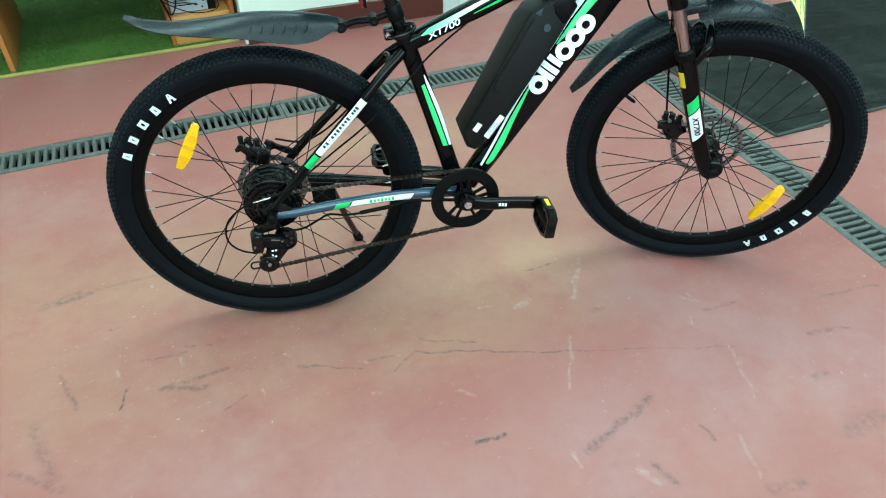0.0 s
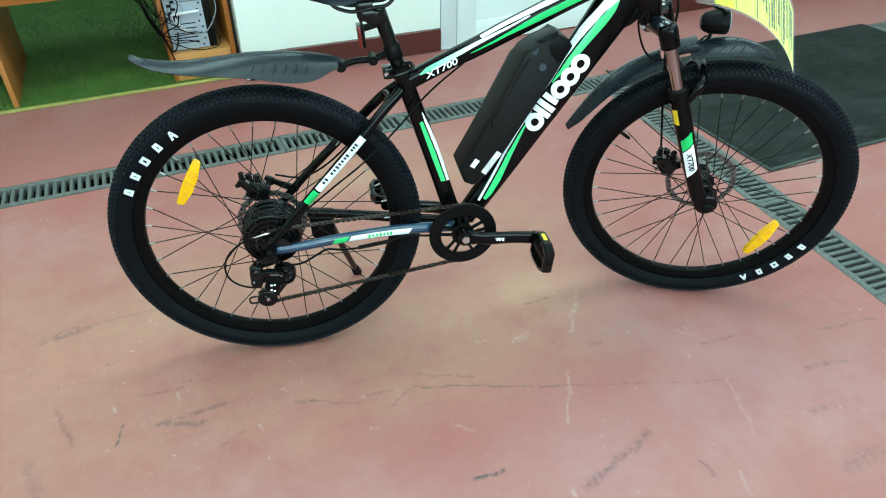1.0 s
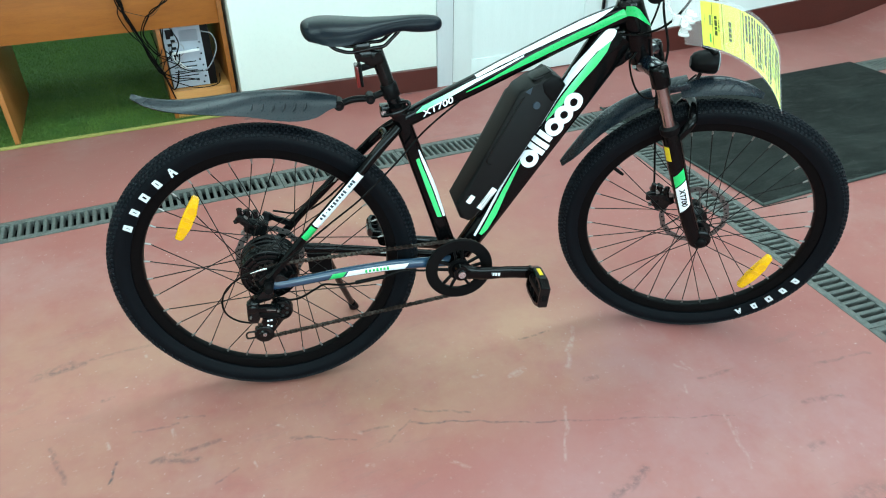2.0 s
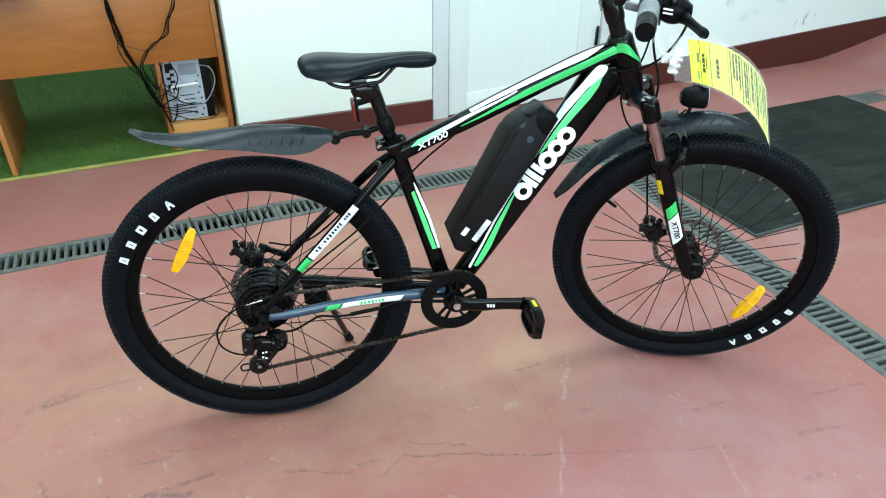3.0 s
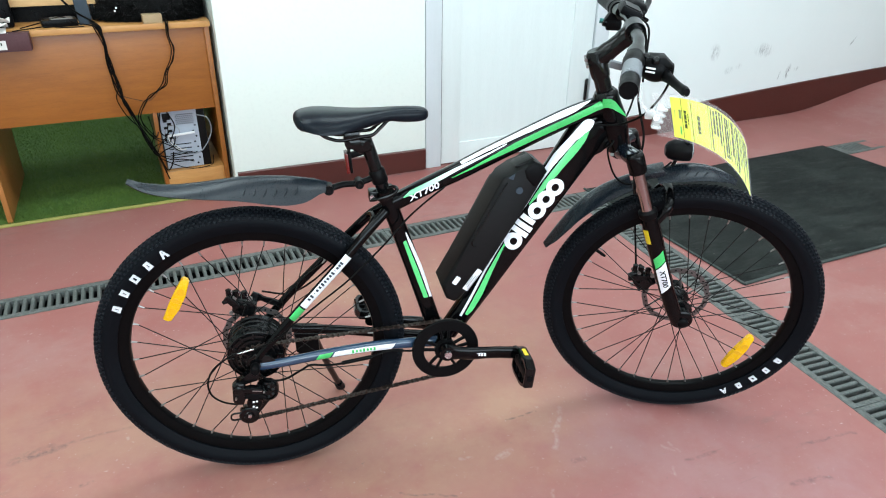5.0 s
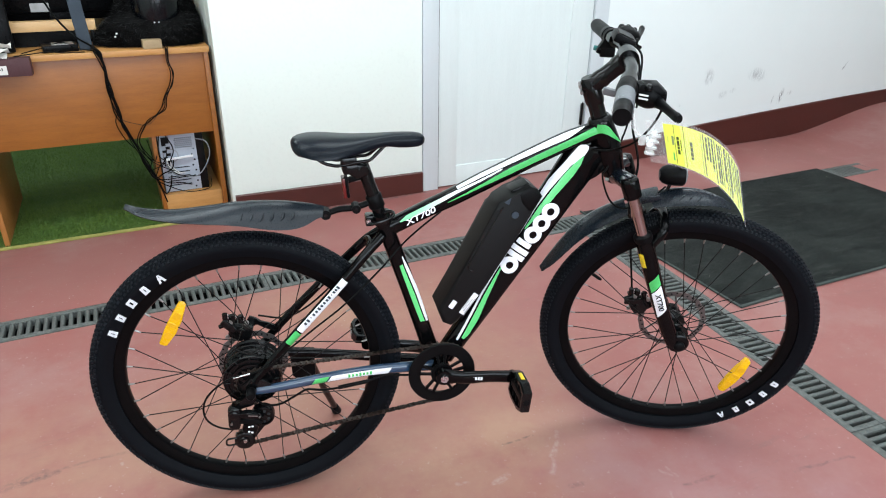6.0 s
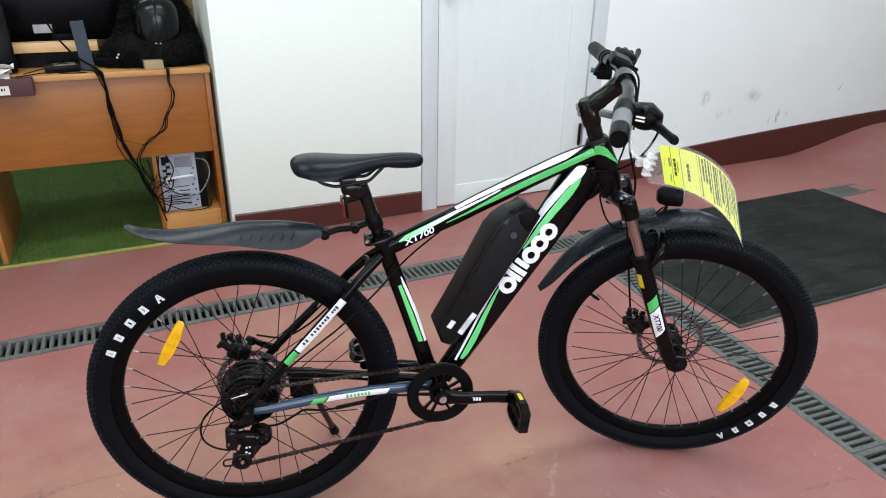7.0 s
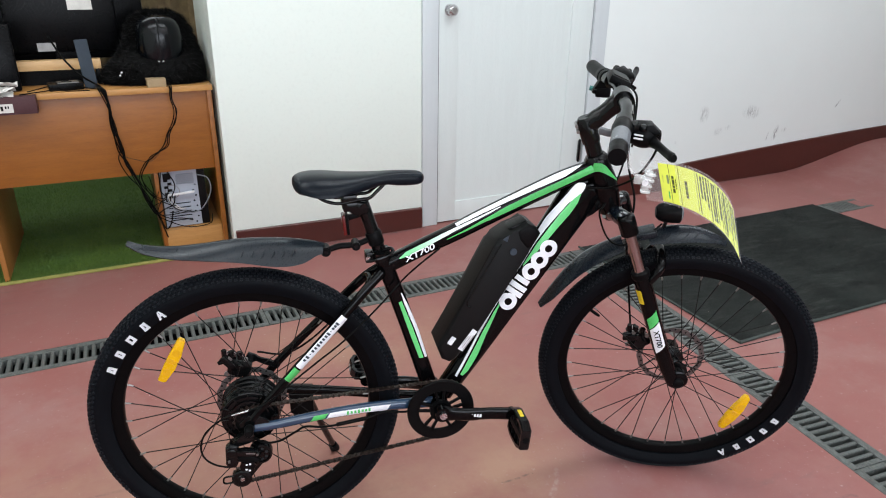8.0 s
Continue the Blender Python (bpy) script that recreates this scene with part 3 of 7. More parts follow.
def scuffed_wall():
    m, nt, b = nodes_of("scuffed_white_wall_paint")
    c = mix(nt, (0.79, 0.835, 0.825), (0.765, 0.81, 0.80), ramp(nt, noise_of(nt, 1.5, 5, 0.6), 0.35, 0.7))
    tc = nt.nodes.new("ShaderNodeTexCoord")
    sep = nt.nodes.new("ShaderNodeSeparateXYZ")
    nt.links.new(tc.outputs["Object"], sep.inputs[0])
    u, z = sep.outputs[0], sep.outputs[2]
    total = None
    # place, half sizes, slant and strength of each smear
    for cu, cz, hu, hz, slant, s in ((2.60, 0.285, 0.025, 0.06, 0.25, 0.85), (2.53, 0.27, 0.008, 0.035, 0.25, 0.7), (1.925, 0.458, 0.05, 0.06, 0.0, 0.42), (2.34, 0.445, 0.09, 0.05, -0.3, 0.50), (2.07, 0.34, 0.04, 0.03, 0.2, 0.35),
                                     (2.68, 0.30, 0.03, 0.02, 0.3, 0.35), (3.17, 0.44, 0.012, 0.04, 0.8, 0.7), (2.15, 0.36, 0.03, 0.02, 0.2, 0.25), (1.72, 0.30, 0.012, 0.012, 0.0, 0.4)):
        dz = calc(nt, "SUBTRACT", z, cz)
        du = calc(nt, "SUBTRACT", calc(nt, "SUBTRACT", u, cu), calc(nt, "MULTIPLY", dz, slant))
        a, e = calc(nt, "DIVIDE", du, hu), calc(nt, "DIVIDE", dz, hz)
        d = calc(nt, "SQRT", calc(nt, "ADD", calc(nt, "MULTIPLY", a, a), calc(nt, "MULTIPLY", e, e)))
        one = ramp(nt, d, 0.2, 1.0, s, 0.0)
        total = one if total is None else calc(nt, "MAXIMUM", total, one)
    smear = calc(nt, "MULTIPLY", total, ramp(nt, noise_of(nt, 45, 4, 0.7, (2.2, 1, 0.7), 3.0), 0.42, 0.58))
    c = mix(nt, c, (0.10, 0.105, 0.11), smear)
    nt.links.new(c, b.inputs["Base Color"])
    b.inputs["Roughness"].default_value = 0.5
    bump(nt, b, noise_of(nt, 40, 4), 0.1, 0.002)
    return m


slab("wall_northeast", (CS1, 0, 0), (U1, 0.12, CEILING), scuffed_wall(), "white painted wall with dark scuffs above the skirting", "wall")


def skirt(name, u0, u1, top, depth, label):
    """A band of skirting whose top follows a line."""
    bm = B()
    n = 40
    rows = []
    for i in range(n + 1):
        u = u0 + (u1 - u0) * i / n
        h = top(u)
        rows.append([(u, 0.002, 0), (u, -depth, 0), (u, -depth, h - 0.004), (u, -depth + 0.004, h), (u, 0.002, h)])
    loft(bm, rows)
    return thing(name, ROOM, label, "skirting", "", "structure", bm, BROWN_SKIRT, False)


skirt("baseboard", OPEN_R + 0.012, FR0 - 0.004, lambda u: 0.112 - 0.012 * u, 0.014, "dark brown glossy painted skirting below the white wall")
skirt("baseboard", CS1 + 0.004, U1, lambda u: float(np.interp(u, [1.1, 1.5, 1.81, 2.23, 2.75, 3.3, 3.65, 7.0], [0.118, 0.141, 0.160, 0.183, 0.208, 0.231, 0.242, 0.30])), 0.014, "dark brown painted skirting that climbs with the ramped floor")


def bank():
    bm = B()
    rows = []
    for i in range(60):
        u = 2.55 + 4.4 * i / 59
        s = min(1, max(0, (u - 2.66) / 1.1))
        h = 0.150 * s * s * (3 - 2 * s) + max(0, u - 3.9) * 0.012
        rows.append([(u, -0.0145 - 1.1 * k / 12, 0.001 + h * (1 - (k / 12)) ** 1.6 if k < 12 else -0.003) for k in range(13)])
    sheet(bm, rows)
    return bm


thing("floor_ramp", ROOM, "red painted floor ramping up towards the wall", "floor", "", "structure", bank(), RED_FLOOR)

# door with its casing
door = thing("door_1", ROOM, "closed white laminate door with a flat recessed panel", "door", "", "structure")
dm = B()
Y0 = 0.006
for lo, hi in (((FR1 + 0.006, Y0, 0.008), (0.2, 0.045, DOOR_TOP - 0.006)), ((0.872, Y0, 0.008), (CS0 - 0.006, 0.045, DOOR_TOP - 0.006)),
               ((0.2, Y0, 0.008), (0.872, 0.045, 0.115)), ((0.2, Y0, 1.92), (0.872, 0.045, DOOR_TOP - 0.006))):
    block(dm, lo, hi, 0.0015)
part("stile_frame", dm, DOOR_WHITE, door)
part("panel", block(B(), (0.198, Y0 + 0.006, 0.113), (0.874, 0.04, 1.922)), DOOR_WHITE, door, smooth=False)
knob = lathe(B(), [(0.0005, -0.055), (0.016, -0.055), (0.025, -0.048), (0.028, -0.038), (0.025, -0.026), (0.013, -0.018), (0.011, -0.008), (0.027, -0.006), (0.028, 0.0), (0.0005, 0.0)], (0.150, Y0, 1.10), 32)
part("door_knob", knob, STEEL, door, "polished steel door knob")
for z in (0.262, 1.66):
    hinge = part("hinge", block(B(), (0.981, Y0 - 0.003, z), (1.0055, Y0 - 0.0005, z + 0.12), 0.001), DULL_STEEL, door, "grey steel hinge")
    part("pin", tube(B(), [(0.988, -0.004, z - 0.006), (0.988, -0.004, z), (0.988, -0.004, z + 0.12), (0.988, -0.004, z + 0.127)], [0.004, 0.0062, 0.0062, 0.004], 12), SATIN_BLACK, hinge)
# black strip put in as the shade of the door's edge gap
part("gap_shade", block(B(), (FR1 + 0.0004, 0.004, 0.004), (FR1 + 0.0056, 0.046, DOOR_TOP - 0.006)), PC_BLACK, door, "black strip standing in for the shaded gap at the door edge", smooth=False)
casing = thing("door_frame", ROOM, "white wood-grain door casing round the closed door", "door frame", "", "structure")
part("jamb", block(B(), (FR0 + 0.002, -0.006, 0), (FR1, 0.1, DOOR_TOP), 0.003), FRAME_WHITE, casing)
part("jamb", block(B(), (CS0, -0.006, 0), (CS1 - 0.002, 0.1, DOOR_TOP), 0.003), FRAME_WHITE, casing)
part("head", block(B(), (FR0 + 0.002, -0.006, DOOR_TOP + 0.001), (CS1 - 0.002, 0.1, DOOR_TOP + 0.088), 0.003), FRAME_WHITE, casing)
# black slab behind the leaf, added to shade the gaps round it
part("gap_backing", block(B(), (FR1 + 0.001, 0.05, 0.0), (CS0 - 0.001, 0.09, DOOR_TOP)), PC_BLACK, casing, smooth=False)


# ---------------------------------------------------------------- drain gratings
def bar_mesh(width):
    bm = block(B(), (-0.0065, -width / 2, -0.022), (0.0065, width / 2, 0.0), 0.0)
    top = [e for e in bm.edges if all(v.co.z > -0.001 for v in e.verts) and abs(e.verts[0].co.x - e.verts[1].co.x) < 1e-6]
    bmesh.ops.bevel(bm, geom=top, offset=0.0025, segments=1, affect="EDGES")
    return finish("bar", bm, IRON, False)


GRATE_W, PITCH, RAIL = 0.144, 0.0265, 0.026
BAR = bar_mesh(GRATE_W - 2 * RAIL + 0.002)


def grate(length, m, label):
    ob = thing("drain_grate", m, label, "drain grate", "slotted gratings along the floor drains")
    bm = B()
    n = int((length - 0.02) / PITCH)
    for s in (-1, 1):
        block(bm, (0.0005, min(s * GRATE_W / 2, s * (GRATE_W / 2 - RAIL)), -0.024), (length - 0.0005, max(s * GRATE_W / 2, s * (GRATE_W / 2 - RAIL)), 0.002), 0.003)
    end = (length - n * PITCH) / 2 + 0.006
    block(bm, (0.0005, -GRATE_W / 2 + RAIL, -0.024), (end, GRATE_W / 2 - RAIL, 0.001), 0.002)
    block(bm, (length - end, -GRATE_W / 2 + RAIL, -0.024), (length - 0.0005, GRATE_W / 2 - RAIL, 0.001), 0.002)
    part("rim", bm, IRON, ob)
    for k in range(1, n):
        part("bar", BAR, IRON, ob, "", pose((length - n * PITCH) / 2 + k * PITCH, 0, 0))
    return ob


u = -3.97
while u < 0.4:
    grate(0.4995, ROOM @ pose(u, (DN + DF) / 2, 0, random.uniform(-0.3, 0.3), 0, 0), "worn grey cast iron slotted drain grating set in red floor")
    u += 0.5
grate(0.298, ROOM @ pose(2.342, (DN + DF) / 2, 0), "worn grey iron grating at the drain's end beside the mat")
turn = math.degrees(math.atan2(-1, -0.085))
v = DN - 0.004
for k in range(10):
    grate(0.4995, ROOM @ pose(cross_mid(v), v, 0, 0, 0, turn), "worn grey cast iron slotted drain grating beside the mat")
    v -= 0.5 * math.sin(radians(-turn))
thing("drain_cover", ROOM, "flat grey iron cover where the two drains meet", "drain cover", "", "", block(B(), (0.535, DN + 0.004, -0.02), (DRAIN_END - 0.302, DF - 0.004, 0.0015), 0.002), IRON)


# ---------------------------------------------------------------- mat and turf
def mat_sheet():
    bm = B()
    u0, u1, v0, v1 = 0.605, 2.305, -1.607, -0.585
    rows = []
    nu, nv = 60, 36
    for i in range(nu + 1):
        row = []
        for j in range(nv + 1):
            uu, vv = u0 + (u1 - u0) * i / nu, v0 + (v1 - v0) * j / nv
            e = min(i, nu - i, j, nv - j)
            z = (0.003 if e == 0 else 0.008 if e < 2 else 0.0075) + 0.0015 * noise.noise(Vector((uu * 3, vv * 3, 1)))
            row.append((uu + 0.006 * noise.noise(Vector((vv * 2, 3, 1))), vv + 0.006 * noise.noise(Vector((uu * 2, 7, 1))), z))
        rows.append(row)
    sheet(bm, rows)
    return bm


mat = thing("door_mat", ROOM, "large dusty charcoal rubber mat lying over the drain", "mat", "", "", mat_sheet(), RUBBER_MAT)
part("edge_strip", tube(B(), [(0.603 + 1.704 * k / 30, -1.607 + 0.006 * noise.noise(Vector((k * 0.11, 7, 1))), 0.0055) for k in range(31)], 0.0065, 8), MAT_EDGE, mat, "worn grey front edge")
part("edge_strip", tube(B(), [(0.604 + 0.004 * noise.noise(Vector((k * 0.1, 3, 1))), -1.607 + 1.022 * k / 24, 0.0055) for k in range(25)], 0.0050, 8), MAT_EDGE, mat, "worn grey side edge")

carpet = thing("artificial_turf", ROOM, "short green artificial turf laid under the desk", "carpet", "", "")
part("backing", block(B(), (U0 + 0.01, 0.062, 0.001), (OPEN_R - 0.004, V1 - 0.01, 0.009)), TURF, carpet, smooth=False)


def blades():
    rng = np.random.default_rng(4)
    n = 60000
    u = rng.uniform(-2.25, OPEN_R - 0.01, n)
    v = 0.066 + rng.uniform(0, 1, n) ** 1.4 * 1.6
    a = rng.uniform(0, math.pi, n)
    w, h = 0.0014, rng.uniform(0.006, 0.014, n)
    lx, ly = rng.normal(0, 0.004, n), rng.normal(0, 0.004, n)
    co = np.zeros((n, 3, 3))
    co[:, 0] = np.stack([u - w * np.cos(a), v - w * np.sin(a), np.full(n, 0.008)], 1)
    co[:, 1] = np.stack([u + w * np.cos(a), v + w * np.sin(a), np.full(n, 0.008)], 1)
    co[:, 2] = np.stack([u + lx, v + ly, 0.008 + h], 1)
    me = bpy.data.meshes.new("blade")
    me.from_pydata(co.reshape(-1, 3).tolist(), [], np.arange(n * 3).reshape(-1, 3).tolist())
    return me


m, nt, b = nodes_of("turf_blades")
g = nt.nodes.new("ShaderNodeNewGeometry")
c = mix(nt, (0.074, 0.140, 0.017), (0.125, 0.195, 0.030), g.outputs["Random Per Island"])
nt.links.new(mix(nt, c, (0.05, 0.11, 0.016), ramp(nt, noise_of(nt, 6, 4), 0.4, 0.7)), b.inputs["Base Color"])
b.inputs["Roughness"].default_value = 0.6
me = blades()
me.materials.append(m)
tagged(part("blade", me, m, carpet), "short upright green plastic blades", "", "", "stuff")
part("edge_binding", block(B(), (U0 + 0.01, 0.046, 0.001), (OPEN_R - 0.02, 0.064, 0.012), 0.003), TURF_EDGE, carpet, "yellow-green cut edge")


# ---------------------------------------------------------------- desk and what stands on it
DV = 0.075
desk = thing("office_desk", ROOM, "orange beech laminate office desk seen from behind", "desk")
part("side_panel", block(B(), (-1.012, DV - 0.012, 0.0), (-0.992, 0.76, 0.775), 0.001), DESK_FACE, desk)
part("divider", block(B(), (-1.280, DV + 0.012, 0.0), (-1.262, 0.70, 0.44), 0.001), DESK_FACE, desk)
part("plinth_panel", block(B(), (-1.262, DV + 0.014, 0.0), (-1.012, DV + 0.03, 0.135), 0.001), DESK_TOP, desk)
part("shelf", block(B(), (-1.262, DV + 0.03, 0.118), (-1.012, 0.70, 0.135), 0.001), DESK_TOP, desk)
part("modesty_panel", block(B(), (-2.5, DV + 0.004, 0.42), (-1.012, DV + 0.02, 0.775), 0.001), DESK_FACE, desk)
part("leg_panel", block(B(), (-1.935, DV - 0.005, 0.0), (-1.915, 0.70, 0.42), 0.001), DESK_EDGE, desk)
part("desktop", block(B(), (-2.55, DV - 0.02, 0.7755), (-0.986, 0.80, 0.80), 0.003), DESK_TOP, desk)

pc = thing("computer_tower", ROOM @ pose(-1.165, DV + 0.05, 0.1355), "grey steel computer tower with its back and cables outwards", "computer")
part("case", block(B(), (-0.09, 0.004, 0.0), (0.105, 0.42, 0.275), 0.003), PC_BLACK, pc)
part("rear_plate", block(B(), (-0.09, 0.0, 0.003), (0.07, 0.0035, 0.272), 0.001), PC_METAL, pc, smooth=False)
# flat dark discs painted as the shade inside vent holes
bm = B()
for i in range(9):
    for j in range(6):
        rod(bm, (-0.02 + i * 0.0085 + 0.004 * (j % 2), -0.0005, 0.212 + j * 0.0085), (-0.02 + i * 0.0085 + 0.004 * (j % 2), 0.001, 0.212 + j * 0.0085), 0.003, 8)
part("vent_shade_disc", bm, RECESS_DARK, pc, "dark discs painted as shaded round vent holes")
part("fan_ring", lathe(B(), [(0.030, -0.001), (0.033, -0.001), (0.033, 0.001), (0.030, 0.001)], (-0.045, 0, 0.176), 32), DULL_STEEL, pc)
for k in range(5):
    part("slot_cover", block(B(), (-0.075, -0.002, 0.018 + k * 0.0205), (0.03, 0.0005, 0.031 + k * 0.0205), 0.001), PC_METAL, pc)
    # dark strip drawn for the shade between two slot covers
    part("slot", block(B(), (-0.07, -0.0025, 0.033 + k * 0.0205), (0.028, 0.0005, 0.0365 + k * 0.0205)), RECESS_DARK, pc, "dark strip painted as the shaded gap between slot covers", smooth=False)
bm = B()
for k in range(7):
    block(bm, (-0.078 + 0.016 * (k % 2), -0.004, 0.130 + k * 0.016), (-0.060 + 0.016 * (k % 2), 0.0, 0.141 + k * 0.016))
part("port", bm, PC_BLACK, pc, "dark connector sockets", smooth=False)
for k in range(8):
    part("screw", rod(B(), (0.046 + 0.010 * (k % 2), -0.003, 0.018 + k * 0.026), (0.046 + 0.010 * (k % 2), 0.001, 0.018 + k * 0.026), 0.0042, 8), PC_BLACK, pc)
part("power_socket", block(B(), (-0.078, -0.004, 0.236), (-0.045, 0.0, 0.266), 0.002), PC_BLACK, pc)


def cable(name, pts, r, material, label, category="cable", group="", steps=8):
    bm = tube(B(), smooth_path(pts, steps), r, 8)
    return thing(name, ROOM, label, category, group, "", bm, material)


LOOM = [(-1.45, 0.20, 0.812), (-1.431, 0.058, 0.812), (-1.425, 0.042, 0.80), (-1.414, 0.042, 0.744), (-1.408, 0.042, 0.649), (-1.393, 0.042, 0.549), (-1.381, 0.042, 0.485), (-1.352, 0.042, 0.405), (-1.323, 0.042, 0.318), (-1.293, 0.045, 0.246)]
TAILS = [[(-1.259, 0.06, 0.115)], [(-1.27, 0.06, 0.209), (-1.167, 0.09, 0.144), (-1.064, 0.10, 0.143), (-1.046, 0.12, 0.184)], [(-1.24, 0.08, 0.20), (-1.186, 0.09, 0.19), (-1.138, 0.11, 0.168)],
         [(-1.255, 0.07, 0.25), (-1.215, 0.09, 0.262), (-1.20, 0.118, 0.30)], [(-1.25, 0.07, 0.22), (-1.17, 0.09, 0.216), (-1.095, 0.11, 0.208)], [(-1.27, 0.07, 0.28), (-1.235, 0.09, 0.31), (-1.225, 0.118, 0.345)], [(-1.262, 0.06, 0.16), (-1.235, 0.085, 0.175), (-1.22, 0.118, 0.22)]]
rng = random.Random(3)
for k, tail in enumerate(TAILS):
    wide = 0.008 if k < 4 else 0.013
    pts = [(a + rng.uniform(-wide, wide), b + (rng.uniform(-0.008, 0.006) if i > 1 else 0), c) for i, (a, b, c) in enumerate(LOOM)]
    cable("cable", pts + tail, 0.0022 if k % 3 else 0.0029, CABLE_BLACK, "black computer cable hanging down the back of the desk", "cable", "cables behind the desk")
LOOP = [(-1.175, 0.12, 0.812), (-1.168, 0.05, 0.806), (-1.163, 0.042, 0.752), (-1.160, 0.04, 0.703), (-1.169, 0.04, 0.654), (-1.197, 0.04, 0.602), (-1.22, 0.04, 0.551), (-1.278, 0.04, 0.506), (-1.309, 0.04, 0.478), (-1.338, 0.04, 0.409), (-1.30, 0.05, 0.33)]
for k in range(3):
    pts = [(a + rng.uniform(-0.007, 0.007) + 0.004 * k, b - 0.003 * k, c + rng.uniform(-0.006, 0.006)) for a, b, c in LOOP]
    cable("cable", pts + [[(-1.24, 0.07, 0.294)], [(-1.226, 0.07, 0.265), (-1.20, 0.1, 0.25)], [(-1.27, 0.06, 0.339)]][k], 0.0022, CABLE_BLACK, "black cable looping down the back of the desk", "cable", "cables behind the desk")
cable("cable", [(-1.40, 0.042, 0.60), (-1.392, 0.036, 0.557), (-1.408, 0.034, 0.508), (-1.384, 0.034, 0.435), (-1.345, 0.036, 0.379)], 0.0022, CABLE_BLACK, "thin black cable sagging out of the loom", "cable", "cables behind the desk")
cable("cable", [(-1.19, 0.042, 0.60), (-1.225, 0.04, 0.545), (-1.28, 0.04, 0.488), (-1.343, 0.04, 0.50), (-1.39, 0.042, 0.52)], 0.0013, CHAIN_STEEL, "thin brown cable strung between the looms", "cable", "cables behind the desk")
cable("cable", [(-1.241, 0.10, 0.288), (-1.20, 0.095, 0.227), (-1.107, 0.095, 0.214), (-1.045, 0.10, 0.296), (-1.051, 0.10, 0.367), (-1.099, 0.115, 0.386)], 0.0026, SLATE_CABLE, "grey cable looped across the computer's back", "cable", "cables behind the desk")
cable("cable", [(-1.22, 0.10, 0.415), (-1.197, 0.10, 0.344), (-1.226, 0.10, 0.265), (-1.17, 0.10, 0.216), (-1.095, 0.11, 0.208)], 0.0026, CABLE_BLACK, "black cable looped across the computer's back", "cable", "cables behind the desk")
cable("cable", [(-1.249, 0.10, 0.415), (-1.262, 0.075, 0.339), (-1.24, 0.09, 0.294), (-1.298, 0.06, 0.275)], 0.0022, CABLE_BLACK, "thin black cable beside the computer", "cable", "cables behind the desk")
cable("cable", [(-1.300, 0.06, 0.415), (-1.29, 0.06, 0.34), (-1.305, 0.055, 0.29)], 0.002, CABLE_BLACK, "thin black cable beside the computer", "cable", "cables behind the desk")
for dx in (0.0, 0.012):
    cable("cable", [(-1.232 + dx, 0.12, 0.305), (-1.225 + dx, 0.098, 0.27), (-1.195 + dx, 0.098, 0.235), (-1.175 + dx, 0.12, 0.228)], 0.0022, CABLE_WHITE, "white cable plugged into the computer", "cable", "cables behind the desk")
thing("white_strap", ROOM, "white plastic strip across the computer's back", "cable tie", "", "", box(B(), (-1.174, DV + 0.035, 0.303), (0.12, 0.008, 0.010), pose(0, 0, 0, 0, -3, 0), 0.002), WHITE_PLASTIC)

# monitor seen from behind
mon = thing("computer_monitor", ROOM @ pose(-1.545, 0.45, 0.80, 0, 0, 5), "black computer monitor seen from behind on the desk", "monitor")
part("housing", block(B(), (-0.34, -0.01, 0.085), (0.34, 0.035, 0.50), 0.012), SCREEN_BLACK, mon)
part("rear_bulge", block(B(), (-0.22, -0.04, 0.118), (0.22, -0.008, 0.42), 0.015), SCREEN_BLACK, mon)
part("stand_neck", block(B(), (-0.05, -0.035, 0.008), (0.05, 0.0, 0.2), 0.005), SCREEN_BLACK, mon)
part("stand_foot", block(B(), (-0.14, -0.11, 0.0), (0.14, 0.11, 0.012), 0.004), SCREEN_BLACK, mon)
part("rating_label", block(B(), (0.03, -0.0415, 0.298), (0.128, -0.0402, 0.352)), PAPER, mon, "white printed label", smooth=False)
part("socket_label", block(B(), (-0.115, -0.0415, 0.127), (-0.042, -0.0402, 0.163)), DULL_STEEL, mon, "small grey label", smooth=False)

riser = thing("wooden_riser", ROOM @ pose(-1.62, 0.265, 0.80), "low wooden riser standing on the desk, coloured pale as if lit", "desk riser")
part("board", block(B(), (-0.34, -0.028, 0.066), (0.205, 0.028, 0.106), 0.002), LIT_WOOD, riser)
for x in (-0.32, 0.18):
    part("foot", block(B(), (x, -0.024, 0.0), (x + 0.015, 0.024, 0.0655), 0.001), SCREEN_BLACK, riser)
# black strip stands in for shade below the riser's board
part("gap_shade_strip", block(B(), (-0.30, 0.018, 0.001), (0.17, 0.024, 0.0655)), SCREEN_BLACK, riser, "black strip standing in for the shaded gap under the board", smooth=False)
thing("tablet", ROOM @ pose(-1.463, 0.13, 0.80, -7, -3, 6), "blue-grey plastic panel leaning upright on the desk", "tablet", "", "", block(B(), (-0.025, -0.005, 0.0), (0.025, 0.005, 0.198), 0.003), SLATE)
thing("loudspeaker", ROOM @ pose(-1.80, 0.16, 0.80, -6, 0, 10), "dark slim loudspeaker standing on the desk", "loudspeaker", "", "", block(B(), (-0.06, -0.05, 0.0), (0.078, 0.05, 0.26), 0.01), SCREEN_BLACK)
router = thing("router", ROOM @ pose(-1.56, 0.14, 0.80, 0, 0, 8), "small black network box lying on the desk", "router")
part("casing", block(B(), (-0.065, -0.04, 0.0), (0.065, 0.05, 0.028), 0.004), SCREEN_BLACK, router)
part("top_plate", block(B(), (-0.03, -0.035, 0.0285), (0.05, 0.035, 0.031), 0.001), DULL_STEEL, router, "grey top plate")
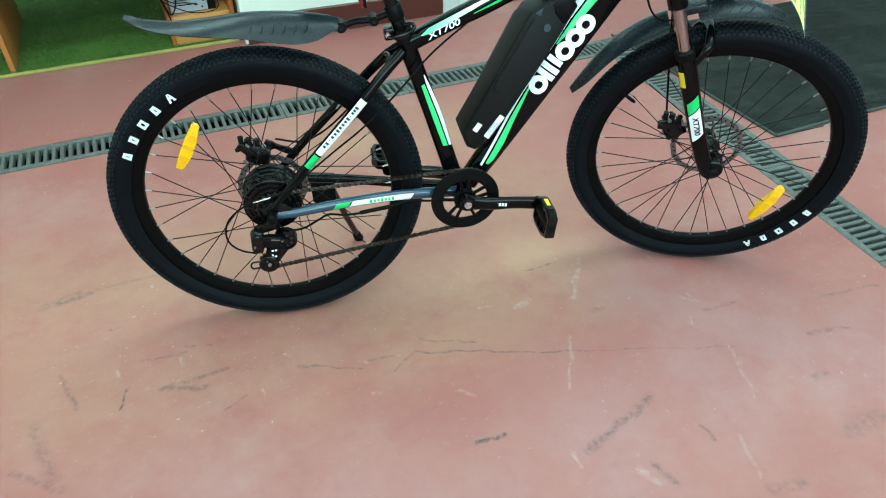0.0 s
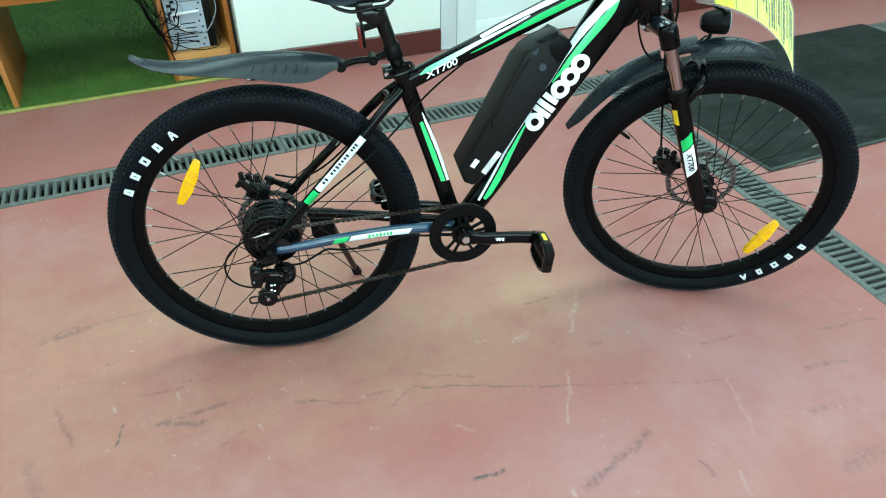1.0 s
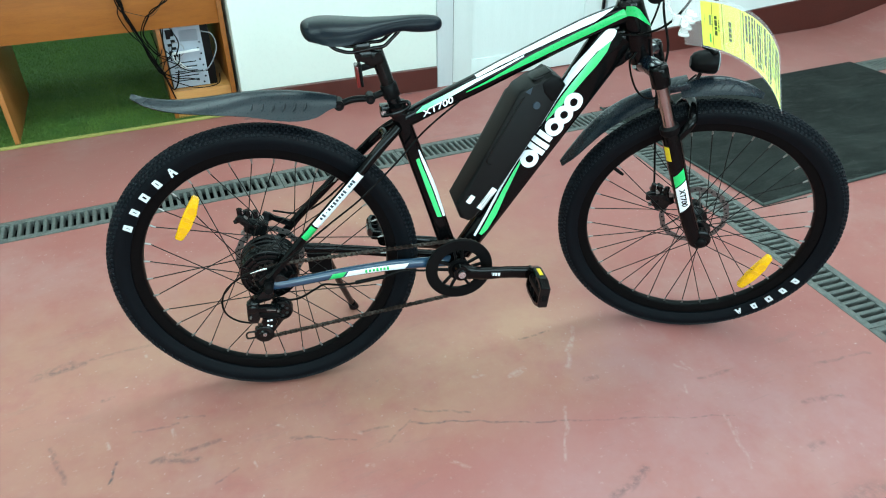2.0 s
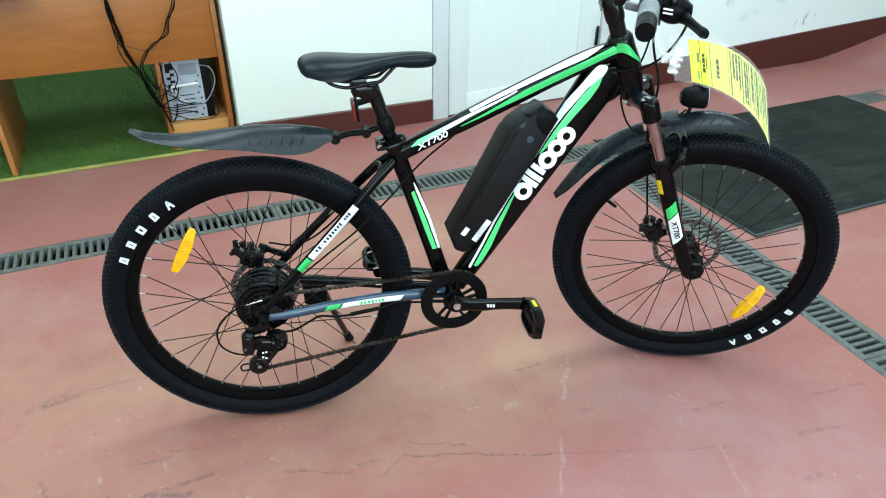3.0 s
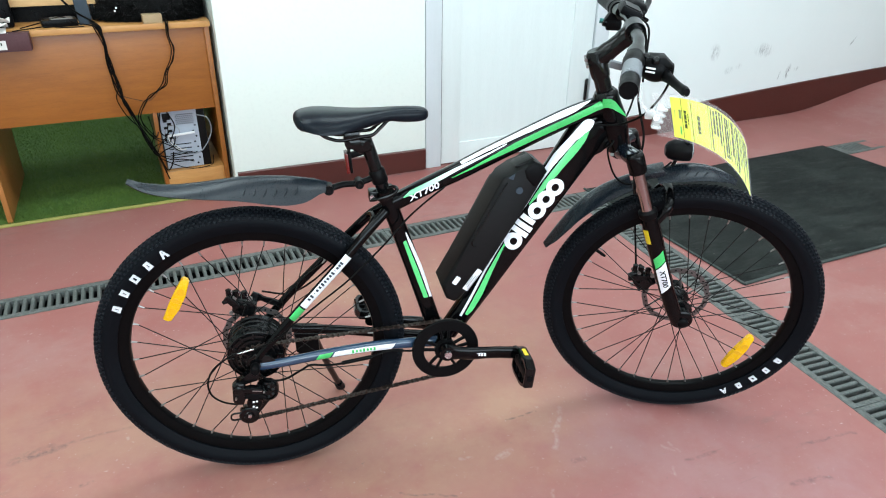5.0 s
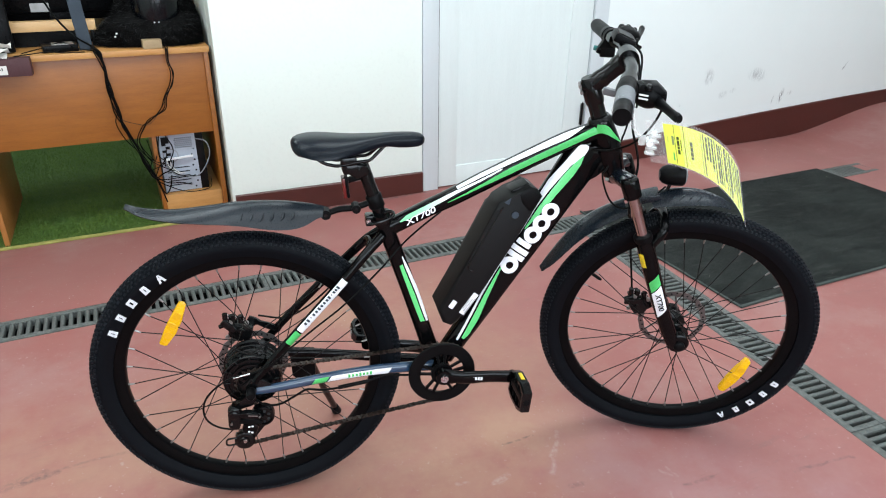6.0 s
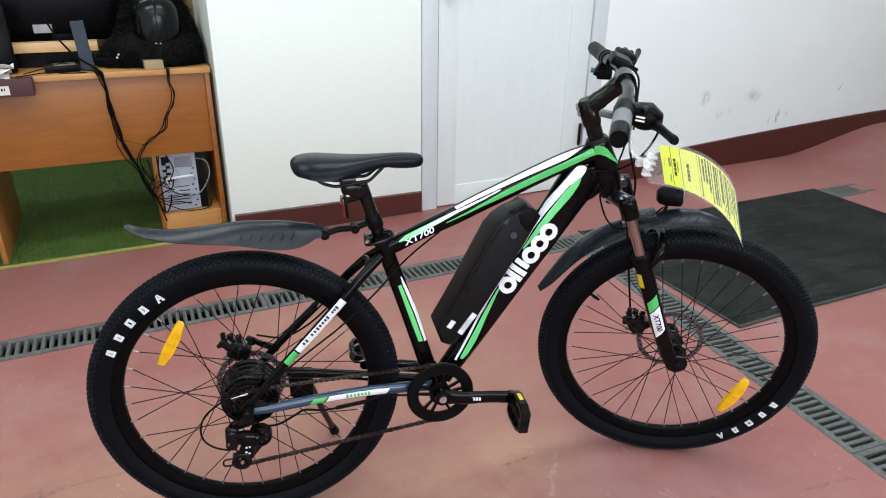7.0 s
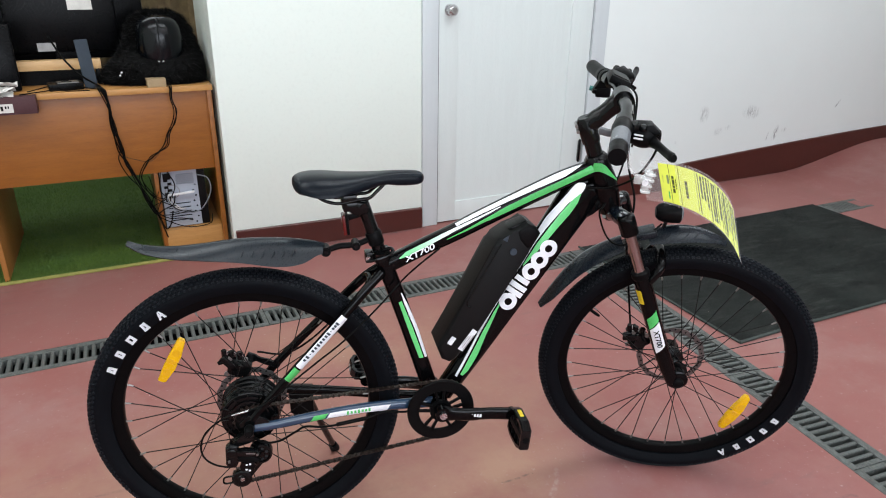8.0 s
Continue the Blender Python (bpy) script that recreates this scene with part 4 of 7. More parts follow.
thing("card_box", ROOM @ pose(-1.80, 0.02, 0.735, 0, 0, 0), "small maroon card box at the desk's edge", "box", "", "", block(B(), (-0.16, -0.03, 0.0), (0.135, 0.03, 0.066), 0.002), MAROON)
bm = B()
block(bm, (0.035, -0.0325, 0.004), (0.084, -0.031, 0.038))
thing("price_label", ROOM @ pose(-1.83, 0.02, 0.74, 0, 0, 0), "white paper label on the maroon box", "label", "", "", bm, PAPER, False)
bm = B()
for k, (x0, x1) in enumerate(((0.042, 0.050), (0.056, 0.062), (0.066, 0.070))):
    block(bm, (x0, -0.0335, 0.012 + 0.008 * (k > 0)), (x1, -0.0326, 0.030))
thing("label_print", ROOM @ pose(-1.83, 0.02, 0.74, 0, 0, 0), "dark illegible print on the white label", "label", "", "", bm, PC_BLACK, False)
bm = B()
for k in range(3):
    sheet(bm, [[(-0.06 + 0.03 * i + 0.01 * k, -0.02 + 0.012 * j, 0.004 + 0.02 * k + 0.012 * math.sin(i * 1.3 + j + k * 2)) for j in range(5)] for i in range(5)], 0.0006)
thing("crumpled_paper", ROOM @ pose(-1.80, 0.03, 0.803), "crumpled white paper on the maroon box", "paper", "", "", bm, PAPER, False)
for k, pts in enumerate(([(-1.72, 0.03, 0.804), (-1.66, 0.06, 0.806), (-1.60, 0.05, 0.812), (-1.55, 0.07, 0.803), (-1.47, 0.06, 0.803)], [(-1.70, 0.10, 0.803), (-1.62, 0.11, 0.82), (-1.55, 0.13, 0.835), (-1.50, 0.09, 0.815), (-1.44, 0.07, 0.804)])):
    cable("cable", pts, 0.0022, CABLE_BLACK, "thin dark cable lying on the desktop", "cable", "cables on the desk")
cable("cable", [(-1.60, 0.30, 1.0), (-1.56, 0.20, 0.93), (-1.50, 0.12, 0.86), (-1.43, 0.07, 0.815)], 0.004, CABLE_BLACK, "black cable from the monitor to the desk's edge", "cable", "cables on the desk")
cable("cable", [(-1.735, 0.005, 0.80), (-1.70, -0.005, 0.785), (-1.67, 0.0, 0.77)], 0.002, CABLE_WHITE, "white string end over the maroon box", "cable", "cables on the desk")
thing("cardboard_piece", ROOM @ pose(-1.215, 0.095, 0.8005, 0, 0, 4), "tan cardboard piece under the fur hat", "card", "", "", block(B(), (-0.035, -0.035, 0.0), (0.04, 0.05, 0.035), 0.002), CARDBOARD)

# fur hat
hat = thing("fur_hat", ROOM @ pose(-1.165, 0.245, 0.80, 0, 0, -4), "black fur hat with a leather crown and fluffy ear flaps", "hat")
part("crown", lathe(B(), [(0.0006, 0.285), (0.03, 0.283), (0.058, 0.274), (0.080, 0.256), (0.092, 0.228), (0.097, 0.19), (0.096, 0.13), (0.090, 0.09), (0.0006, 0.085)], (0, -0.012, 0), 40, False, "Z"), LEATHER, hat, "black leather crown with a stitched seam")
part("seam", tube(B(), smooth_path([(0.0, -0.03, 0.285), (0.0, -0.062, 0.277), (0.0, -0.090, 0.258), (0.0, -0.104, 0.23), (0.0, -0.1105, 0.19), (0.0, -0.109, 0.13)], 4), 0.0022, 6), LEATHER, hat)
# the fur stands behind the crown as an arch and spreads below into two flaps
LEVEL = [0.0, 0.03, 0.07, 0.10, 0.13, 0.18, 0.23, 0.27, 0.295, 0.305]
LEFT = [0.235, 0.245, 0.225, 0.20, 0.17, 0.143, 0.128, 0.098, 0.05, 0.01]
RIGHT = [0.165, 0.176, 0.176, 0.170, 0.158, 0.140, 0.126, 0.098, 0.05, 0.01]
FRONT = [-0.135, -0.140, -0.128, -0.105, -0.03, 0.0, 0.012, 0.02, 0.03, 0.045]
BACK = [0.11, 0.115, 0.115, 0.115, 0.115, 0.11, 0.10, 0.09, 0.08, 0.06]


def fur_at(z, a):
    lf, rt, fr, bk = (float(np.interp(z, LEVEL, w)) for w in (LEFT, RIGHT, FRONT, BACK))
    c, s = math.cos(a), math.sin(a)
    cy = (fr + bk) / 2
    x = (rt if c > 0 else lf) * math.copysign(abs(c) ** 0.8, c)
    return Vector((x, cy + (bk - fr) / 2 * math.copysign(abs(s) ** 0.9, s), z + 0.0005))


part("fur_band", loft(B(), [[fur_at(z, 2 * math.pi * k / 40) for k in range(40)] for z in LEVEL]), FUR, hat, "thick black fur band and ear flaps")


def fur(count, seed):
    rg = random.Random(seed)
    vs, fs = [], []
    for _ in range(count):
        z, a = rg.uniform(0.0, 0.30), rg.uniform(0, 2 * math.pi)
        p = fur_at(z, a)
        n = Vector((math.cos(a), math.sin(a), 0.9 if z > 0.24 else 0.15))
        n = (n + Vector((rg.uniform(-0.8, 0.8), rg.uniform(-0.8, 0.8), rg.uniform(-0.8, 0.6)))).normalized()
        s = n.orthogonal().normalized() * 0.0010
        ln = rg.uniform(0.012, 0.034) * (1.5 if z < 0.09 else 1.0)
        tip = p + n * ln + Vector((0, 0, -0.25 * ln))
        tip.z, tip.x = max(tip.z, 0.001), min(tip.x, 0.182)
        k = len(vs)
        vs += [p - s, p + s, tip]
        fs.append((k, k + 1, k + 2))
    me = bpy.data.meshes.new("fur_strand")
    me.from_pydata([tuple(q) for q in vs], [], fs)
    return me


m, nt, b = nodes_of("black_fur_hairs")
g = nt.nodes.new("ShaderNodeNewGeometry")
nt.links.new(mix(nt, (0.003, 0.0028, 0.0028), (0.08, 0.08, 0.08), ramp(nt, g.outputs["Random Per Island"], 0.9, 1.0)), b.inputs["Base Color"])
b.inputs["Roughness"].default_value = 0.6
b.inputs["Specular IOR Level"].default_value = 0.05
me = fur(16000, 1)
me.materials.append(m)
tagged(part("fur_strand", me, m, hat), "loose black and grey fur hairs", "", "", "stuff")
for x in (-0.012, 0.006):
    part("buckle", box(B(), (x, -0.118, 0.098), (0.008, 0.004, 0.006), None, 0.001, 1), STEEL, hat, "small bright buckle")

for x, z in ((-0.165, 0.062), (-0.172, 0.050)):
    part("stud", lathe(B(), [(0.0042, 0.0), (0.0036, -0.002), (0.0006, -0.003)], (x, -0.150, z), 12, False), WHITE_PLASTIC, hat, "small white stud")

# cloth hanging at the back of the alcove
bm = B()
rows = []
for i in range(60):
    uu = -2.6 + 1.8 * i / 59
    rows.append([(uu, 0.98 + 0.03 * math.sin(uu * 38) + 0.02 * noise.noise(Vector((uu * 4, 0, zz))), zz) for zz in (0.64, 0.86, 1.0, 1.3, 1.7, 2.1)])
sheet(bm, rows, 0.003)
thing("curtain", ROOM, "dark brown cloth curtain hanging behind the desk", "curtain", "", "", bm, CURTAIN)


# ---------------------------------------------------------------- ceiling lamps
for lu, lv in [(a, b) for a, b, *_ in LAMPS] + [(-1.6, 1.4)]:
    ob = thing("ceiling_light", ROOM @ pose(lu, lv, CEILING), "long white ceiling light with a lit diffuser", "ceiling light", "ceiling lights")
    part("housing", block(B(), (-LAMP_U / 2 - 0.02, -LAMP_V / 2 - 0.02, -0.05), (LAMP_U / 2 + 0.02, LAMP_V / 2 + 0.02, -0.001), 0.006), LAMP_BODY, ob)
    part("diffuser", block(B(), (-LAMP_U / 2, -LAMP_V / 2, -0.058), (LAMP_U / 2, LAMP_V / 2, -0.051), 0.002), DIFFUSER, ob)


# ---------------------------------------------------------------- the bicycle
# own axes: x forward from the rear contact point, y to its left, z up; it leans on its stand, the bars turned to the right
bike = thing("electric_bicycle", pose(0, 0, 0, -1.99, 0, 0), "black electric mountain bike with green and white stripes on its stand", "bicycle")
RW, WB = 0.345, 1.0653
HEAD = radians(69.5)
AXIS = Vector((-math.cos(HEAD), 0, math.sin(HEAD)))
AHEAD = Vector((math.sin(HEAD), 0, math.cos(HEAD)))
FOOT = Vector((WB, 0, RW)) - 0.05 * AHEAD
STEER = Matrix.Translation(FOOT) @ Matrix.Rotation(radians(-20.8), 4, AXIS) @ Matrix.Translation(-FOOT)


def on_axis(z, ahead=0.0, y=0.0):
    """A point at that height on a line parallel to the steering axis."""
    p = FOOT + AHEAD * ahead
    q = p + AXIS * ((z - p.z) / AXIS.z)
    return Vector((q.x, y, q.z))


class Pipe:
    """A tube in the bike's middle plane with an oval section."""

    def __init__(self, pts, half_y, half_n, steps=8):
        self.line = smooth_path([(x, 0, z) for x, z in pts], steps)
        n = len(self.line)

        def spread(vals):
            k = len(vals) - 1
            return [vals[min(int(i * k / (n - 1)), k - 1)] * (1 - (i * k / (n - 1) - min(int(i * k / (n - 1)), k - 1))) + vals[min(int(i * k / (n - 1)), k - 1) + 1] * (i * k / (n - 1) - min(int(i * k / (n - 1)), k - 1)) for i in range(n)]

        self.hy, self.hn = spread(half_y), spread(half_n)

    def at(self, s, phi, lift=0.0):
        """s from 0 to 1; phi in degrees, 0 on the right flank, 90 on top."""
        f = min(max(s, 0), 1) * (len(self.line) - 1)
        i = min(int(f), len(self.line) - 2)
        t = f - i
        p = self.line[i].lerp(self.line[i + 1], t)
        d = (self.line[i + 1] - self.line[i]).normalized()
        up = Vector((-d.z, 0, d.x))
        hy, hn = self.hy[i] * (1 - t) + self.hy[i + 1] * t + lift, self.hn[i] * (1 - t) + self.hn[i + 1] * t + lift
        a = radians(phi)
        c, sn = math.cos(a), math.sin(a)
        k = (abs(c) ** 2.6 + abs(sn) ** 2.6) ** (-1 / 2.6)
        return p + Vector((0, -1, 0)) * hy * c * k + up * hn * sn * k

    def mesh(self, segs=28):
        n = len(self.line) - 1
        return loft(B(), [[self.at(i / n, 360 * k / segs) for k in range(segs)] for i in range(n + 1)])

    def skin(self, x, z, lift=0.0009):
        """The point of the right flank that lies at x, z in the side view."""
        q = Vector((x, 0, z))
        best = None
        for i, (a, b) in enumerate(zip(self.line, self.line[1:])):
            d = b - a
            t = min(1, max(0, (q - a).dot(d) / d.length_squared))
            e = (q - a.lerp(b, t)).length
            if best is None or e < best[0]:
                best = (e, i, t, a.lerp(b, t), d.normalized())
        _, i, t, p, d = best
        up = Vector((-d.z, 0, d.x))
        hy, hn = self.hy[i] * (1 - t) + self.hy[i + 1] * t + lift, self.hn[i] * (1 - t) + self.hn[i + 1] * t + lift
        off = min(max((q - p).dot(up) / hn, -0.985), 0.985)
        along = (q - p).dot(d)
        return p + d * along + up * (off * hn) + Vector((0, -hy * (1 - abs(off) ** 2.6) ** (1 / 2.6), 0))

    def film(self, rows, across=6, steps=8, lift=0.0009):
        """A film between two edge lines that are given in the side view."""
        out = []
        for (a0, b0), (a1, b1) in zip(rows, rows[1:]):
            for k in range(steps):
                t = k / steps
                out.append((Vector(a0).lerp(Vector(a1), t), Vector(b0).lerp(Vector(b1), t)))
        out.append((Vector(rows[-1][0]), Vector(rows[-1][1])))
        return sheet(B(), [[self.skin(*a.lerp(b, j / across), lift) for j in range(across + 1)] for a, b in out])


# --- frame
TOP = Pipe([(0.324, 0.675), (0.408, 0.713), (0.473, 0.7400), (0.538, 0.7698), (0.603, 0.7985), (0.668, 0.8270), (0.734, 0.8540), (0.803, 0.8735)], [0.017, 0.018, 0.0185, 0.019, 0.0195, 0.02, 0.021, 0.022], [0.0188, 0.0186, 0.0196, 0.0206, 0.0207, 0.0206, 0.0206, 0.0215], 5)
DOWN = Pipe([(0.453, 0.328), (0.521, 0.427), (0.603, 0.553), (0.685, 0.679), (0.756, 0.788), (0.786, 0.833)], [0.022, 0.024, 0.026, 0.027, 0.027, 0.024], [0.024, 0.0275, 0.033, 0.040, 0.045, 0.042])
SEAT = Pipe([(0.425, 0.335), (0.376, 0.50), (0.3195, 0.680), (0.3125, 0.703)], [0.018, 0.018, 0.0175, 0.0175], [0.020, 0.019, 0.0185, 0.0185])
top_tube = part("top_tube", TOP.mesh(), BLACK_PAINT, bike)
down_tube = part("down_tube", DOWN.mesh(), BLACK_PAINT, bike)
seat_tube = part("seat_tube", SEAT.mesh(), BLACK_PAINT, bike)
bm = B()
tube(bm, [on_axis(0.772), on_axis(0.776), on_axis(0.790), on_axis(0.805), on_axis(0.820), on_axis(0.845), on_axis(0.875), on_axis(0.893)], [0.0245, 0.0265, 0.0275, 0.0300, 0.0325, 0.0325, 0.0290, 0.0280], 28)
head_tube = part("head_tube", bm, BLACK_PAINT, bike)
bm = B()
prism(bm, [(0.735, 0.826), (0.80, 0.846), (0.828, 0.83), (0.84, 0.79), (0.80, 0.775), (0.755, 0.745)], -0.016, 0.016, 0.006)
part("gusset", bm, BLACK_PAINT, bike)
part("bottom_bracket", rod(B(), (0.438, -0.038, 0.313), (0.438, 0.038, 0.313), 0.024, 28), BLACK_PAINT, bike)

# chain stays and seat stays
for s in (-1, 1):
    bm = B()
    if s < 0:
        pts = smooth_path([(0.425, s * 0.022, 0.318), (0.36, s * 0.034, 0.329), (0.27, s * 0.052, 0.343), (0.16, s * 0.064, 0.345), (0.05, s * 0.068, 0.336), (-0.005, s * 0.068, 0.334)], 6)
    else:
        pts = smooth_path([(0.425, s * 0.022, 0.306), (0.36, s * 0.034, 0.309), (0.27, s * 0.052, 0.317), (0.16, s * 0.064, 0.331), (0.05, s * 0.068, 0.345), (-0.005, s * 0.068, 0.344)], 6)
    tube(bm, pts, [0.0145 - 0.004 * i / (len(pts) - 1) for i in range(len(pts))], 16, 0.8)
    cs = part("chain_stay", bm, STAY_SHEEN if s < 0 else BLACK_PAINT, bike)
    if s < 0:
        def stay_film(name, t0, t1, mtl, label, lo=-34, hi=30):
            rows = []
            for k in range(17):
                t = t0 + (t1 - t0) * k / 16
                i = min(int(t * (len(pts) - 1)), len(pts) - 2)
                f = t * (len(pts) - 1) - i
                p = pts[i].lerp(pts[i + 1], f)
                r = 0.0145 - 0.004 * t + 0.0008
                row = []
                for j in range(6):
                    a = radians(lo + (hi - lo) * j / 5)
                    row.append((p.x + (0.010 * (j / 5 - 0.5)), p.y - 0.8 * r * math.cos(a), p.z + r * math.sin(a)))
                rows.append(row)
            return part(name, sheet(B(), rows), mtl, cs, label)
        stay_film("stripe", 0.311, 0.578, WHITE_FILM, "white and green sticker")
        stay_film("stripe", 0.586, 0.642, GREEN_FILM, "green sticker end")
        bm = B()
        for k in range(7):
            t = 0.405 + 0.0155 * k
            i = min(int(t * (len(pts) - 1)), len(pts) - 2)
            p = pts[i].lerp(pts[i + 1], t * (len(pts) - 1) - i)
            box(bm, (p.x, p.y - 0.0116, p.z + 0.0005), (0.0048, 0.0012, 0.0065 if k % 3 else 0.009), None, 0.0004, 1)
        part("lettering", bm, GREEN_FILM, cs, "small green marks in place of lettering")
    bm = B()
    sp = smooth_path([(0.310, s * 0.017, 0.665), (0.272, s * 0.034, 0.633), (0.1965, s * 0.05, 0.556), (0.0865, s * 0.062, 0.444), (0.008, s * 0.067, 0.358), (-0.008, s * 0.068, 0.338)], 6)
    tube(bm, sp, [0.0115 - 0.003 * i / (len(sp) - 1) for i in range(len(sp))], 16, 0.85)
    ss = part("seat_stay", bm, BLACK_PAINT, bike)
    if s < 0:
        def ss_film(name, t0, t1, mtl, label):
            rows = []
            n = len(sp) - 1
            for k in range(17):
                t = t0 + (t1 - t0) * k / 16
                i = min(int(t * n), n - 1)
                p = sp[i].lerp(sp[i + 1], t * n - i)
                d = (sp[i + 1] - sp[i]).normalized()
                up = Vector((d.z, 0, -d.x))
                r = 0.0115 - 0.003 * t + 0.0008
                rows.append([p + Vector((0, -0.85 * r * math.cos(radians(a)), 0)) + up * (-r * math.sin(radians(a))) for a in (-45, -25, 0, 25, 45, 62)])
            return part(name, sheet(B(), rows), mtl, ss, label)
        ss_film("stripe", 0.343, 0.545, WHITE_FILM, "white sticker with small dark marks")
        ss_film("stripe", 0.550, 0.596, GREEN_FILM, "green sticker end")
        bm = B()
        n = len(sp) - 1
        for k in range(14):
            t = 0.378 + 0.0108 * k
            i = min(int(t * n), n - 1)
            p = sp[i].lerp(sp[i + 1], t * n - i)
            d = (sp[i + 1] - sp[i]).normalized()
            box(bm, p + Vector((-0.001, -0.0098, 0.002)), (0.0050 if k not in (3, 11) else 0.0018, 0.0012, (0.0030 if k in (3, 11) else 0.0062 if k % 4 else 0.0085)), Matrix.Rotation(-math.atan2(-d.z, -d.x), 4, "Y"), 0.0003, 1)
        part("lettering", bm, SLATE, ss, "small dark marks in place of lettering")
    part("dropout", prism(B(), [(-0.02, 0.318), (-0.022, 0.35), (0.0, 0.368), (0.03, 0.362), (0.045, 0.345), (0.02, 0.322), (0.0, 0.305)], s * 0.064, s * 0.072, 0.002, 2), SATIN_BLACK, bike)
bm = B()
tube(bm, smooth_path([(0.274, -0.036, 0.634), (0.281, -0.02, 0.646), (0.284, 0, 0.649), (0.281, 0.02, 0.646), (0.274, 0.036, 0.634)], 4), 0.008, 12)
part("stay_bridge", bm, BLACK_PAINT, bike)

# stripes
part("stripe", TOP.film([((0.475, 0.7690), (0.4800, 0.7610)), ((0.5324, 0.8010), (0.5328, 0.7852)), ((0.5963, 0.8300), (0.597, 0.8123)), ((0.6604, 0.8590), (0.6614, 0.8385)), ((0.725, 0.884), (0.7262, 0.8635)), ((0.7646, 0.8923), (0.7521, 0.8780)), ((0.774, 0.8919), (0.7743, 0.8893))]), WHITE_FILM, top_tube, "white stripe along the top")
part("stripe", TOP.film([((0.349, 0.6950), (0.3510, 0.6938)), ((0.3640, 0.7080), (0.3690, 0.6990)), ((0.395, 0.7222), (0.3965, 0.7122)), ((0.420, 0.7333), (0.4215, 0.7238)), ((0.4485, 0.7460), (0.450, 0.7380)), ((0.4757, 0.7580), (0.477, 0.7520)), ((0.5329, 0.7822), (0.533, 0.7778)), ((0.5790, 0.8030), (0.5790, 0.8005))]), FADE_FILM, top_tube, "thin stripe fading from mint to white")
part("stripe", TOP.film([((0.4563, 0.7335), (0.4576, 0.7322)), ((0.5011, 0.7545), (0.5012, 0.7495)), ((0.5331, 0.7712), (0.5333, 0.7640)), ((0.5973, 0.8042), (0.5979, 0.7900)), ((0.6618, 0.8322), (0.6627, 0.8175)), ((0.7267, 0.8595), (0.728, 0.8440)), ((0.7789, 0.8826), (0.7802, 0.8665)), ((0.800, 0.8915), (0.801, 0.8735))]), GREEN_FILM, top_tube, "bright green stripe")


def down_film(rows):
    """Rows of the place along the tube and the two edges across it."""
    side = lambda s, n: (0.815 * n + 0.58 * s, -0.58 * n + 0.815 * s)
    return DOWN.film([(side(s, a), side(s, b)) for s, a, b in rows])


part("stripe", down_film([(0.600, 0.176, 0.184), (0.618, 0.1735, 0.1875), (0.662, 0.166, 0.182), (0.7205, 0.156, 0.1665), (0.778, 0.1485, 0.154), (0.806, 0.146, 0.148)]), MINT_FILM, down_tube, "bright green stripe")
part("stripe", down_film([(0.590, 0.167, 0.173), (0.655, 0.158, 0.1632), (0.714, 0.149, 0.1532), (0.774, 0.142, 0.146), (0.806, 0.139, 0.143), (0.872, 0.132, 0.137), (0.91, 0.1285, 0.1345), (0.957, 0.1225, 0.130), (1.006, 0.118, 0.129), (1.05, 0.118, 0.1317), (1.081, 0.1195, 0.134), (1.108, 0.1215, 0.1455), (1.124, 0.1235, 0.1465), (1.131, 0.1270, 0.1455), (1.137, 0.1350, 0.1420)]), WHITE_FILM, down_tube, "white stripe widening towards the head")
part("stripe", down_film([(0.905, 0.1365, 0.139), (0.966, 0.1325, 0.1455), (1.016, 0.1326, 0.1485), (1.062, 0.1339, 0.1528), (1.094, 0.138, 0.152), (1.1135, 0.1445, 0.1465)]), MINT_FILM, down_tube, "bright green stripe")
part("stripe", SEAT.film([((0.3465, 0.588), (0.3535, 0.592)), ((0.3695, 0.512), (0.3805, 0.515)), ((0.3925, 0.440), (0.4035, 0.440))]), MINT_FILM, seat_tube, "green stripe")
part("stripe", SEAT.film([((0.3525, 0.610), (0.3545, 0.611)), ((0.3580, 0.588), (0.3680, 0.580)), ((0.3842, 0.513), (0.3925, 0.515)), ((0.4062, 0.440), (0.4128, 0.439))]), WHITE_FILM, seat_tube, "white stripe")
HEAD_HI, HEAD_LO = [(0.790, 0.8925), (0.806, 0.8925), (0.818, 0.886), (0.833, 0.870), (0.851, 0.8515)], [(0.790, 0.8715), (0.803, 0.8735), (0.815, 0.8695), (0.831, 0.8605), (0.8495, 0.8500)]
rows = []
for i in range(17):
    t = i / 16 * 4
    k = min(int(t), 3)
    hi, lo = (Vector((q[k][0], 0, q[k][1])).lerp(Vector((q[k + 1][0], 0, q[k + 1][1])), t - k) for q in (HEAD_HI, HEAD_LO))
    row = []
    for j in range(6):
        q = hi.lerp(lo, j / 5)
        c = on_axis(q.z)
        foot = c + AXIS * (q - c).dot(AXIS)
        girth = float(np.interp(foot.z, [0.815, 0.845, 0.875, 0.893], [0.0335, 0.0325, 0.0290, 0.0280])) + 0.0012
        off = min(max((q - foot).dot(AHEAD), -girth * 0.97), girth * 0.97)
        row.append(foot + AHEAD * off + Vector((0, -math.sqrt(girth ** 2 - off ** 2), 0)))
    rows.append(row)
part("stripe", sheet(B(), rows), GREEN_FILM, head_tube, "green stripe sweeping onto the head tube")


# large white mark on the down tube: plain rings and bars
def mark_ring(s, n, r_out, r_in):
    rows = []
    for k in range(29):
        a = 2 * math.pi * k / 28
        rows.append([(s + q * math.cos(a), n + q * math.sin(a)) for q in (r_out, (r_out + r_in) / 2, r_in)])
    return rows


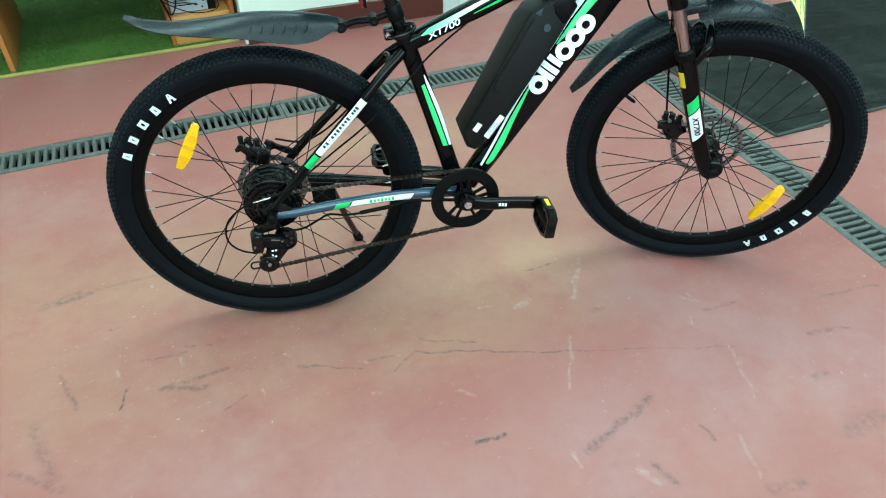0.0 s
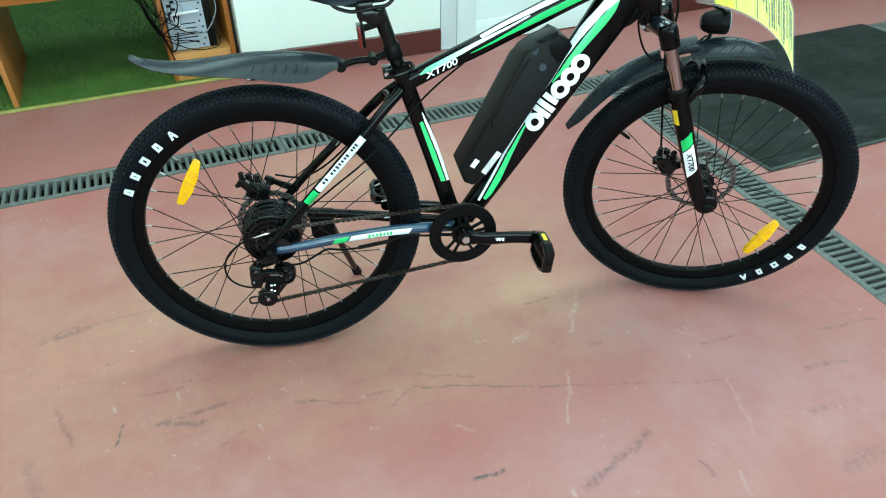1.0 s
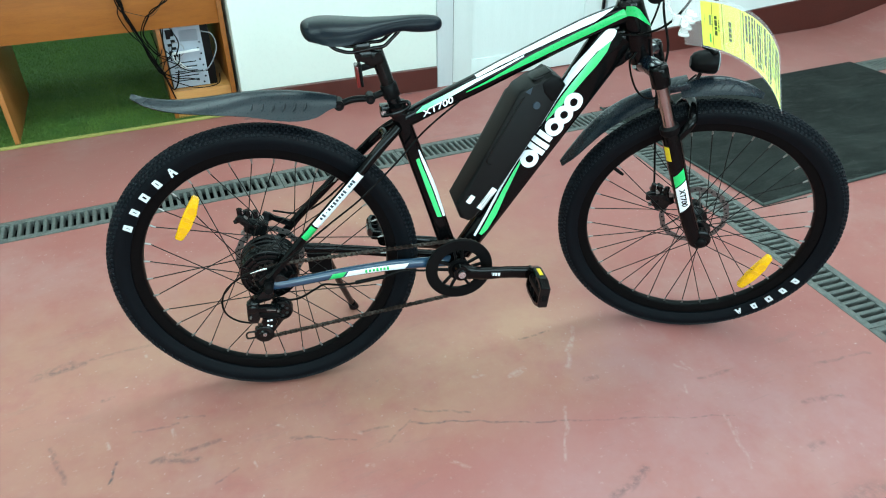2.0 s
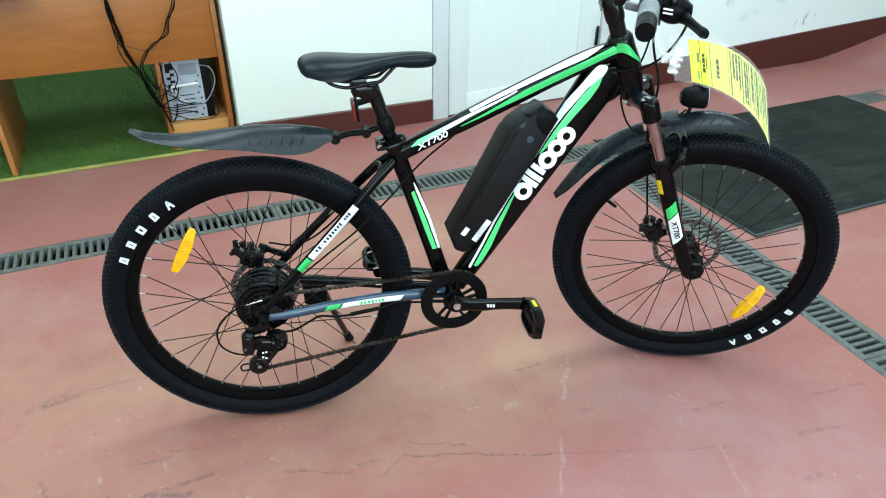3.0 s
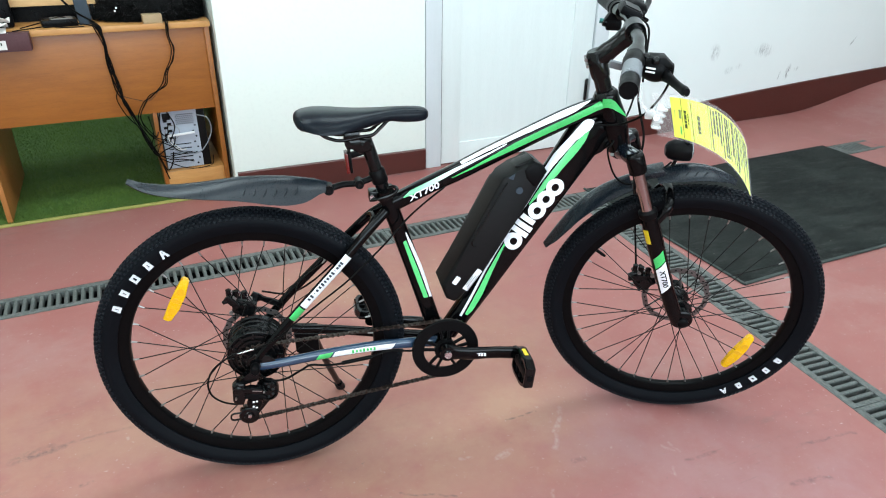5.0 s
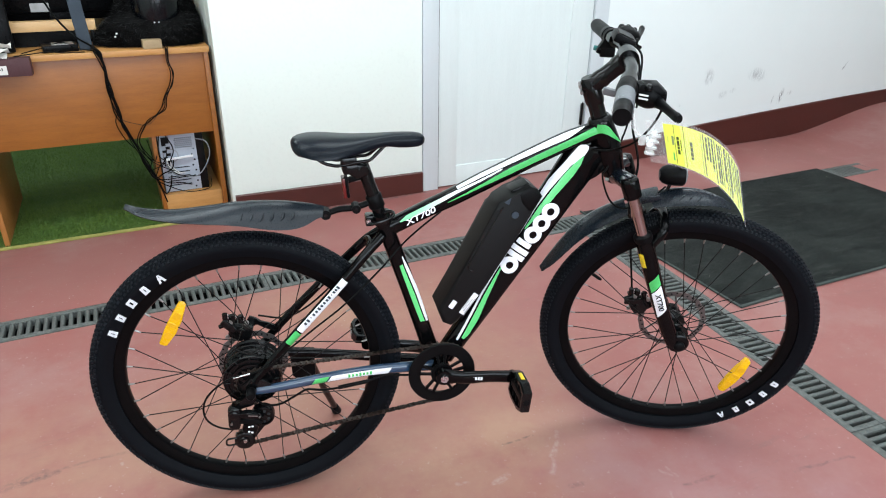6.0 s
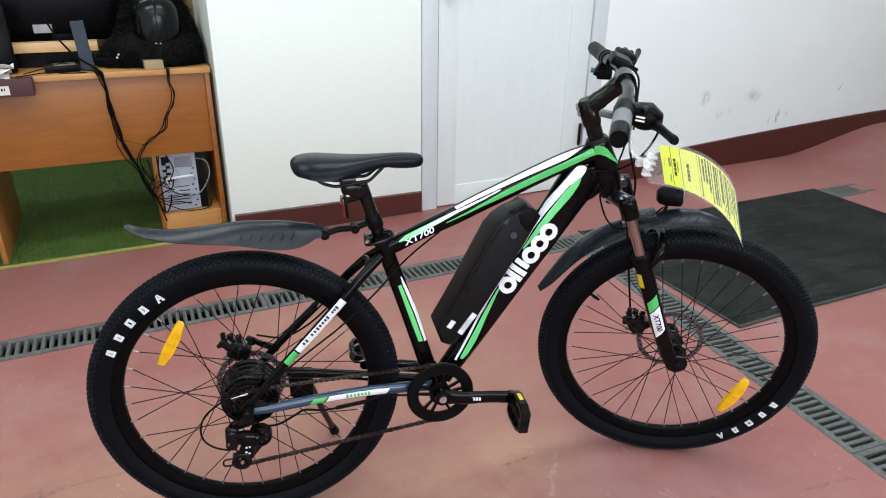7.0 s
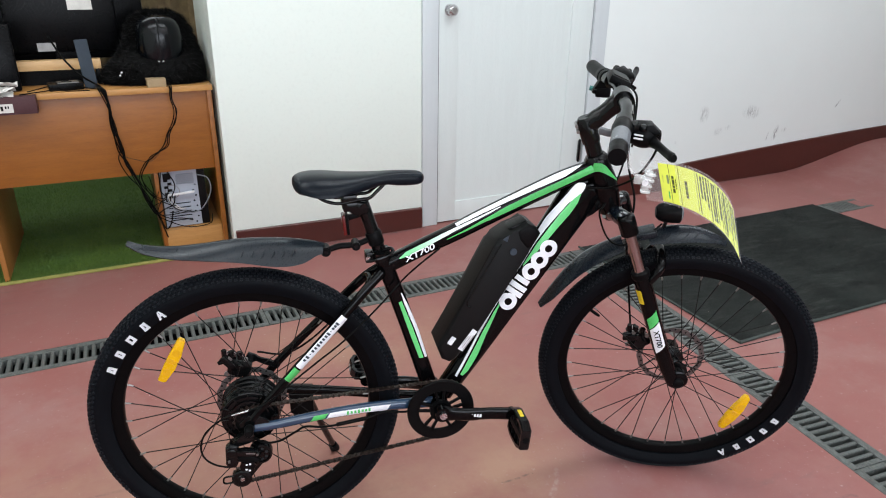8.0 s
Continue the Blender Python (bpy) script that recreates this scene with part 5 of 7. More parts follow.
def mark_bar(s, n, half_s, half_n):
    return [[(s - half_s + half_s * j, n - half_n + half_n * 2 * i / 8) for j in range(3)] for i in range(9)]


part("emblem_backing", down_film([(0.79, 0.152, 0.170), (0.80, 0.143, 0.180), (0.98, 0.1430, 0.182), (0.995, 0.152, 0.174)]), BLACK_PAINT, down_tube)
for s, kind in ((0.815, "ring"), (0.8420, "bar"), (0.8580, "bar"), (0.8760, "bar"), (0.904, "ring"), (0.9370, "ring"), (0.9705, "ring")):
    n = 0.1602 + 0.008 * (s - 0.815)
    rows = mark_ring(s, n, 0.0212, 0.0088) if kind == "ring" else mark_bar(s, n - 0.004, 0.0064, 0.0240 if s < 0.87 else 0.018)
    part("emblem_shape", sheet(B(), [[DOWN.skin(0.815 * q[1] + 0.58 * q[0], -0.58 * q[1] + 0.815 * q[0], 0.0022) for q in row] for row in rows]), WHITE_FILM, down_tube, "large white ring or bar of the emblem")
dt = Vector((0.066, 0, 0.0285)).normalized()
lettering("lettering", "XT700", 0.0178, Matrix(((dt.x, -dt.z, 0, 0.3955), (0, 0, -1, -0.0199), (dt.z, dt.x, 0, 0.7050), (0, 0, 0, 1))) @ pose(0, 0, 0, -4, 0, 0) @ Matrix.Diagonal((1.42, 1, 1, 1)), WHITE_FILM, top_tube, "white model lettering", 0.18, 1.0)

# --- battery
OUT = [(0.431, 0.477), (0.443, 0.442), (0.462, 0.432), (0.476, 0.438), (0.528, 0.508), (0.570, 0.577), (0.609, 0.640), (0.642, 0.698), (0.666, 0.738), (0.656, 0.754), (0.638, 0.7635), (0.600, 0.7455), (0.5705, 0.7315), (0.559, 0.7125), (0.508, 0.613)]
battery = part("battery", prism(B(), OUT, -0.043, 0.043, 0.011, 4), BATTERY_BLACK, bike, "matt black battery case on the down tube")
part("top_cap", prism(B(), [(0.612, 0.7495), (0.618, 0.728), (0.636, 0.706), (0.648, 0.706), (0.668, 0.741), (0.657, 0.757), (0.638, 0.7655)], -0.0455, 0.0455, 0.008, 3), MATT_BLACK, battery, "raised top cap")
part("handle_recess", prism(B(), [(0.600, 0.7495), (0.606, 0.7530), (0.640, 0.7670), (0.652, 0.7590), (0.640, 0.752), (0.612, 0.746)], -0.022, 0.022, 0.003, 2), PC_BLACK, battery, "glossy dark handle hollow")
part("power_gauge", prism(B(), [(0.5790, 0.7325), (0.5945, 0.7425), (0.5900, 0.7265)], -0.0446, -0.0425, 0.0006, 1), SLATE, battery, "small grey triangular gauge")
part("key_lock", rod(B(), (0.605, -0.0465, 0.702), (0.605, -0.036, 0.702), 0.0080, 20), SLATE, battery, "round grey key lock")
part("side_groove", tube(B(), smooth_path([(0.577, -0.0436, 0.722), (0.566, -0.0438, 0.704), (0.53, -0.0438, 0.640), (0.503, -0.0438, 0.592), (0.501, -0.0434, 0.578), (0.510, -0.0432, 0.573)], 5), 0.0016, 6), SATIN_BLACK, battery)
dl = Vector((0.042, 0, 0.058)).normalized()
lab = Matrix(((dl.x, 0, -dl.z, 0.5030), (0, 1, 0, -0.0437), (dl.z, 0, dl.x, 0.4890), (0, 0, 0, 1)))
label = part("label", box(B(), (0, 0, 0), (0.060, 0.0012, 0.0135)), WHITE_FILM, battery, "white printed label", lab, smooth=False)
bm = B()
for k in range(3):
    box(bm, (-0.004, -0.0008, -0.005 + 0.005 * k), (0.044 - 0.008 * k, 0.0006, 0.0014))
part("label", box(B(), (0, 0, 0), (0.021, 0.0012, 0.012)), WHITE_FILM, battery, "small white label", Matrix.Translation((-0.038, 0, 0.002)) @ lab, smooth=False)
part("print_line", bm, DULL_STEEL, battery, "illegible grey print lines", lab, smooth=False)
part("mount_rail", prism(B(), [(0.462, 0.436), (0.50, 0.425), (0.675, 0.69), (0.655, 0.72)], -0.014, 0.014, 0.004, 2), MATT_BLACK, bike, "black plastic battery mount")

# --- seat post and saddle
post_a, post_b = Vector((0.3150, 0, 0.690)), Vector((0.2735, 0, 0.826))
part("seat_post", rod(B(), post_a, post_b, 0.0145, 24), SATIN_BLACK, bike)
part("post_sleeve", tube(B(), [(0.3035, 0, 0.7270), (0.3028, 0, 0.7295), (0.2952, 0, 0.7545), (0.2944, 0, 0.7570)], [0.0160, 0.0178, 0.0178, 0.0160], 24), MATT_BLACK, bike, "black sleeve of the mudguard clamp")
clamp = B()
rod(clamp, (0.3150, 0, 0.692), (0.3085, 0, 0.713), 0.0215, 24)
box(clamp, (0.284, -0.006, 0.702), (0.018, 0.030, 0.024), None, 0.004)
clamp = part("seat_clamp", clamp, SATIN_BLACK, bike)
part("quick_release", tube(B(), smooth_path([(0.278, -0.024, 0.697), (0.290, -0.032, 0.701), (0.312, -0.034, 0.706), (0.328, -0.032, 0.712), (0.335, -0.026, 0.7185), (0.329, -0.022, 0.723), (0.315, -0.020, 0.720)], 4), 0.004, 8), SATIN_BLACK, clamp)
part("bolt", rod(B(), (0.281, -0.028, 0.703), (0.281, -0.018, 0.703), 0.005, 10), STEEL, clamp)

SECT = [(0.130, 0.006, 0.874, 0.881), (0.1325, 0.026, 0.868, 0.886), (0.141, 0.050, 0.857, 0.892), (0.167, 0.073, 0.838, 0.897), (0.205, 0.074, 0.831, 0.894), (0.240, 0.060, 0.841, 0.890), (0.275, 0.041, 0.855, 0.889),
        (0.310, 0.029, 0.8635, 0.8895), (0.332, 0.0245, 0.8645, 0.890), (0.345, 0.023, 0.8595, 0.8905), (0.388, 0.0210, 0.8580, 0.8895), (0.403, 0.016, 0.861, 0.886), (0.4095, 0.005, 0.868, 0.878)]
rings = []
for x, w, lo, hi in SECT:
    r = []
    for k in range(28):
        a = 2 * math.pi * k / 28
        c, s = math.cos(a), math.sin(a)
        y = w * math.copysign(abs(c) ** 0.72, c)
        dip = 0.0012 * (1 - min(1, abs(y) / 0.02)) if s > 0 and 0.14 < x < 0.33 else 0
        z = (lo + hi) / 2 + (hi - lo) / 2 * math.copysign(abs(s) ** (0.8 if s > 0 else 0.6), s) - 0.012 * (abs(y) / 0.075) ** 2 - dip
        if s < 0:
            z = max(z, hi - 0.055 + 0.02)
        r.append((x, y, z))
    rings.append(r)
saddle = part("saddle", loft(B(), rings), VINYL, bike, "padded black vinyl saddle")
sub = saddle.modifiers.new("round", "SUBSURF")
sub.levels = sub.render_levels = 1
for s in (-1, 1):
    part("saddle_rail", tube(B(), smooth_path([(0.168, s * 0.030, 0.868), (0.186, s * 0.027, 0.845), (0.205, s * 0.024, 0.8345), (0.227, s * 0.022, 0.8305), (0.266, s * 0.022, 0.8365), (0.2885, s * 0.021, 0.8390), (0.3044, s * 0.018, 0.8512), (0.3200, s * 0.013, 0.8640), (0.334, s * 0.010, 0.876)], 5), 0.0035, 10), SATIN_BLACK, saddle)
bm = B()
box(bm, (0.2455, 0, 0.838), (0.034, 0.050, 0.018), pose(0, 0, 0, 0, -4, 0), 0.005)
box(bm, (0.2480, 0, 0.820), (0.032, 0.046, 0.020), pose(0, 0, 0, 0, -4, 0), 0.005)
prism(bm, [(0.236, 0.812), (0.262, 0.832), (0.284, 0.8265), (0.2885, 0.816), (0.286, 0.803), (0.262, 0.797)], -0.017, 0.017, 0.006, 3)
rod(bm, (0.236, -0.027, 0.823), (0.236, 0.027, 0.823), 0.0065, 12)
rod(bm, (0.2765, -0.019, 0.818), (0.2765, 0.019, 0.818), 0.0075, 14)
part("saddle_clamp", bm, SATIN_BLACK, bike)
bm = B()
box(bm, (0.256, 0, 0.795), (0.032, 0.016, 0.011), pose(0, 0, 0, 0, -14, 0), 0.003)
rear_ref = part("reflector_bracket", bm, MATT_BLACK, bike)
part("lens", box(B(), (0.2335, 0, 0.778), (0.008, 0.034, 0.044), pose(0, 0, 0, 0, -4, 0), 0.003), RED_LENS, rear_ref, "dull red rear reflector")
part("backing", box(B(), (0.2405, 0, 0.780), (0.006, 0.036, 0.046), pose(0, 0, 0, 0, -4, 0), 0.002), MATT_BLACK, rear_ref)


# --- mudguards
def blade(name, spine, half, droop, label, m=None, thick=0.0025, crown=0.012, mtl=None):
    """A curved guard: spine points in x and z, half widths, and how far its edges drop."""
    sp = smooth_path([(x, 0, z) for x, z in spine], 8)
    n = len(sp) - 1
    pick = lambda vals, t: sum(float(np.interp(t + d, np.linspace(0, 1, len(vals)), vals)) for d in (-0.06, -0.03, 0.0, 0.03, 0.06)) / 5
    rows = []
    for i, p in enumerate(sp):
        t = i / n
        dd = (sp[min(i + 1, n)] - sp[max(i - 1, 0)]).normalized()
        up = Vector((-dd.z, 0, dd.x))
        if up.z < 0:
            up = -up
        h, dr = pick(half, t), pick(droop, t)
        rows.append([p + Vector((0, h * w, 0)) - up * (dr * abs(w) ** 2.2) + up * (crown * 0.25 * math.exp(-(w / 0.25) ** 2)) for w in (-1, -0.9, -0.75, -0.55, -0.35, -0.18, 0, 0.18, 0.35, 0.55, 0.75, 0.9, 1)])
    return part(name, sheet(B(), rows, thick), mtl or GUARD_PLASTIC, bike, label, m)


rear_guard = blade("rear_mudguard", [(0.188, 0.735), (0.150, 0.745), (0.0916, 0.7535), (0.0163, 0.7565), (-0.0589, 0.7510), (-0.1215, 0.7485), (-0.174, 0.7555), (-0.206, 0.7665)], [0.018, 0.041, 0.046, 0.045, 0.041, 0.034, 0.025, 0.009], [0.012, 0.040, 0.050, 0.036, 0.021, 0.012, 0.007, 0.003], "long dark grey plastic rear mudguard")
for k in range(6):
    x = 0.124 - 0.021 * k
    dz = 0.0022 + 0.0010 * max(0, k - 2)
    part("louvre", tube(B(), [(x + 0.003, -0.0295, 0.7370 + dz), (x, -0.0350, 0.7290 + dz), (x - 0.005, -0.0385, 0.7215 + dz)], [0.0008, 0.0026, 0.0008], 8), GUARD_PLASTIC, rear_guard, "raised louvre")
bm = B()
tube(bm, smooth_path([(0.176, 0, 0.728), (0.192, 0, 0.7205), (0.222, 0, 0.7275), (0.256, 0, 0.7290), (0.296, 0, 0.742)], 5), [0.008] * 4 + [0.0066] * 17, 12, 1.3)
arm = part("guard_arm", bm, MATT_BLACK, bike, "black plastic mudguard arm")
for x, z, r in ((0.191, 0.7205, 0.0105), (0.2565, 0.7290, 0.0095)):
    part("pivot_knob", rod(B(), (x, -0.015, z), (x, 0.015, z), r, 20), MATT_BLACK, arm)
    part("screw", rod(B(), (x, -0.017, z), (x, -0.0145, z), 0.0045, 10), SATIN_BLACK, arm)

blade("front_mudguard_rear_half", [(WB + r * math.cos(radians(156.5 - 4.0 * i)), RW + r * math.sin(radians(156.5 - 4.0 * i))) for i, r in enumerate((0.391, 0.3905, 0.391, 0.393, 0.396, 0.399, 0.401, 0.402, 0.402, 0.401, 0.400))], [0.014, 0.032, 0.037, 0.040, 0.042, 0.043, 0.044, 0.044, 0.044, 0.043, 0.041], [0.003, 0.008, 0.011, 0.014, 0.016, 0.018, 0.019, 0.020, 0.020, 0.019, 0.017], "rear half of the black plastic front mudguard", STEER, 0.004, mtl=GUARD_BLACK)
front_b = blade("front_mudguard_front_half", [(WB + r * math.cos(radians(a)), RW + r * math.sin(radians(a))) for a, r in ((108, 0.394), (103, 0.399), (98, 0.400), (93, 0.397), (88, 0.389), (84, 0.380), (80.5, 0.370))], [0.034, 0.040, 0.041, 0.039, 0.034, 0.026, 0.016], [0.016, 0.022, 0.024, 0.021, 0.015, 0.009, 0.004], "front half of the black plastic front mudguard", STEER, mtl=GUARD_BLACK)
for k in range(4):
    a = radians(101 - 3.0 * k)
    rr = 0.3925 - 0.0006 * k
    c = Vector((WB + rr * math.cos(a), -0.026, RW + rr * math.sin(a)))
    part("louvre", tube(B(), [c + Vector((0.006, 0.006, 0.004)), c, c + Vector((-0.008, -0.008, -0.008))], [0.0006, 0.0016, 0.0006], 6), GUARD_BLACK, front_b, "raised louvre", )
part("guard_bridge", box(B(), (WB - 0.135, 0, RW + 0.372), (0.07, 0.05, 0.016), pose(0, 0, 0, 0, -18, 0), 0.005), GUARD_BLACK, bike, "", STEER)

# --- fork, stem, bars
bm = B()
tube(bm, [on_axis(0.756, 0.008), on_axis(0.761, 0.007), on_axis(0.768, 0.004), on_axis(0.773, 0.0)], [0.017, 0.023, 0.025, 0.0255], 24)
part("fork_crown", bm, BLUE_SHEEN, bike, "glossy black fork crown", STEER)
for s in (-1, 1):
    bm = B()
    a = on_axis(0.750, 0.03, s * 0.062)
    tube(bm, smooth_path([on_axis(0.770, 0.004, s * 0.012), on_axis(0.777, 0.016, s * 0.038), on_axis(0.772, 0.029, s * 0.060), a], 5), [0.0185] * 6 + [0.0188] * 10, 20)
    part("crown_arm", bm, BLUE_SHEEN, bike, "", STEER)
    part("upper_cap", tube(B(), [on_axis(0.790, 0.03, s * 0.062), on_axis(0.787, 0.03, s * 0.062), on_axis(0.782, 0.03, s * 0.062), on_axis(0.762, 0.03, s * 0.062), on_axis(0.744, 0.03, s * 0.062)], [0.014, 0.0185, 0.0205, 0.0205, 0.0200], 24), BLACK_PAINT, bike, "", STEER)
    part("stanchion", rod(B(), on_axis(0.755, 0.03, s * 0.062), on_axis(0.60, 0.03, s * 0.062), 0.0145, 24), CHROME, bike, "chromed fork stanchion", STEER)
    part("dust_seal", tube(B(), [on_axis(0.652, 0.03, s * 0.062), on_axis(0.648, 0.03, s * 0.062), on_axis(0.636, 0.03, s * 0.062), on_axis(0.632, 0.03, s * 0.062)], [0.0165, 0.0215, 0.0215, 0.019], 24), MATT_BLACK, bike, "", STEER)
    bm = B()
    tube(bm, [on_axis(0.636, 0.03, s * 0.062), on_axis(0.60, 0.03, s * 0.062), on_axis(0.53, 0.03, s * 0.0625), on_axis(0.44, 0.031, s * 0.063), on_axis(0.385, 0.034, s * 0.063), on_axis(0.350, 0.038, s * 0.063), on_axis(0.335, 0.04, s * 0.063)],
         [0.0185, 0.021, 0.0195, 0.0185, 0.0185, 0.018, 0.014], 24)
    lower = part("fork_lower", bm, BLACK_PAINT, bike, "", STEER)
    part("dropout", prism(B(), [(WB - 0.032, RW + 0.012), (WB - 0.012, RW + 0.034), (WB + 0.014, RW + 0.018), (WB + 0.018, RW - 0.008), (WB, RW - 0.02), (WB - 0.026, RW - 0.012)], s * 0.056, s * 0.069, 0.004, 2), BLACK_PAINT, lower)
    part("axle_boss", tube(B(), [(WB - 0.002, s * 0.048, RW + 0.004), (WB - 0.002, s * 0.052, RW + 0.004), (WB - 0.002, s * 0.070, RW + 0.004), (WB - 0.002, s * 0.074, RW + 0.004)], [0.022, 0.0265, 0.0265, 0.021], 28), BLACK_PAINT, lower)
    part("axle_nut", tube(B(), [(WB, s * 0.064, RW), (WB, s * 0.068, RW), (WB, s * 0.080, RW), (WB, s * 0.083, RW)], [0.016, 0.016, 0.013, 0.009], 20), MATT_BLACK, lower, "black axle cap")
    if s < 0:
        def leg_film(name, z0, z1, a0, a1, mtl, label, skew=0.0):
            rows = []
            for i in range(13):
                t = i / 12
                row = []
                for j in range(7):
                    aa = radians(a0 + (a1 - a0) * j / 6)
                    p = on_axis(z0 + (z1 - z0) * t + skew * (j / 6 - 0.5), 0.0305, s * 0.0627)
                    row.append(p + (Vector((0, -1, 0)) * math.cos(aa) + AHEAD * math.sin(aa)) * (0.0203 if z0 < 0.55 else 0.0217))
                rows.append(row)
            return part(name, sheet(B(), rows), mtl, lower, label)
        leg_film("sticker", 0.541, 0.513, -40, 40, GREEN_FILM, "bright green sticker", 0.018)
        leg_film("sticker", 0.510, 0.444, -40, 40, WHITE_FILM, "white sticker", 0.018)
        leg_film("sticker", 0.610, 0.574, -66, -26, YELLOW_FILM, "yellow warning sticker")
        down = -AXIS
        p = on_axis(0.476, 0.0305, -0.0627) + (Vector((0, -1, 0)) * math.cos(radians(0)) + AHEAD * math.sin(radians(0))) * 0.0209
        yv = AHEAD.copy()
        nv = down.cross(yv)
        lettering("lettering", "XT700", 0.0175, Matrix(((down.x, yv.x, nv.x, p.x), (down.y, yv.y, nv.y, p.y), (down.z, yv.z, nv.z, p.z), (0, 0, 0, 1))), MATT_BLACK, lower, "dark model lettering")
bm = B()
tube(bm, smooth_path([on_axis(0.610, 0.034, -0.06), on_axis(0.655, 0.075, -0.055), on_axis(0.672, 0.085, -0.03), on_axis(0.675, 0.088, 0.0), on_axis(0.672, 0.085, 0.03), on_axis(0.655, 0.075, 0.055), on_axis(0.610, 0.034, 0.06)], 6), 0.011, 14)
part("fork_arch", bm, BLACK_PAINT, bike, "glossy fork arch", STEER)

part("head_cup", tube(B(), [on_axis(0.890), on_axis(0.898), on_axis(0.906)], [0.028, 0.028, 0.022], 24), SATIN_BLACK, bike, "", STEER)
part("spacer", tube(B(), [on_axis(0.904), on_axis(0.938)], [0.0175, 0.0175], 20), SATIN_BLACK, bike, "", STEER)
BAR_C = Vector((0.846, 0, 1.037))
bm = B()
tube(bm, [on_axis(0.935), on_axis(0.945), on_axis(0.985), on_axis(0.992)], [0.0195, 0.021, 0.021, 0.016], 20)
st = smooth_path([on_axis(0.972), (0.800, 0, 0.992), (0.822, 0, 1.013), BAR_C], 5)
tube(bm, st, [0.0205] * 6 + [0.019] * 5 + [0.0205] * 5, 18)
tube(bm, [BAR_C + Vector((0, -0.024, 0)), BAR_C + Vector((0, 0.024, 0))], [0.0215, 0.0215], 20)
stem = part("stem", bm, SATIN_BLACK, bike, "black adjustable stem", STEER)
for z in (0.960, 0.973):
    p = on_axis(z, -0.022)
    part("bolt", rod(B(), p + Vector((0, -0.016, 0)), p + Vector((0, 0.016, 0)), 0.0036, 12), DULL_STEEL, stem)
bar_pts = []
for s in (-1, 1):
    bar_pts.append([(BAR_C.x, 0, BAR_C.z), (BAR_C.x, s * 0.05, BAR_C.z), (BAR_C.x - 0.003, s * 0.10, BAR_C.z + 0.001), (BAR_C.x - 0.020, s * 0.20, BAR_C.z - 0.004), (BAR_C.x - 0.042, s * 0.345, BAR_C.z - 0.011)])
line = smooth_path(bar_pts[0][::-1] + bar_pts[1][1:], 6)
part("handlebar", tube(B(), line, [0.0112 + 0.0046 * max(0, 1 - abs(p.y) / 0.12) for p in line], 16), SATIN_BLACK, bike, "", STEER)


def bar_at(y, lift=0.0, ahead=0.0):
    s = abs(y)
    ys = [0, 0.05, 0.10, 0.20, 0.345]
    return Vector((float(np.interp(s, ys, [p[0] for p in bar_pts[1]])) + ahead, y, float(np.interp(s, ys, [p[2] for p in bar_pts[1]])) + lift))


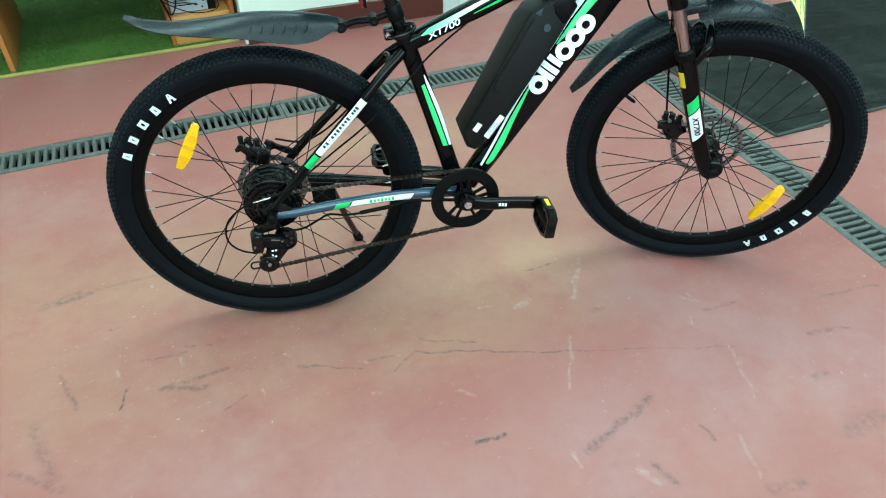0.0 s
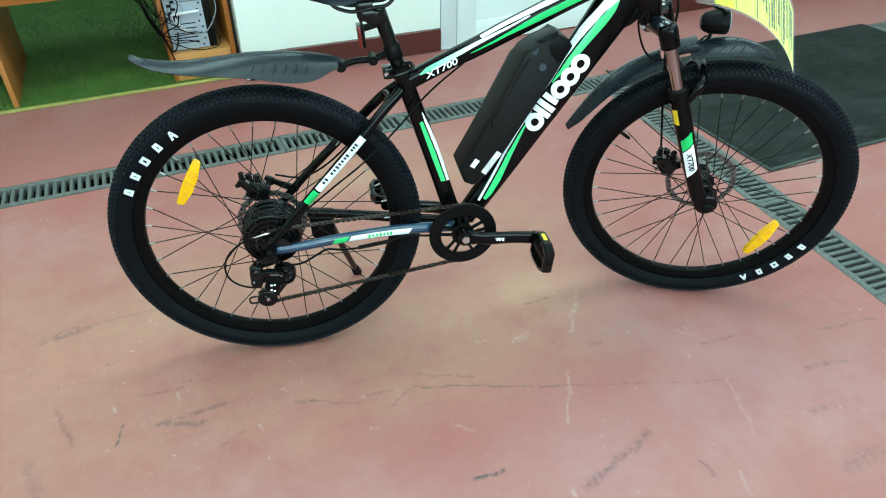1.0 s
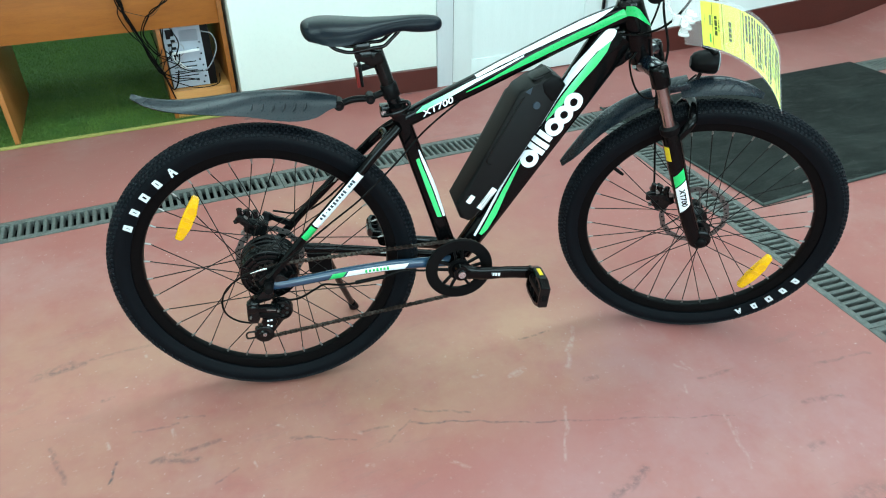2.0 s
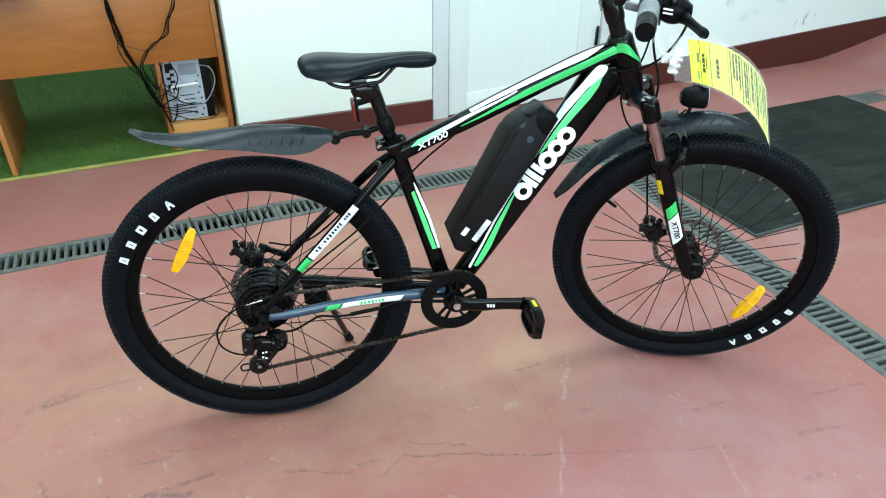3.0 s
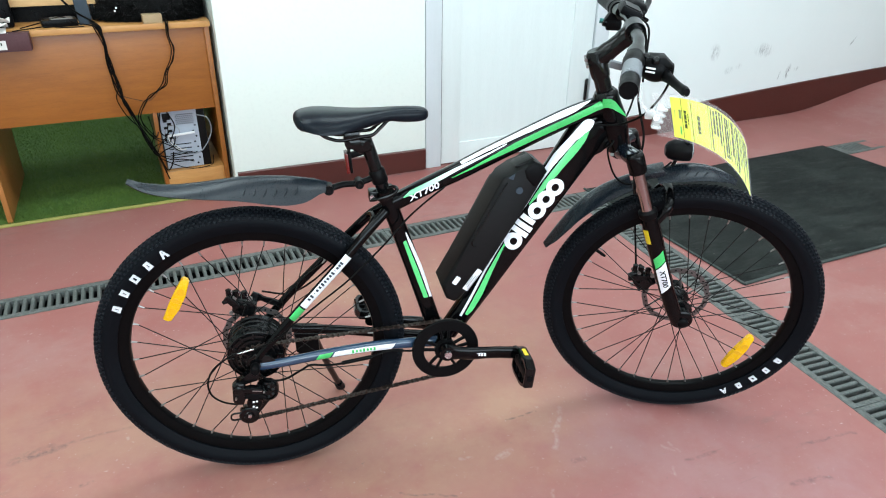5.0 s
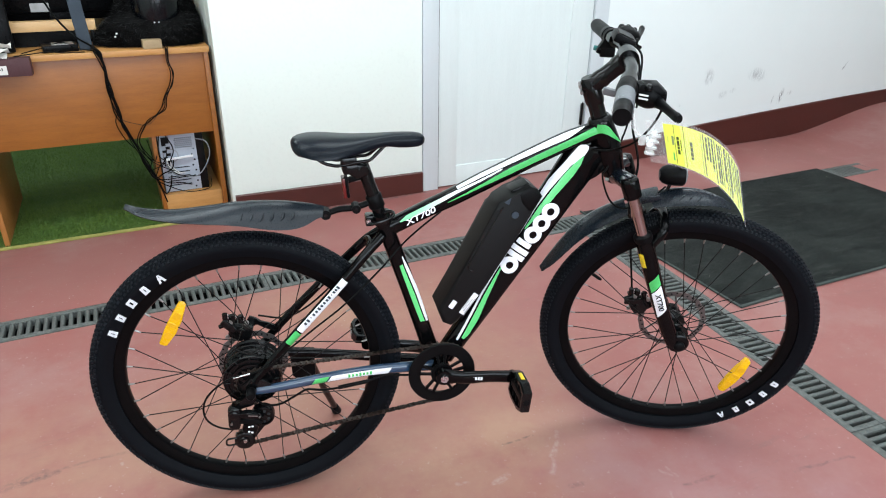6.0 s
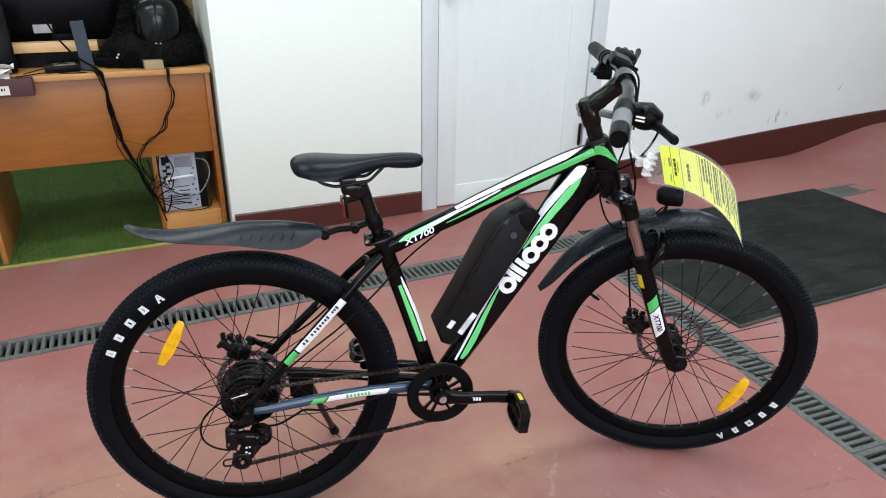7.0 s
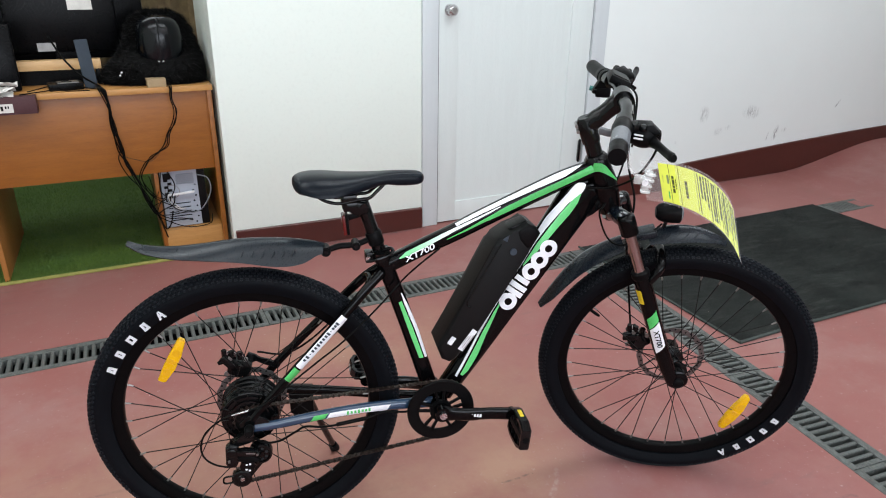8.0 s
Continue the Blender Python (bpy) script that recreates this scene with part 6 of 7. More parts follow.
for s in (-1, 1):
    n = 15
    ys = [s * (0.205 + 0.142 * k / (n - 1)) for k in range(n)]
    grip = part("grip", tube(B(), [bar_at(y) for y in ys], [0.0200, 0.0200, 0.0185] + [0.0160 + 0.001 * (k % 2) for k in range(8)] + [0.0165, 0.0170, 0.0170, 0.0160], 20), MATT_BLACK, bike, "black rubber grip", STEER)
    if s < 0:
        part("sleeve", tube(B(), [bar_at(s * (0.236 + 0.0105 * k)) for k in range(7)], [0.0176, 0.018, 0.0176, 0.018, 0.0176, 0.018, 0.0176], 20), GRIP_GREY, grip, "grey soft grip section")
    # brake lever with its perch
    bm = B()
    p = bar_at(s * 0.165)
    tube(bm, [bar_at(s * 0.150), bar_at(s * 0.182)], [0.0165, 0.0165], 16)
    box(bm, p + Vector((0.030, s * 0.012, -0.012 if s < 0 else -0.004)), (0.052, 0.036, 0.028), pose(0, 0, 0, 0, 8, 0), 0.013, 4)
    perch = part("brake_perch", bm, SATIN_BLACK, bike, "", STEER)
    base = Vector((p.x + 0.052, s * 0.190, p.z - (0.026 if s < 0 else 0.002)))
    lever = smooth_path([base, base + Vector((0.011, s * 0.038, -0.001)), base + Vector((0.020, s * 0.074, -0.001)), base + Vector((0.026, s * 0.104, 0.001))], 5)
    part("brake_lever", tube(B(), lever, [0.0115] * 3 + [0.0100, 0.0092, 0.0088, 0.0085, 0.0082, 0.0082, 0.0082, 0.0082, 0.0085, 0.0088] + [0.0092, 0.009, 0.0075], 12, 0.8), MATT_BLACK, perch)
    part("pivot_bolt", rod(B(), base + Vector((0, 0, 0.004)), base + Vector((0, 0, -0.014)), 0.005, 10), DULL_STEEL, perch)
    part("cable_adjuster", rod(B(), p + Vector((0.052, s * -0.012, -0.010)), p + Vector((0.057, s * -0.026, -0.010)), 0.0045, 10), SATIN_BLACK, perch)
    q = bar_at(s * 0.197)
    bm = B()
    tube(bm, [bar_at(s * 0.186), bar_at(s * 0.204)], [0.0185, 0.0185], 18)
    rings = []
    for k in range(9):                                             # a rounded, bulging shell
        t = k / 8
        w, h = 0.024 * math.sin(math.pi * (0.12 + 0.8 * t)) + 0.004, 0.017 * math.sin(math.pi * (0.15 + 0.75 * t)) + 0.004
        if s < 0:
            w, h = w * 1.02, h * 1.25
        c = q + Vector((0.012 + (0.064 if s < 0 else 0.050) * t, s * -0.016, (-0.014 if s < 0 else 0.012) - 0.006 * t))
        rings.append([c + Vector((0, w * math.cos(a), h * math.sin(a))) for a in (2 * math.pi * j / 16 for j in range(16))])
    loft(bm, rings)
    pod = part("shifter" if s < 0 else "control_pod", bm, MATT_BLACK, bike, "black thumb shifter" if s < 0 else "black switch pod", STEER)
    for dx, dy, dz, rad in ((0.022, 0.004, 0.012, 0.0085), (0.038, -0.006, 0.010, 0.0075), (0.052, 0.004, 0.007, 0.0065), (0.030, 0.012, 0.006, 0.0060)):
        top = q + Vector((dx, -s * dy, dz + (-0.006 if s < 0 else 0.012)))
        part("dome", lathe(B(), [(rad, -0.006), (rad, 0.0), (rad * 0.85, rad * 0.45), (rad * 0.45, rad * 0.75), (0.0006, rad * 0.85)], top, 16, False, "Z"), SATIN_BLACK, pod)
    part("thumb_lever", box(B(), q + Vector((-0.030 if s < 0 else -0.018, s * -0.010, -0.014 if s < 0 else -0.032)), (0.026, 0.014, 0.014), pose(0, 0, 0, 0, 12, 0), 0.004), GRIP_GREY if s < 0 else SATIN_BLACK, pod)
    if s < 0:
        part("cover_plate", prism(B(), [(q.x + 0.012, q.z - 0.004), (q.x + 0.026, q.z + 0.008), (q.x + 0.056, q.z + 0.008), (q.x + 0.072, q.z - 0.006), (q.x + 0.070, q.z - 0.014), (q.x + 0.024, q.z - 0.008)], q.y - 0.006, q.y + 0.030, 0.004, 2), MATT_BLACK, pod, "glossy faceted cover plate")
        # two short white bars on the shifter's near side
        for dz in (-0.0095, -0.0165):
            part("white_bar", box(B(), q + Vector((0.030, -0.0145, dz)), (0.018, 0.002, 0.0036), pose(0, 0, 0, 0, 8, 0), 0.0008, 1), WHITE_PLASTIC, pod, "short white bar")
    if s > 0:
        part("switch_arm", box(B(), q + Vector((-0.004, -0.002, -0.018)), (0.034, 0.028, 0.046), pose(0, 0, 0, 0, 30, 0), 0.006), MATT_BLACK, pod)
        part("button", rod(B(), q + Vector((-0.024, 0.004, -0.030)), q + Vector((-0.036, 0.004, -0.028)), 0.006, 12), TEAL, pod, "small teal button")
        part("switch_body", box(B(), q + Vector((-0.004, -0.006, -0.034)), (0.036, 0.024, 0.024), None, 0.005), MATT_BLACK, pod)
bm = B()
box(bm, bar_at(0.115, 0.012, 0.006), (0.05, 0.062, 0.02), pose(0, 0, 0, 0, 22, 0), 0.006)
disp = part("display", bm, MATT_BLACK, bike, "small black handlebar display", STEER)
part("screen", box(B(), bar_at(0.115, 0.0225, 0.009), (0.036, 0.05, 0.002), pose(0, 0, 0, 0, 22, 0)), PC_BLACK, disp, smooth=False)


# --- cables
def hose(name, pts, r=0.0024, m=None, label="thin black cable housing", mtl=None):
    return part(name, tube(B(), smooth_path(pts, 8), r, 8), mtl or CABLE_BLACK, bike, label, m)


hose("cable_housing", [bar_at(-0.17, -0.012, 0.04), (0.905, -0.155, 0.985), (0.885, -0.10, 0.90), (0.845, -0.045, 0.848), (0.79, -0.036, 0.838), (0.73, -0.031, 0.828), (0.70, -0.026, 0.822)], 0.0024, STEER)
hose("cable_housing", [bar_at(0.17, -0.01, 0.04), (0.892, 0.12, 0.985), (0.885, 0.06, 0.88), (0.905, 0.01, 0.80), (0.90, -0.01, 0.74), (0.91, 0.05, 0.66), (0.935, 0.075, 0.53), (0.958, 0.075, 0.40)], 0.0027, STEER)
hose("cable_housing", [bar_at(0.115, 0.0, 0.02), (0.885, 0.09, 0.97), (0.87, 0.03, 0.87), (0.835, -0.028, 0.80), (0.825, -0.034, 0.775), (0.85, -0.03, 0.715), (0.885, -0.036, 0.70), (0.94, -0.02, 0.722), (0.975, 0.0, 0.745)], 0.0022, STEER)
hose("cable_housing", [bar_at(0.16, -0.006, 0.04), (0.888, 0.09, 1.02), (0.885, 0.04, 0.98), (0.88, -0.005, 0.93)], 0.0024, STEER)
hose("cable_housing", [(0.44, -0.026, 0.716), (0.39, -0.030, 0.680), (0.35, -0.032, 0.645), (0.30, -0.05, 0.60), (0.22, -0.066, 0.532), (0.15, -0.078, 0.485), (0.089, -0.088, 0.443), (0.0755, -0.089, 0.430), (0.040, -0.090, 0.407), (0.003, -0.090, 0.394), (-0.043, -0.090, 0.385), (-0.086, -0.092, 0.356), (-0.103, -0.093, 0.322), (-0.100, -0.094, 0.290), (-0.079, -0.095, 0.268), (-0.050, -0.096, 0.257)], 0.0022)
part("ferrule", rod(B(), (0.003, -0.0905, 0.3942), (-0.033, -0.0905, 0.3872), 0.0022, 10), STEEL, bike, "bright cable end")
hose("cable_housing", [(0.30, 0.05, 0.61), (0.22, 0.058, 0.54), (0.14, 0.064, 0.468), (0.08, 0.066, 0.44), (0.02, 0.066, 0.452)], 0.0024)
hose("motor_cable", [(0.002, -0.080, 0.330), (0.012, -0.080, 0.313), (0.031, -0.078, 0.298), (0.062, -0.077, 0.298), (0.098, -0.076, 0.316), (0.121, -0.075, 0.326), (0.160, -0.073, 0.3185), (0.2135, -0.070, 0.319), (0.258, -0.068, 0.3245), (0.303, -0.060, 0.3306), (0.358, -0.050, 0.317), (0.39, -0.034, 0.318)], 0.0026)
part("plug", rod(B(), (0.190, -0.0714, 0.3188), (0.258, -0.068, 0.3245), 0.0048, 12), CABLE_BLACK, bike, "thicker cable plug")


# --- wheels
def tyre_mesh():
    prof = []
    for k in range(28):
        a = 2 * math.pi * k / 28
        r = 0.3195 + 0.0250 * math.cos(a)
        w = 0.0265 * math.sin(a)
        if math.cos(a) < -0.55:
            r = 0.3195 + 0.0250 * -0.95
            w *= 0.85
        prof.append((r, w))
    return lathe(B(), prof, (0, 0, 0), 120)


def knobs_mesh():
    """Rows of small tread blocks, each a tapered box."""
    vs, fs = [], []
    n = 176
    for row, (wa, la, lb, h, off) in enumerate((a, l, c, 0.0026, o) for a, l, c, o in ((0.0, 0.0046, 0.0026, 0.0), (0.27, 0.0036, 0.0027, 0.5), (-0.27, 0.0036, 0.0027, 0.5), (0.55, 0.0042, 0.0027, 0.0), (-0.55, 0.0042, 0.0027, 0.0), (0.84, 0.0034, 0.0028, 0.5), (-0.84, 0.0034, 0.0028, 0.5), (1.12, 0.0036, 0.0030, 0.0), (-1.12, 0.0036, 0.0030, 0.0))):
        for k in range(n):
            a = 2 * math.pi * (k + off) / n
            rad, tan = Vector((math.cos(a), 0, math.sin(a))), Vector((-math.sin(a), 0, math.cos(a)))
            out = rad * math.cos(wa) + Vector((0, 1, 0)) * math.sin(wa)
            acr = Vector((0, 1, 0)) * math.cos(wa) - rad * math.sin(wa)
            base = rad * (0.3195 + 0.0248 * math.cos(wa)) + Vector((0, 0.0263 * math.sin(wa), 0))
            i = len(vs)
            for hh, sc in ((-0.0008, 1.0), (h, 0.72)):
                for sx, sy in ((-1, -1), (1, -1), (1, 1), (-1, 1)):
                    vs.append(tuple(base + out * hh + tan * (sx * la * sc) + acr * (sy * lb * sc)))
            fs += [(i + 4, i + 5, i + 6, i + 7)] + [(i + j, i + (j + 1) % 4, i + 4 + (j + 1) % 4, i + 4 + j) for j in range(4)]
    me = bpy.data.meshes.new("tread_block")
    me.from_pydata(vs, [], fs)
    me.materials.append(KNOB_RUBBER)
    return me


TYRE, KNOBS = finish("tyre", tyre_mesh(), TYRE_RUBBER), knobs_mesh()
RIM = finish("rim", lathe(B(), [(0.2715, -0.006), (0.2735, -0.010), (0.286, -0.0135), (0.298, -0.0135), (0.300, -0.0115), (0.292, -0.0105), (0.288, 0.0), (0.292, 0.0105), (0.300, 0.0115), (0.298, 0.0135), (0.286, 0.0135), (0.2735, 0.010), (0.2715, 0.006)], (0, 0, 0), 120), RIM_BLACK)
NIPPLE = finish("nipple", tube(B(), [(0.2735, 0, 0), (0.264, 0, 0), (0.258, 0, 0)], [0.0024, 0.0022, 0.0016], 8), DULL_STEEL)


def spoke_mesh(flange, width, twist):
    a = Vector((flange * math.cos(twist), width, flange * math.sin(twist)))
    return finish("spoke", tube(B(), [a, Vector((0.260, 0, 0))], 0.00115, 6), SPOKE_STEEL)


def wheel(name, m, flange, width, cross, label, first, lead=1):
    ob = part(name, RIM, RIM_BLACK, bike, label, m)
    part("tyre", TYRE, TYRE_RUBBER, ob)
    tagged(part("tread_block", KNOBS, KNOB_RUBBER, ob, "rows of small rubber tread blocks"), "", "", "", "stuff")
    kinds = [spoke_mesh(flange, s * width, t * lead * cross) for s in (-1, 1) for t in (-1, 1)]
    for k in range(36):
        turn_m = pose(0, 0, 0, 0, -(first + 10 * k), 0)
        part("spoke", kinds[(k % 2) * 2 + (k // 2) % 2], SPOKE_STEEL, ob, "", turn_m)
        part("nipple", NIPPLE, DULL_STEEL, ob, "", turn_m)
    return ob


def sidewall_marks(ob, a0, a1, flip):
    """Five white block marks on the sidewall."""
    for k in range(5):
        a = radians(a0 + (a1 - a0) * k / 4)
        rad, tan = Vector((math.cos(a), 0, math.sin(a))), Vector((math.sin(a), 0, -math.cos(a)))
        c = rad * 0.3085 + Vector((0, -0.0262, 0))
        mm = Matrix(((tan.x, 0, rad.x, c.x), (tan.y, 1, rad.y, c.y), (tan.z, 0, rad.z, c.z), (0, 0, 0, 1)))
        bm = B()
        w0, w1 = ((0.0070, 0.0058), (0.0062, 0.0070), (0.0078, 0.0078), (0.0072, 0.0060), (0.0085, 0.0025))[k]
        st = 0.0052
        for e in (-1, 1):
            prism(bm, [(e * w0, -0.0092), (e * (w0 - st), -0.0092), (e * max(w1 - st, 0.0), 0.0092), (e * w1, 0.0092)], -0.0011, 0.0011)
        for z0 in ((-0.0092, 0.0040) if k < 4 else (-0.003,)):
            f0 = w0 + (w1 - w0) * (z0 + 0.0088) / 0.0176 - 0.001
            prism(bm, [(-f0, z0), (f0, z0), (f0, z0 + st), (-f0, z0 + st)], -0.0010, 0.0010)
        part("sidewall_mark", bm, TYRE_PRINT, ob, "white printed block on the tyre wall", mm, smooth=False)


def wheel_reflector(ob, a, r, span, tilt):
    p = Vector((math.cos(radians(a)), 0, math.sin(radians(a)))) * r
    bm = prism(B(), [(-span, -0.006), (-span * 0.94, -0.0115), (-0.3 * span, -0.017), (0.3 * span, -0.017), (span * 0.94, -0.0105), (span, -0.006), (span, 0.004), (0.94 * span, 0.0065), (0.3 * span, 0.0085), (-0.3 * span, 0.0085), (-0.94 * span, 0.0065), (-span, 0.004)], -0.009, 0.007, 0.0025, 2)
    ref = part("reflector", bm, AMBER, ob, "amber plastic wheel reflector", Matrix.Translation(p) @ pose(0, 0, 0, 0, -tilt, 0))
    for x in (-0.5 * span, 0.42 * span):
        part("prism_disc", rod(B(), (x, -0.0102, -0.004), (x, -0.0080, -0.004), 0.0085, 18), AMBER_DEEP, ref, "round moulded disc")
    part("joint", box(B(), (0.0, -0.0096, -0.004), (0.010, 0.003, 0.022), None, 0.001, 1), AMBER_DEEP, ref, "raised clip joint")
    return ref


rear = wheel("rear_wheel", pose(0, 0, RW), 0.0650, 0.031, 0.78, "rear wheel with hub motor, black rim and knobbly tyre", 0.4, -1)
sidewall_marks(rear, 152, 121, 1)
wheel_reflector(rear, 137.6, 0.2134, 0.056, 60.3)
part("hub_motor", lathe(B(), [(0.010, -0.052), (0.030, -0.050), (0.045, -0.048), (0.046, -0.043), (0.051, -0.043), (0.052, -0.046), (0.0555, -0.0455), (0.0565, -0.040), (0.0605, -0.040), (0.0615, -0.0425), (0.0635, -0.041), (0.0645, -0.034), (0.0660, -0.031), (0.0670, -0.026), (0.0620, -0.022), (0.0620, -0.014), (0.0645, -0.012), (0.0645, -0.007), (0.0620, -0.005), (0.0620, 0.005), (0.0645, 0.007), (0.0645, 0.012), (0.0620, 0.014), (0.0620, 0.022), (0.0670, 0.026), (0.0660, 0.030), (0.058, 0.036), (0.030, 0.046), (0.010, 0.050)], (0, 0, 0), 64, False), SATIN_BLACK, rear, "black hub motor shell")
bm = B()
for k in range(12):
    a = 2 * math.pi * k / 12
    box(bm, (0.053 * math.cos(a), -0.0445, 0.053 * math.sin(a)), (0.016, 0.004, 0.004), Matrix.Rotation(-a, 4, "Y"), 0.001, 1)
part("motor_rib", bm, SATIN_BLACK, rear)


def cog_mesh(bm, r, y, teeth, thick=0.0022, depth=0.0032):
    outline = []
    for k in range(teeth * 4):
        a = 2 * math.pi * k / (teeth * 4)
        rr = r + (depth if k % 4 in (1, 2) else 0)
        outline.append((rr * math.cos(a), rr * math.sin(a)))
    return prism(bm, outline, y - thick / 2, y + thick / 2)


for k, r in enumerate((0.0415, 0.038, 0.0345, 0.031, 0.028, 0.025, 0.022)):
    part("sprocket", cog_mesh(B(), r, -0.046 - 0.0034 * k, max(12, int(r * 500)), 0.0018), DULL_STEEL if k == 0 else SATIN_BLACK, rear)
part("axle", rod(B(), (0, -0.098, 0), (0, 0.09, 0), 0.006, 14), DULL_STEEL, rear)
part("axle_nut", rod(B(), (0, -0.082, 0), (0, -0.074, 0), 0.0125, 6), SATIN_BLACK, rear)
part("axle_cap", tube(B(), [(0, -0.080, 0), (0, -0.084, 0), (0, -0.104, 0), (0, -0.108, 0)], [0.0085, 0.0105, 0.0105, 0.0075], 20), MATT_BLACK, rear, "black rubber axle cap")


def rotor(parent, r, y):
    bm = B()
    n = 96
    a_in, a_out = [], []
    for k in range(n):
        a = 2 * math.pi * k / n
        w = 0.0012 * math.sin(a * 16)
        a_in.append(((r - 0.0135 + w) * math.cos(a), (r - 0.0135 + w) * math.sin(a)))
        a_out.append(((r + w) * math.cos(a), (r + w) * math.sin(a)))
    rings = [[(i[0], y - 0.001, i[1]), (o[0], y - 0.001, o[1]), (o[0], y + 0.001, o[1]), (i[0], y + 0.001, i[1])] for i, o in zip(a_in + a_in[:1], a_out + a_out[:1])]
    loft(bm, rings, False)
    for k in range(6):
        a = 2 * math.pi * k / 6
        part("rotor_arm", rod(B(), (0.022 * math.cos(a), y, 0.022 * math.sin(a)), ((r - 0.014) * math.cos(a + 0.55), y, (r - 0.012) * math.sin(a + 0.55)), 0.0024, 6), ROTOR_STEEL, parent)
    part("rotor_centre", lathe(B(), [(0.018, y - 0.001), (0.028, y - 0.001), (0.028, y + 0.001), (0.018, y + 0.001)], (0, 0, 0), 40), DULL_STEEL, parent)
    part("brake_rotor", bm, ROTOR_STEEL, parent, "steel brake disc with drilled holes", smooth=False)
    # dark discs laid on the rotor for the shade in its holes
    bm = B()
    for k in range(36):
        a = 2 * math.pi * k / 36
        rr = r - 0.0045 - 0.005 * (k % 3) * 0.5
        rod(bm, (rr * math.cos(a), y - 0.0013, rr * math.sin(a)), (rr * math.cos(a), y + 0.0013, rr * math.sin(a)), 0.0026, 8)
    part("hole_shade_disc", bm, RECESS_DARK, parent, "dark discs painted as shaded drilled holes")


rotor(rear, 0.080, 0.044)
front = wheel("front_wheel", STEER @ Matrix.Translation((WB, 0, RW)), 0.028, 0.026, 1.15, "front wheel with black rim and knobbly tyre", 4.8)
sidewall_marks(front, -26, -57, 1)
wheel_reflector(front, -36.9, 0.2225, 0.060, 65.7)
part("hub_shell", lathe(B(), [(0.012, -0.050), (0.016, -0.040), (0.017, -0.034), (0.030, -0.030), (0.031, -0.026), (0.018, -0.020), (0.017, 0.020), (0.031, 0.026), (0.030, 0.030), (0.024, 0.036), (0.024, 0.046), (0.012, 0.050)], (0, 0, 0), 40, False), SATIN_BLACK, front)
rotor(front, 0.086, 0.042)
part("axle", rod(B(), (0, -0.082, 0), (0, 0.082, 0), 0.005, 12), DULL_STEEL, front)
bm = B()
a = radians(147)
tube(bm, [(0.271 * math.cos(a), 0, 0.271 * math.sin(a)), (0.25 * math.cos(a), -0.002, 0.25 * math.sin(a)), (0.243 * math.cos(a), -0.002, 0.243 * math.sin(a))], [0.0042, 0.0042, 0.003], 10)
part("valve", bm, CABLE_BLACK, front, "black capped tyre valve")


# brake calipers
def caliper(c, m, tilt):
    bm = B()
    r = pose(0, 0, 0, 0, tilt, 0)
    box(bm, c, (0.052, 0.034, 0.038), r, 0.007, 2)
    rod(bm, Vector(c) + Vector((0, -0.026, 0)), Vector(c) + Vector((0, 0.026, 0)), 0.015, 18)
    box(bm, Vector(c) + Vector((-0.02, 0.004, 0.028)), (0.03, 0.014, 0.016), r, 0.004)
    ob = part("brake_caliper", bm, SATIN_BLACK, bike, "black mechanical disc brake caliper", m)
    part("lever_arm", box(B(), Vector(c) + Vector((-0.02, -0.022, 0.018)), (0.05, 0.008, 0.016), pose(0, 0, 0, 0, tilt + 30, 0), 0.003), SATIN_BLACK, ob)
    for dx, dz in ((-0.018, 0.03), (0.016, 0.024), (-0.03, -0.008)):
        part("bolt", rod(B(), Vector(c) + Vector((dx, -0.02, dz)), Vector(c) + Vector((dx, -0.012, dz)), 0.005, 8), DULL_STEEL, ob)
    for k in range(3):
        a = Vector(c) + Vector((-0.030 + 0.017 * k, -0.014, 0.034 - 0.004 * k))
        part("adjuster", rod(B(), a, a + Vector((0, 0, 0.018)), 0.0062, 12), SATIN_BLACK, ob)
        part("adjuster_ring", rod(B(), a + Vector((0.0062, 0, 0.004)), a + Vector((0.0062, 0, 0.015)), 0.0022, 8), STEEL, ob, "bright ring")
    part("cable_stop", tube(B(), [Vector(c) + Vector((-0.045, -0.016, 0.020)), Vector(c) + Vector((-0.036, -0.016, 0.024)), Vector(c) + Vector((-0.020, -0.014, 0.028))], [0.0045, 0.006, 0.005], 10), SATIN_BLACK, ob)
    return ob


caliper((0.977, 0.045, 0.385), STEER, -35)
caliper((-0.02, 0.046, 0.430), None, 20)
part("caliper_mount", prism(B(), [(-0.006, 0.446), (0.001, 0.456), (0.0136, 0.450), (0.0235, 0.4385), (0.0405, 0.4345), (0.056, 0.424), (0.076, 0.424), (0.066, 0.408), (0.052, 0.4125), (0.039, 0.4175), (0.026, 0.4262), (0.0165, 0.4345), (0.006, 0.4285)], 0.056, 0.064, 0.0015, 1), SATIN_BLACK, bike)

# --- cranks, chain, derailleur
def ring_gear():
    rows = []
    for k in range(42 * 4 + 1):
        a = 2 * math.pi * k / (42 * 4)
        r = 0.0735 + (0.0035 if k % 4 in (1, 2) else 0)
        c, s = math.cos(a), math.sin(a)
        rows.append([(0.062 * c, -0.0015, 0.062 * s), (r * c, -0.0015, r * s), (r * c, 0.0015, r * s), (0.062 * c, 0.0015, 0.062 * s)])
    return loft(B(), rows, False)


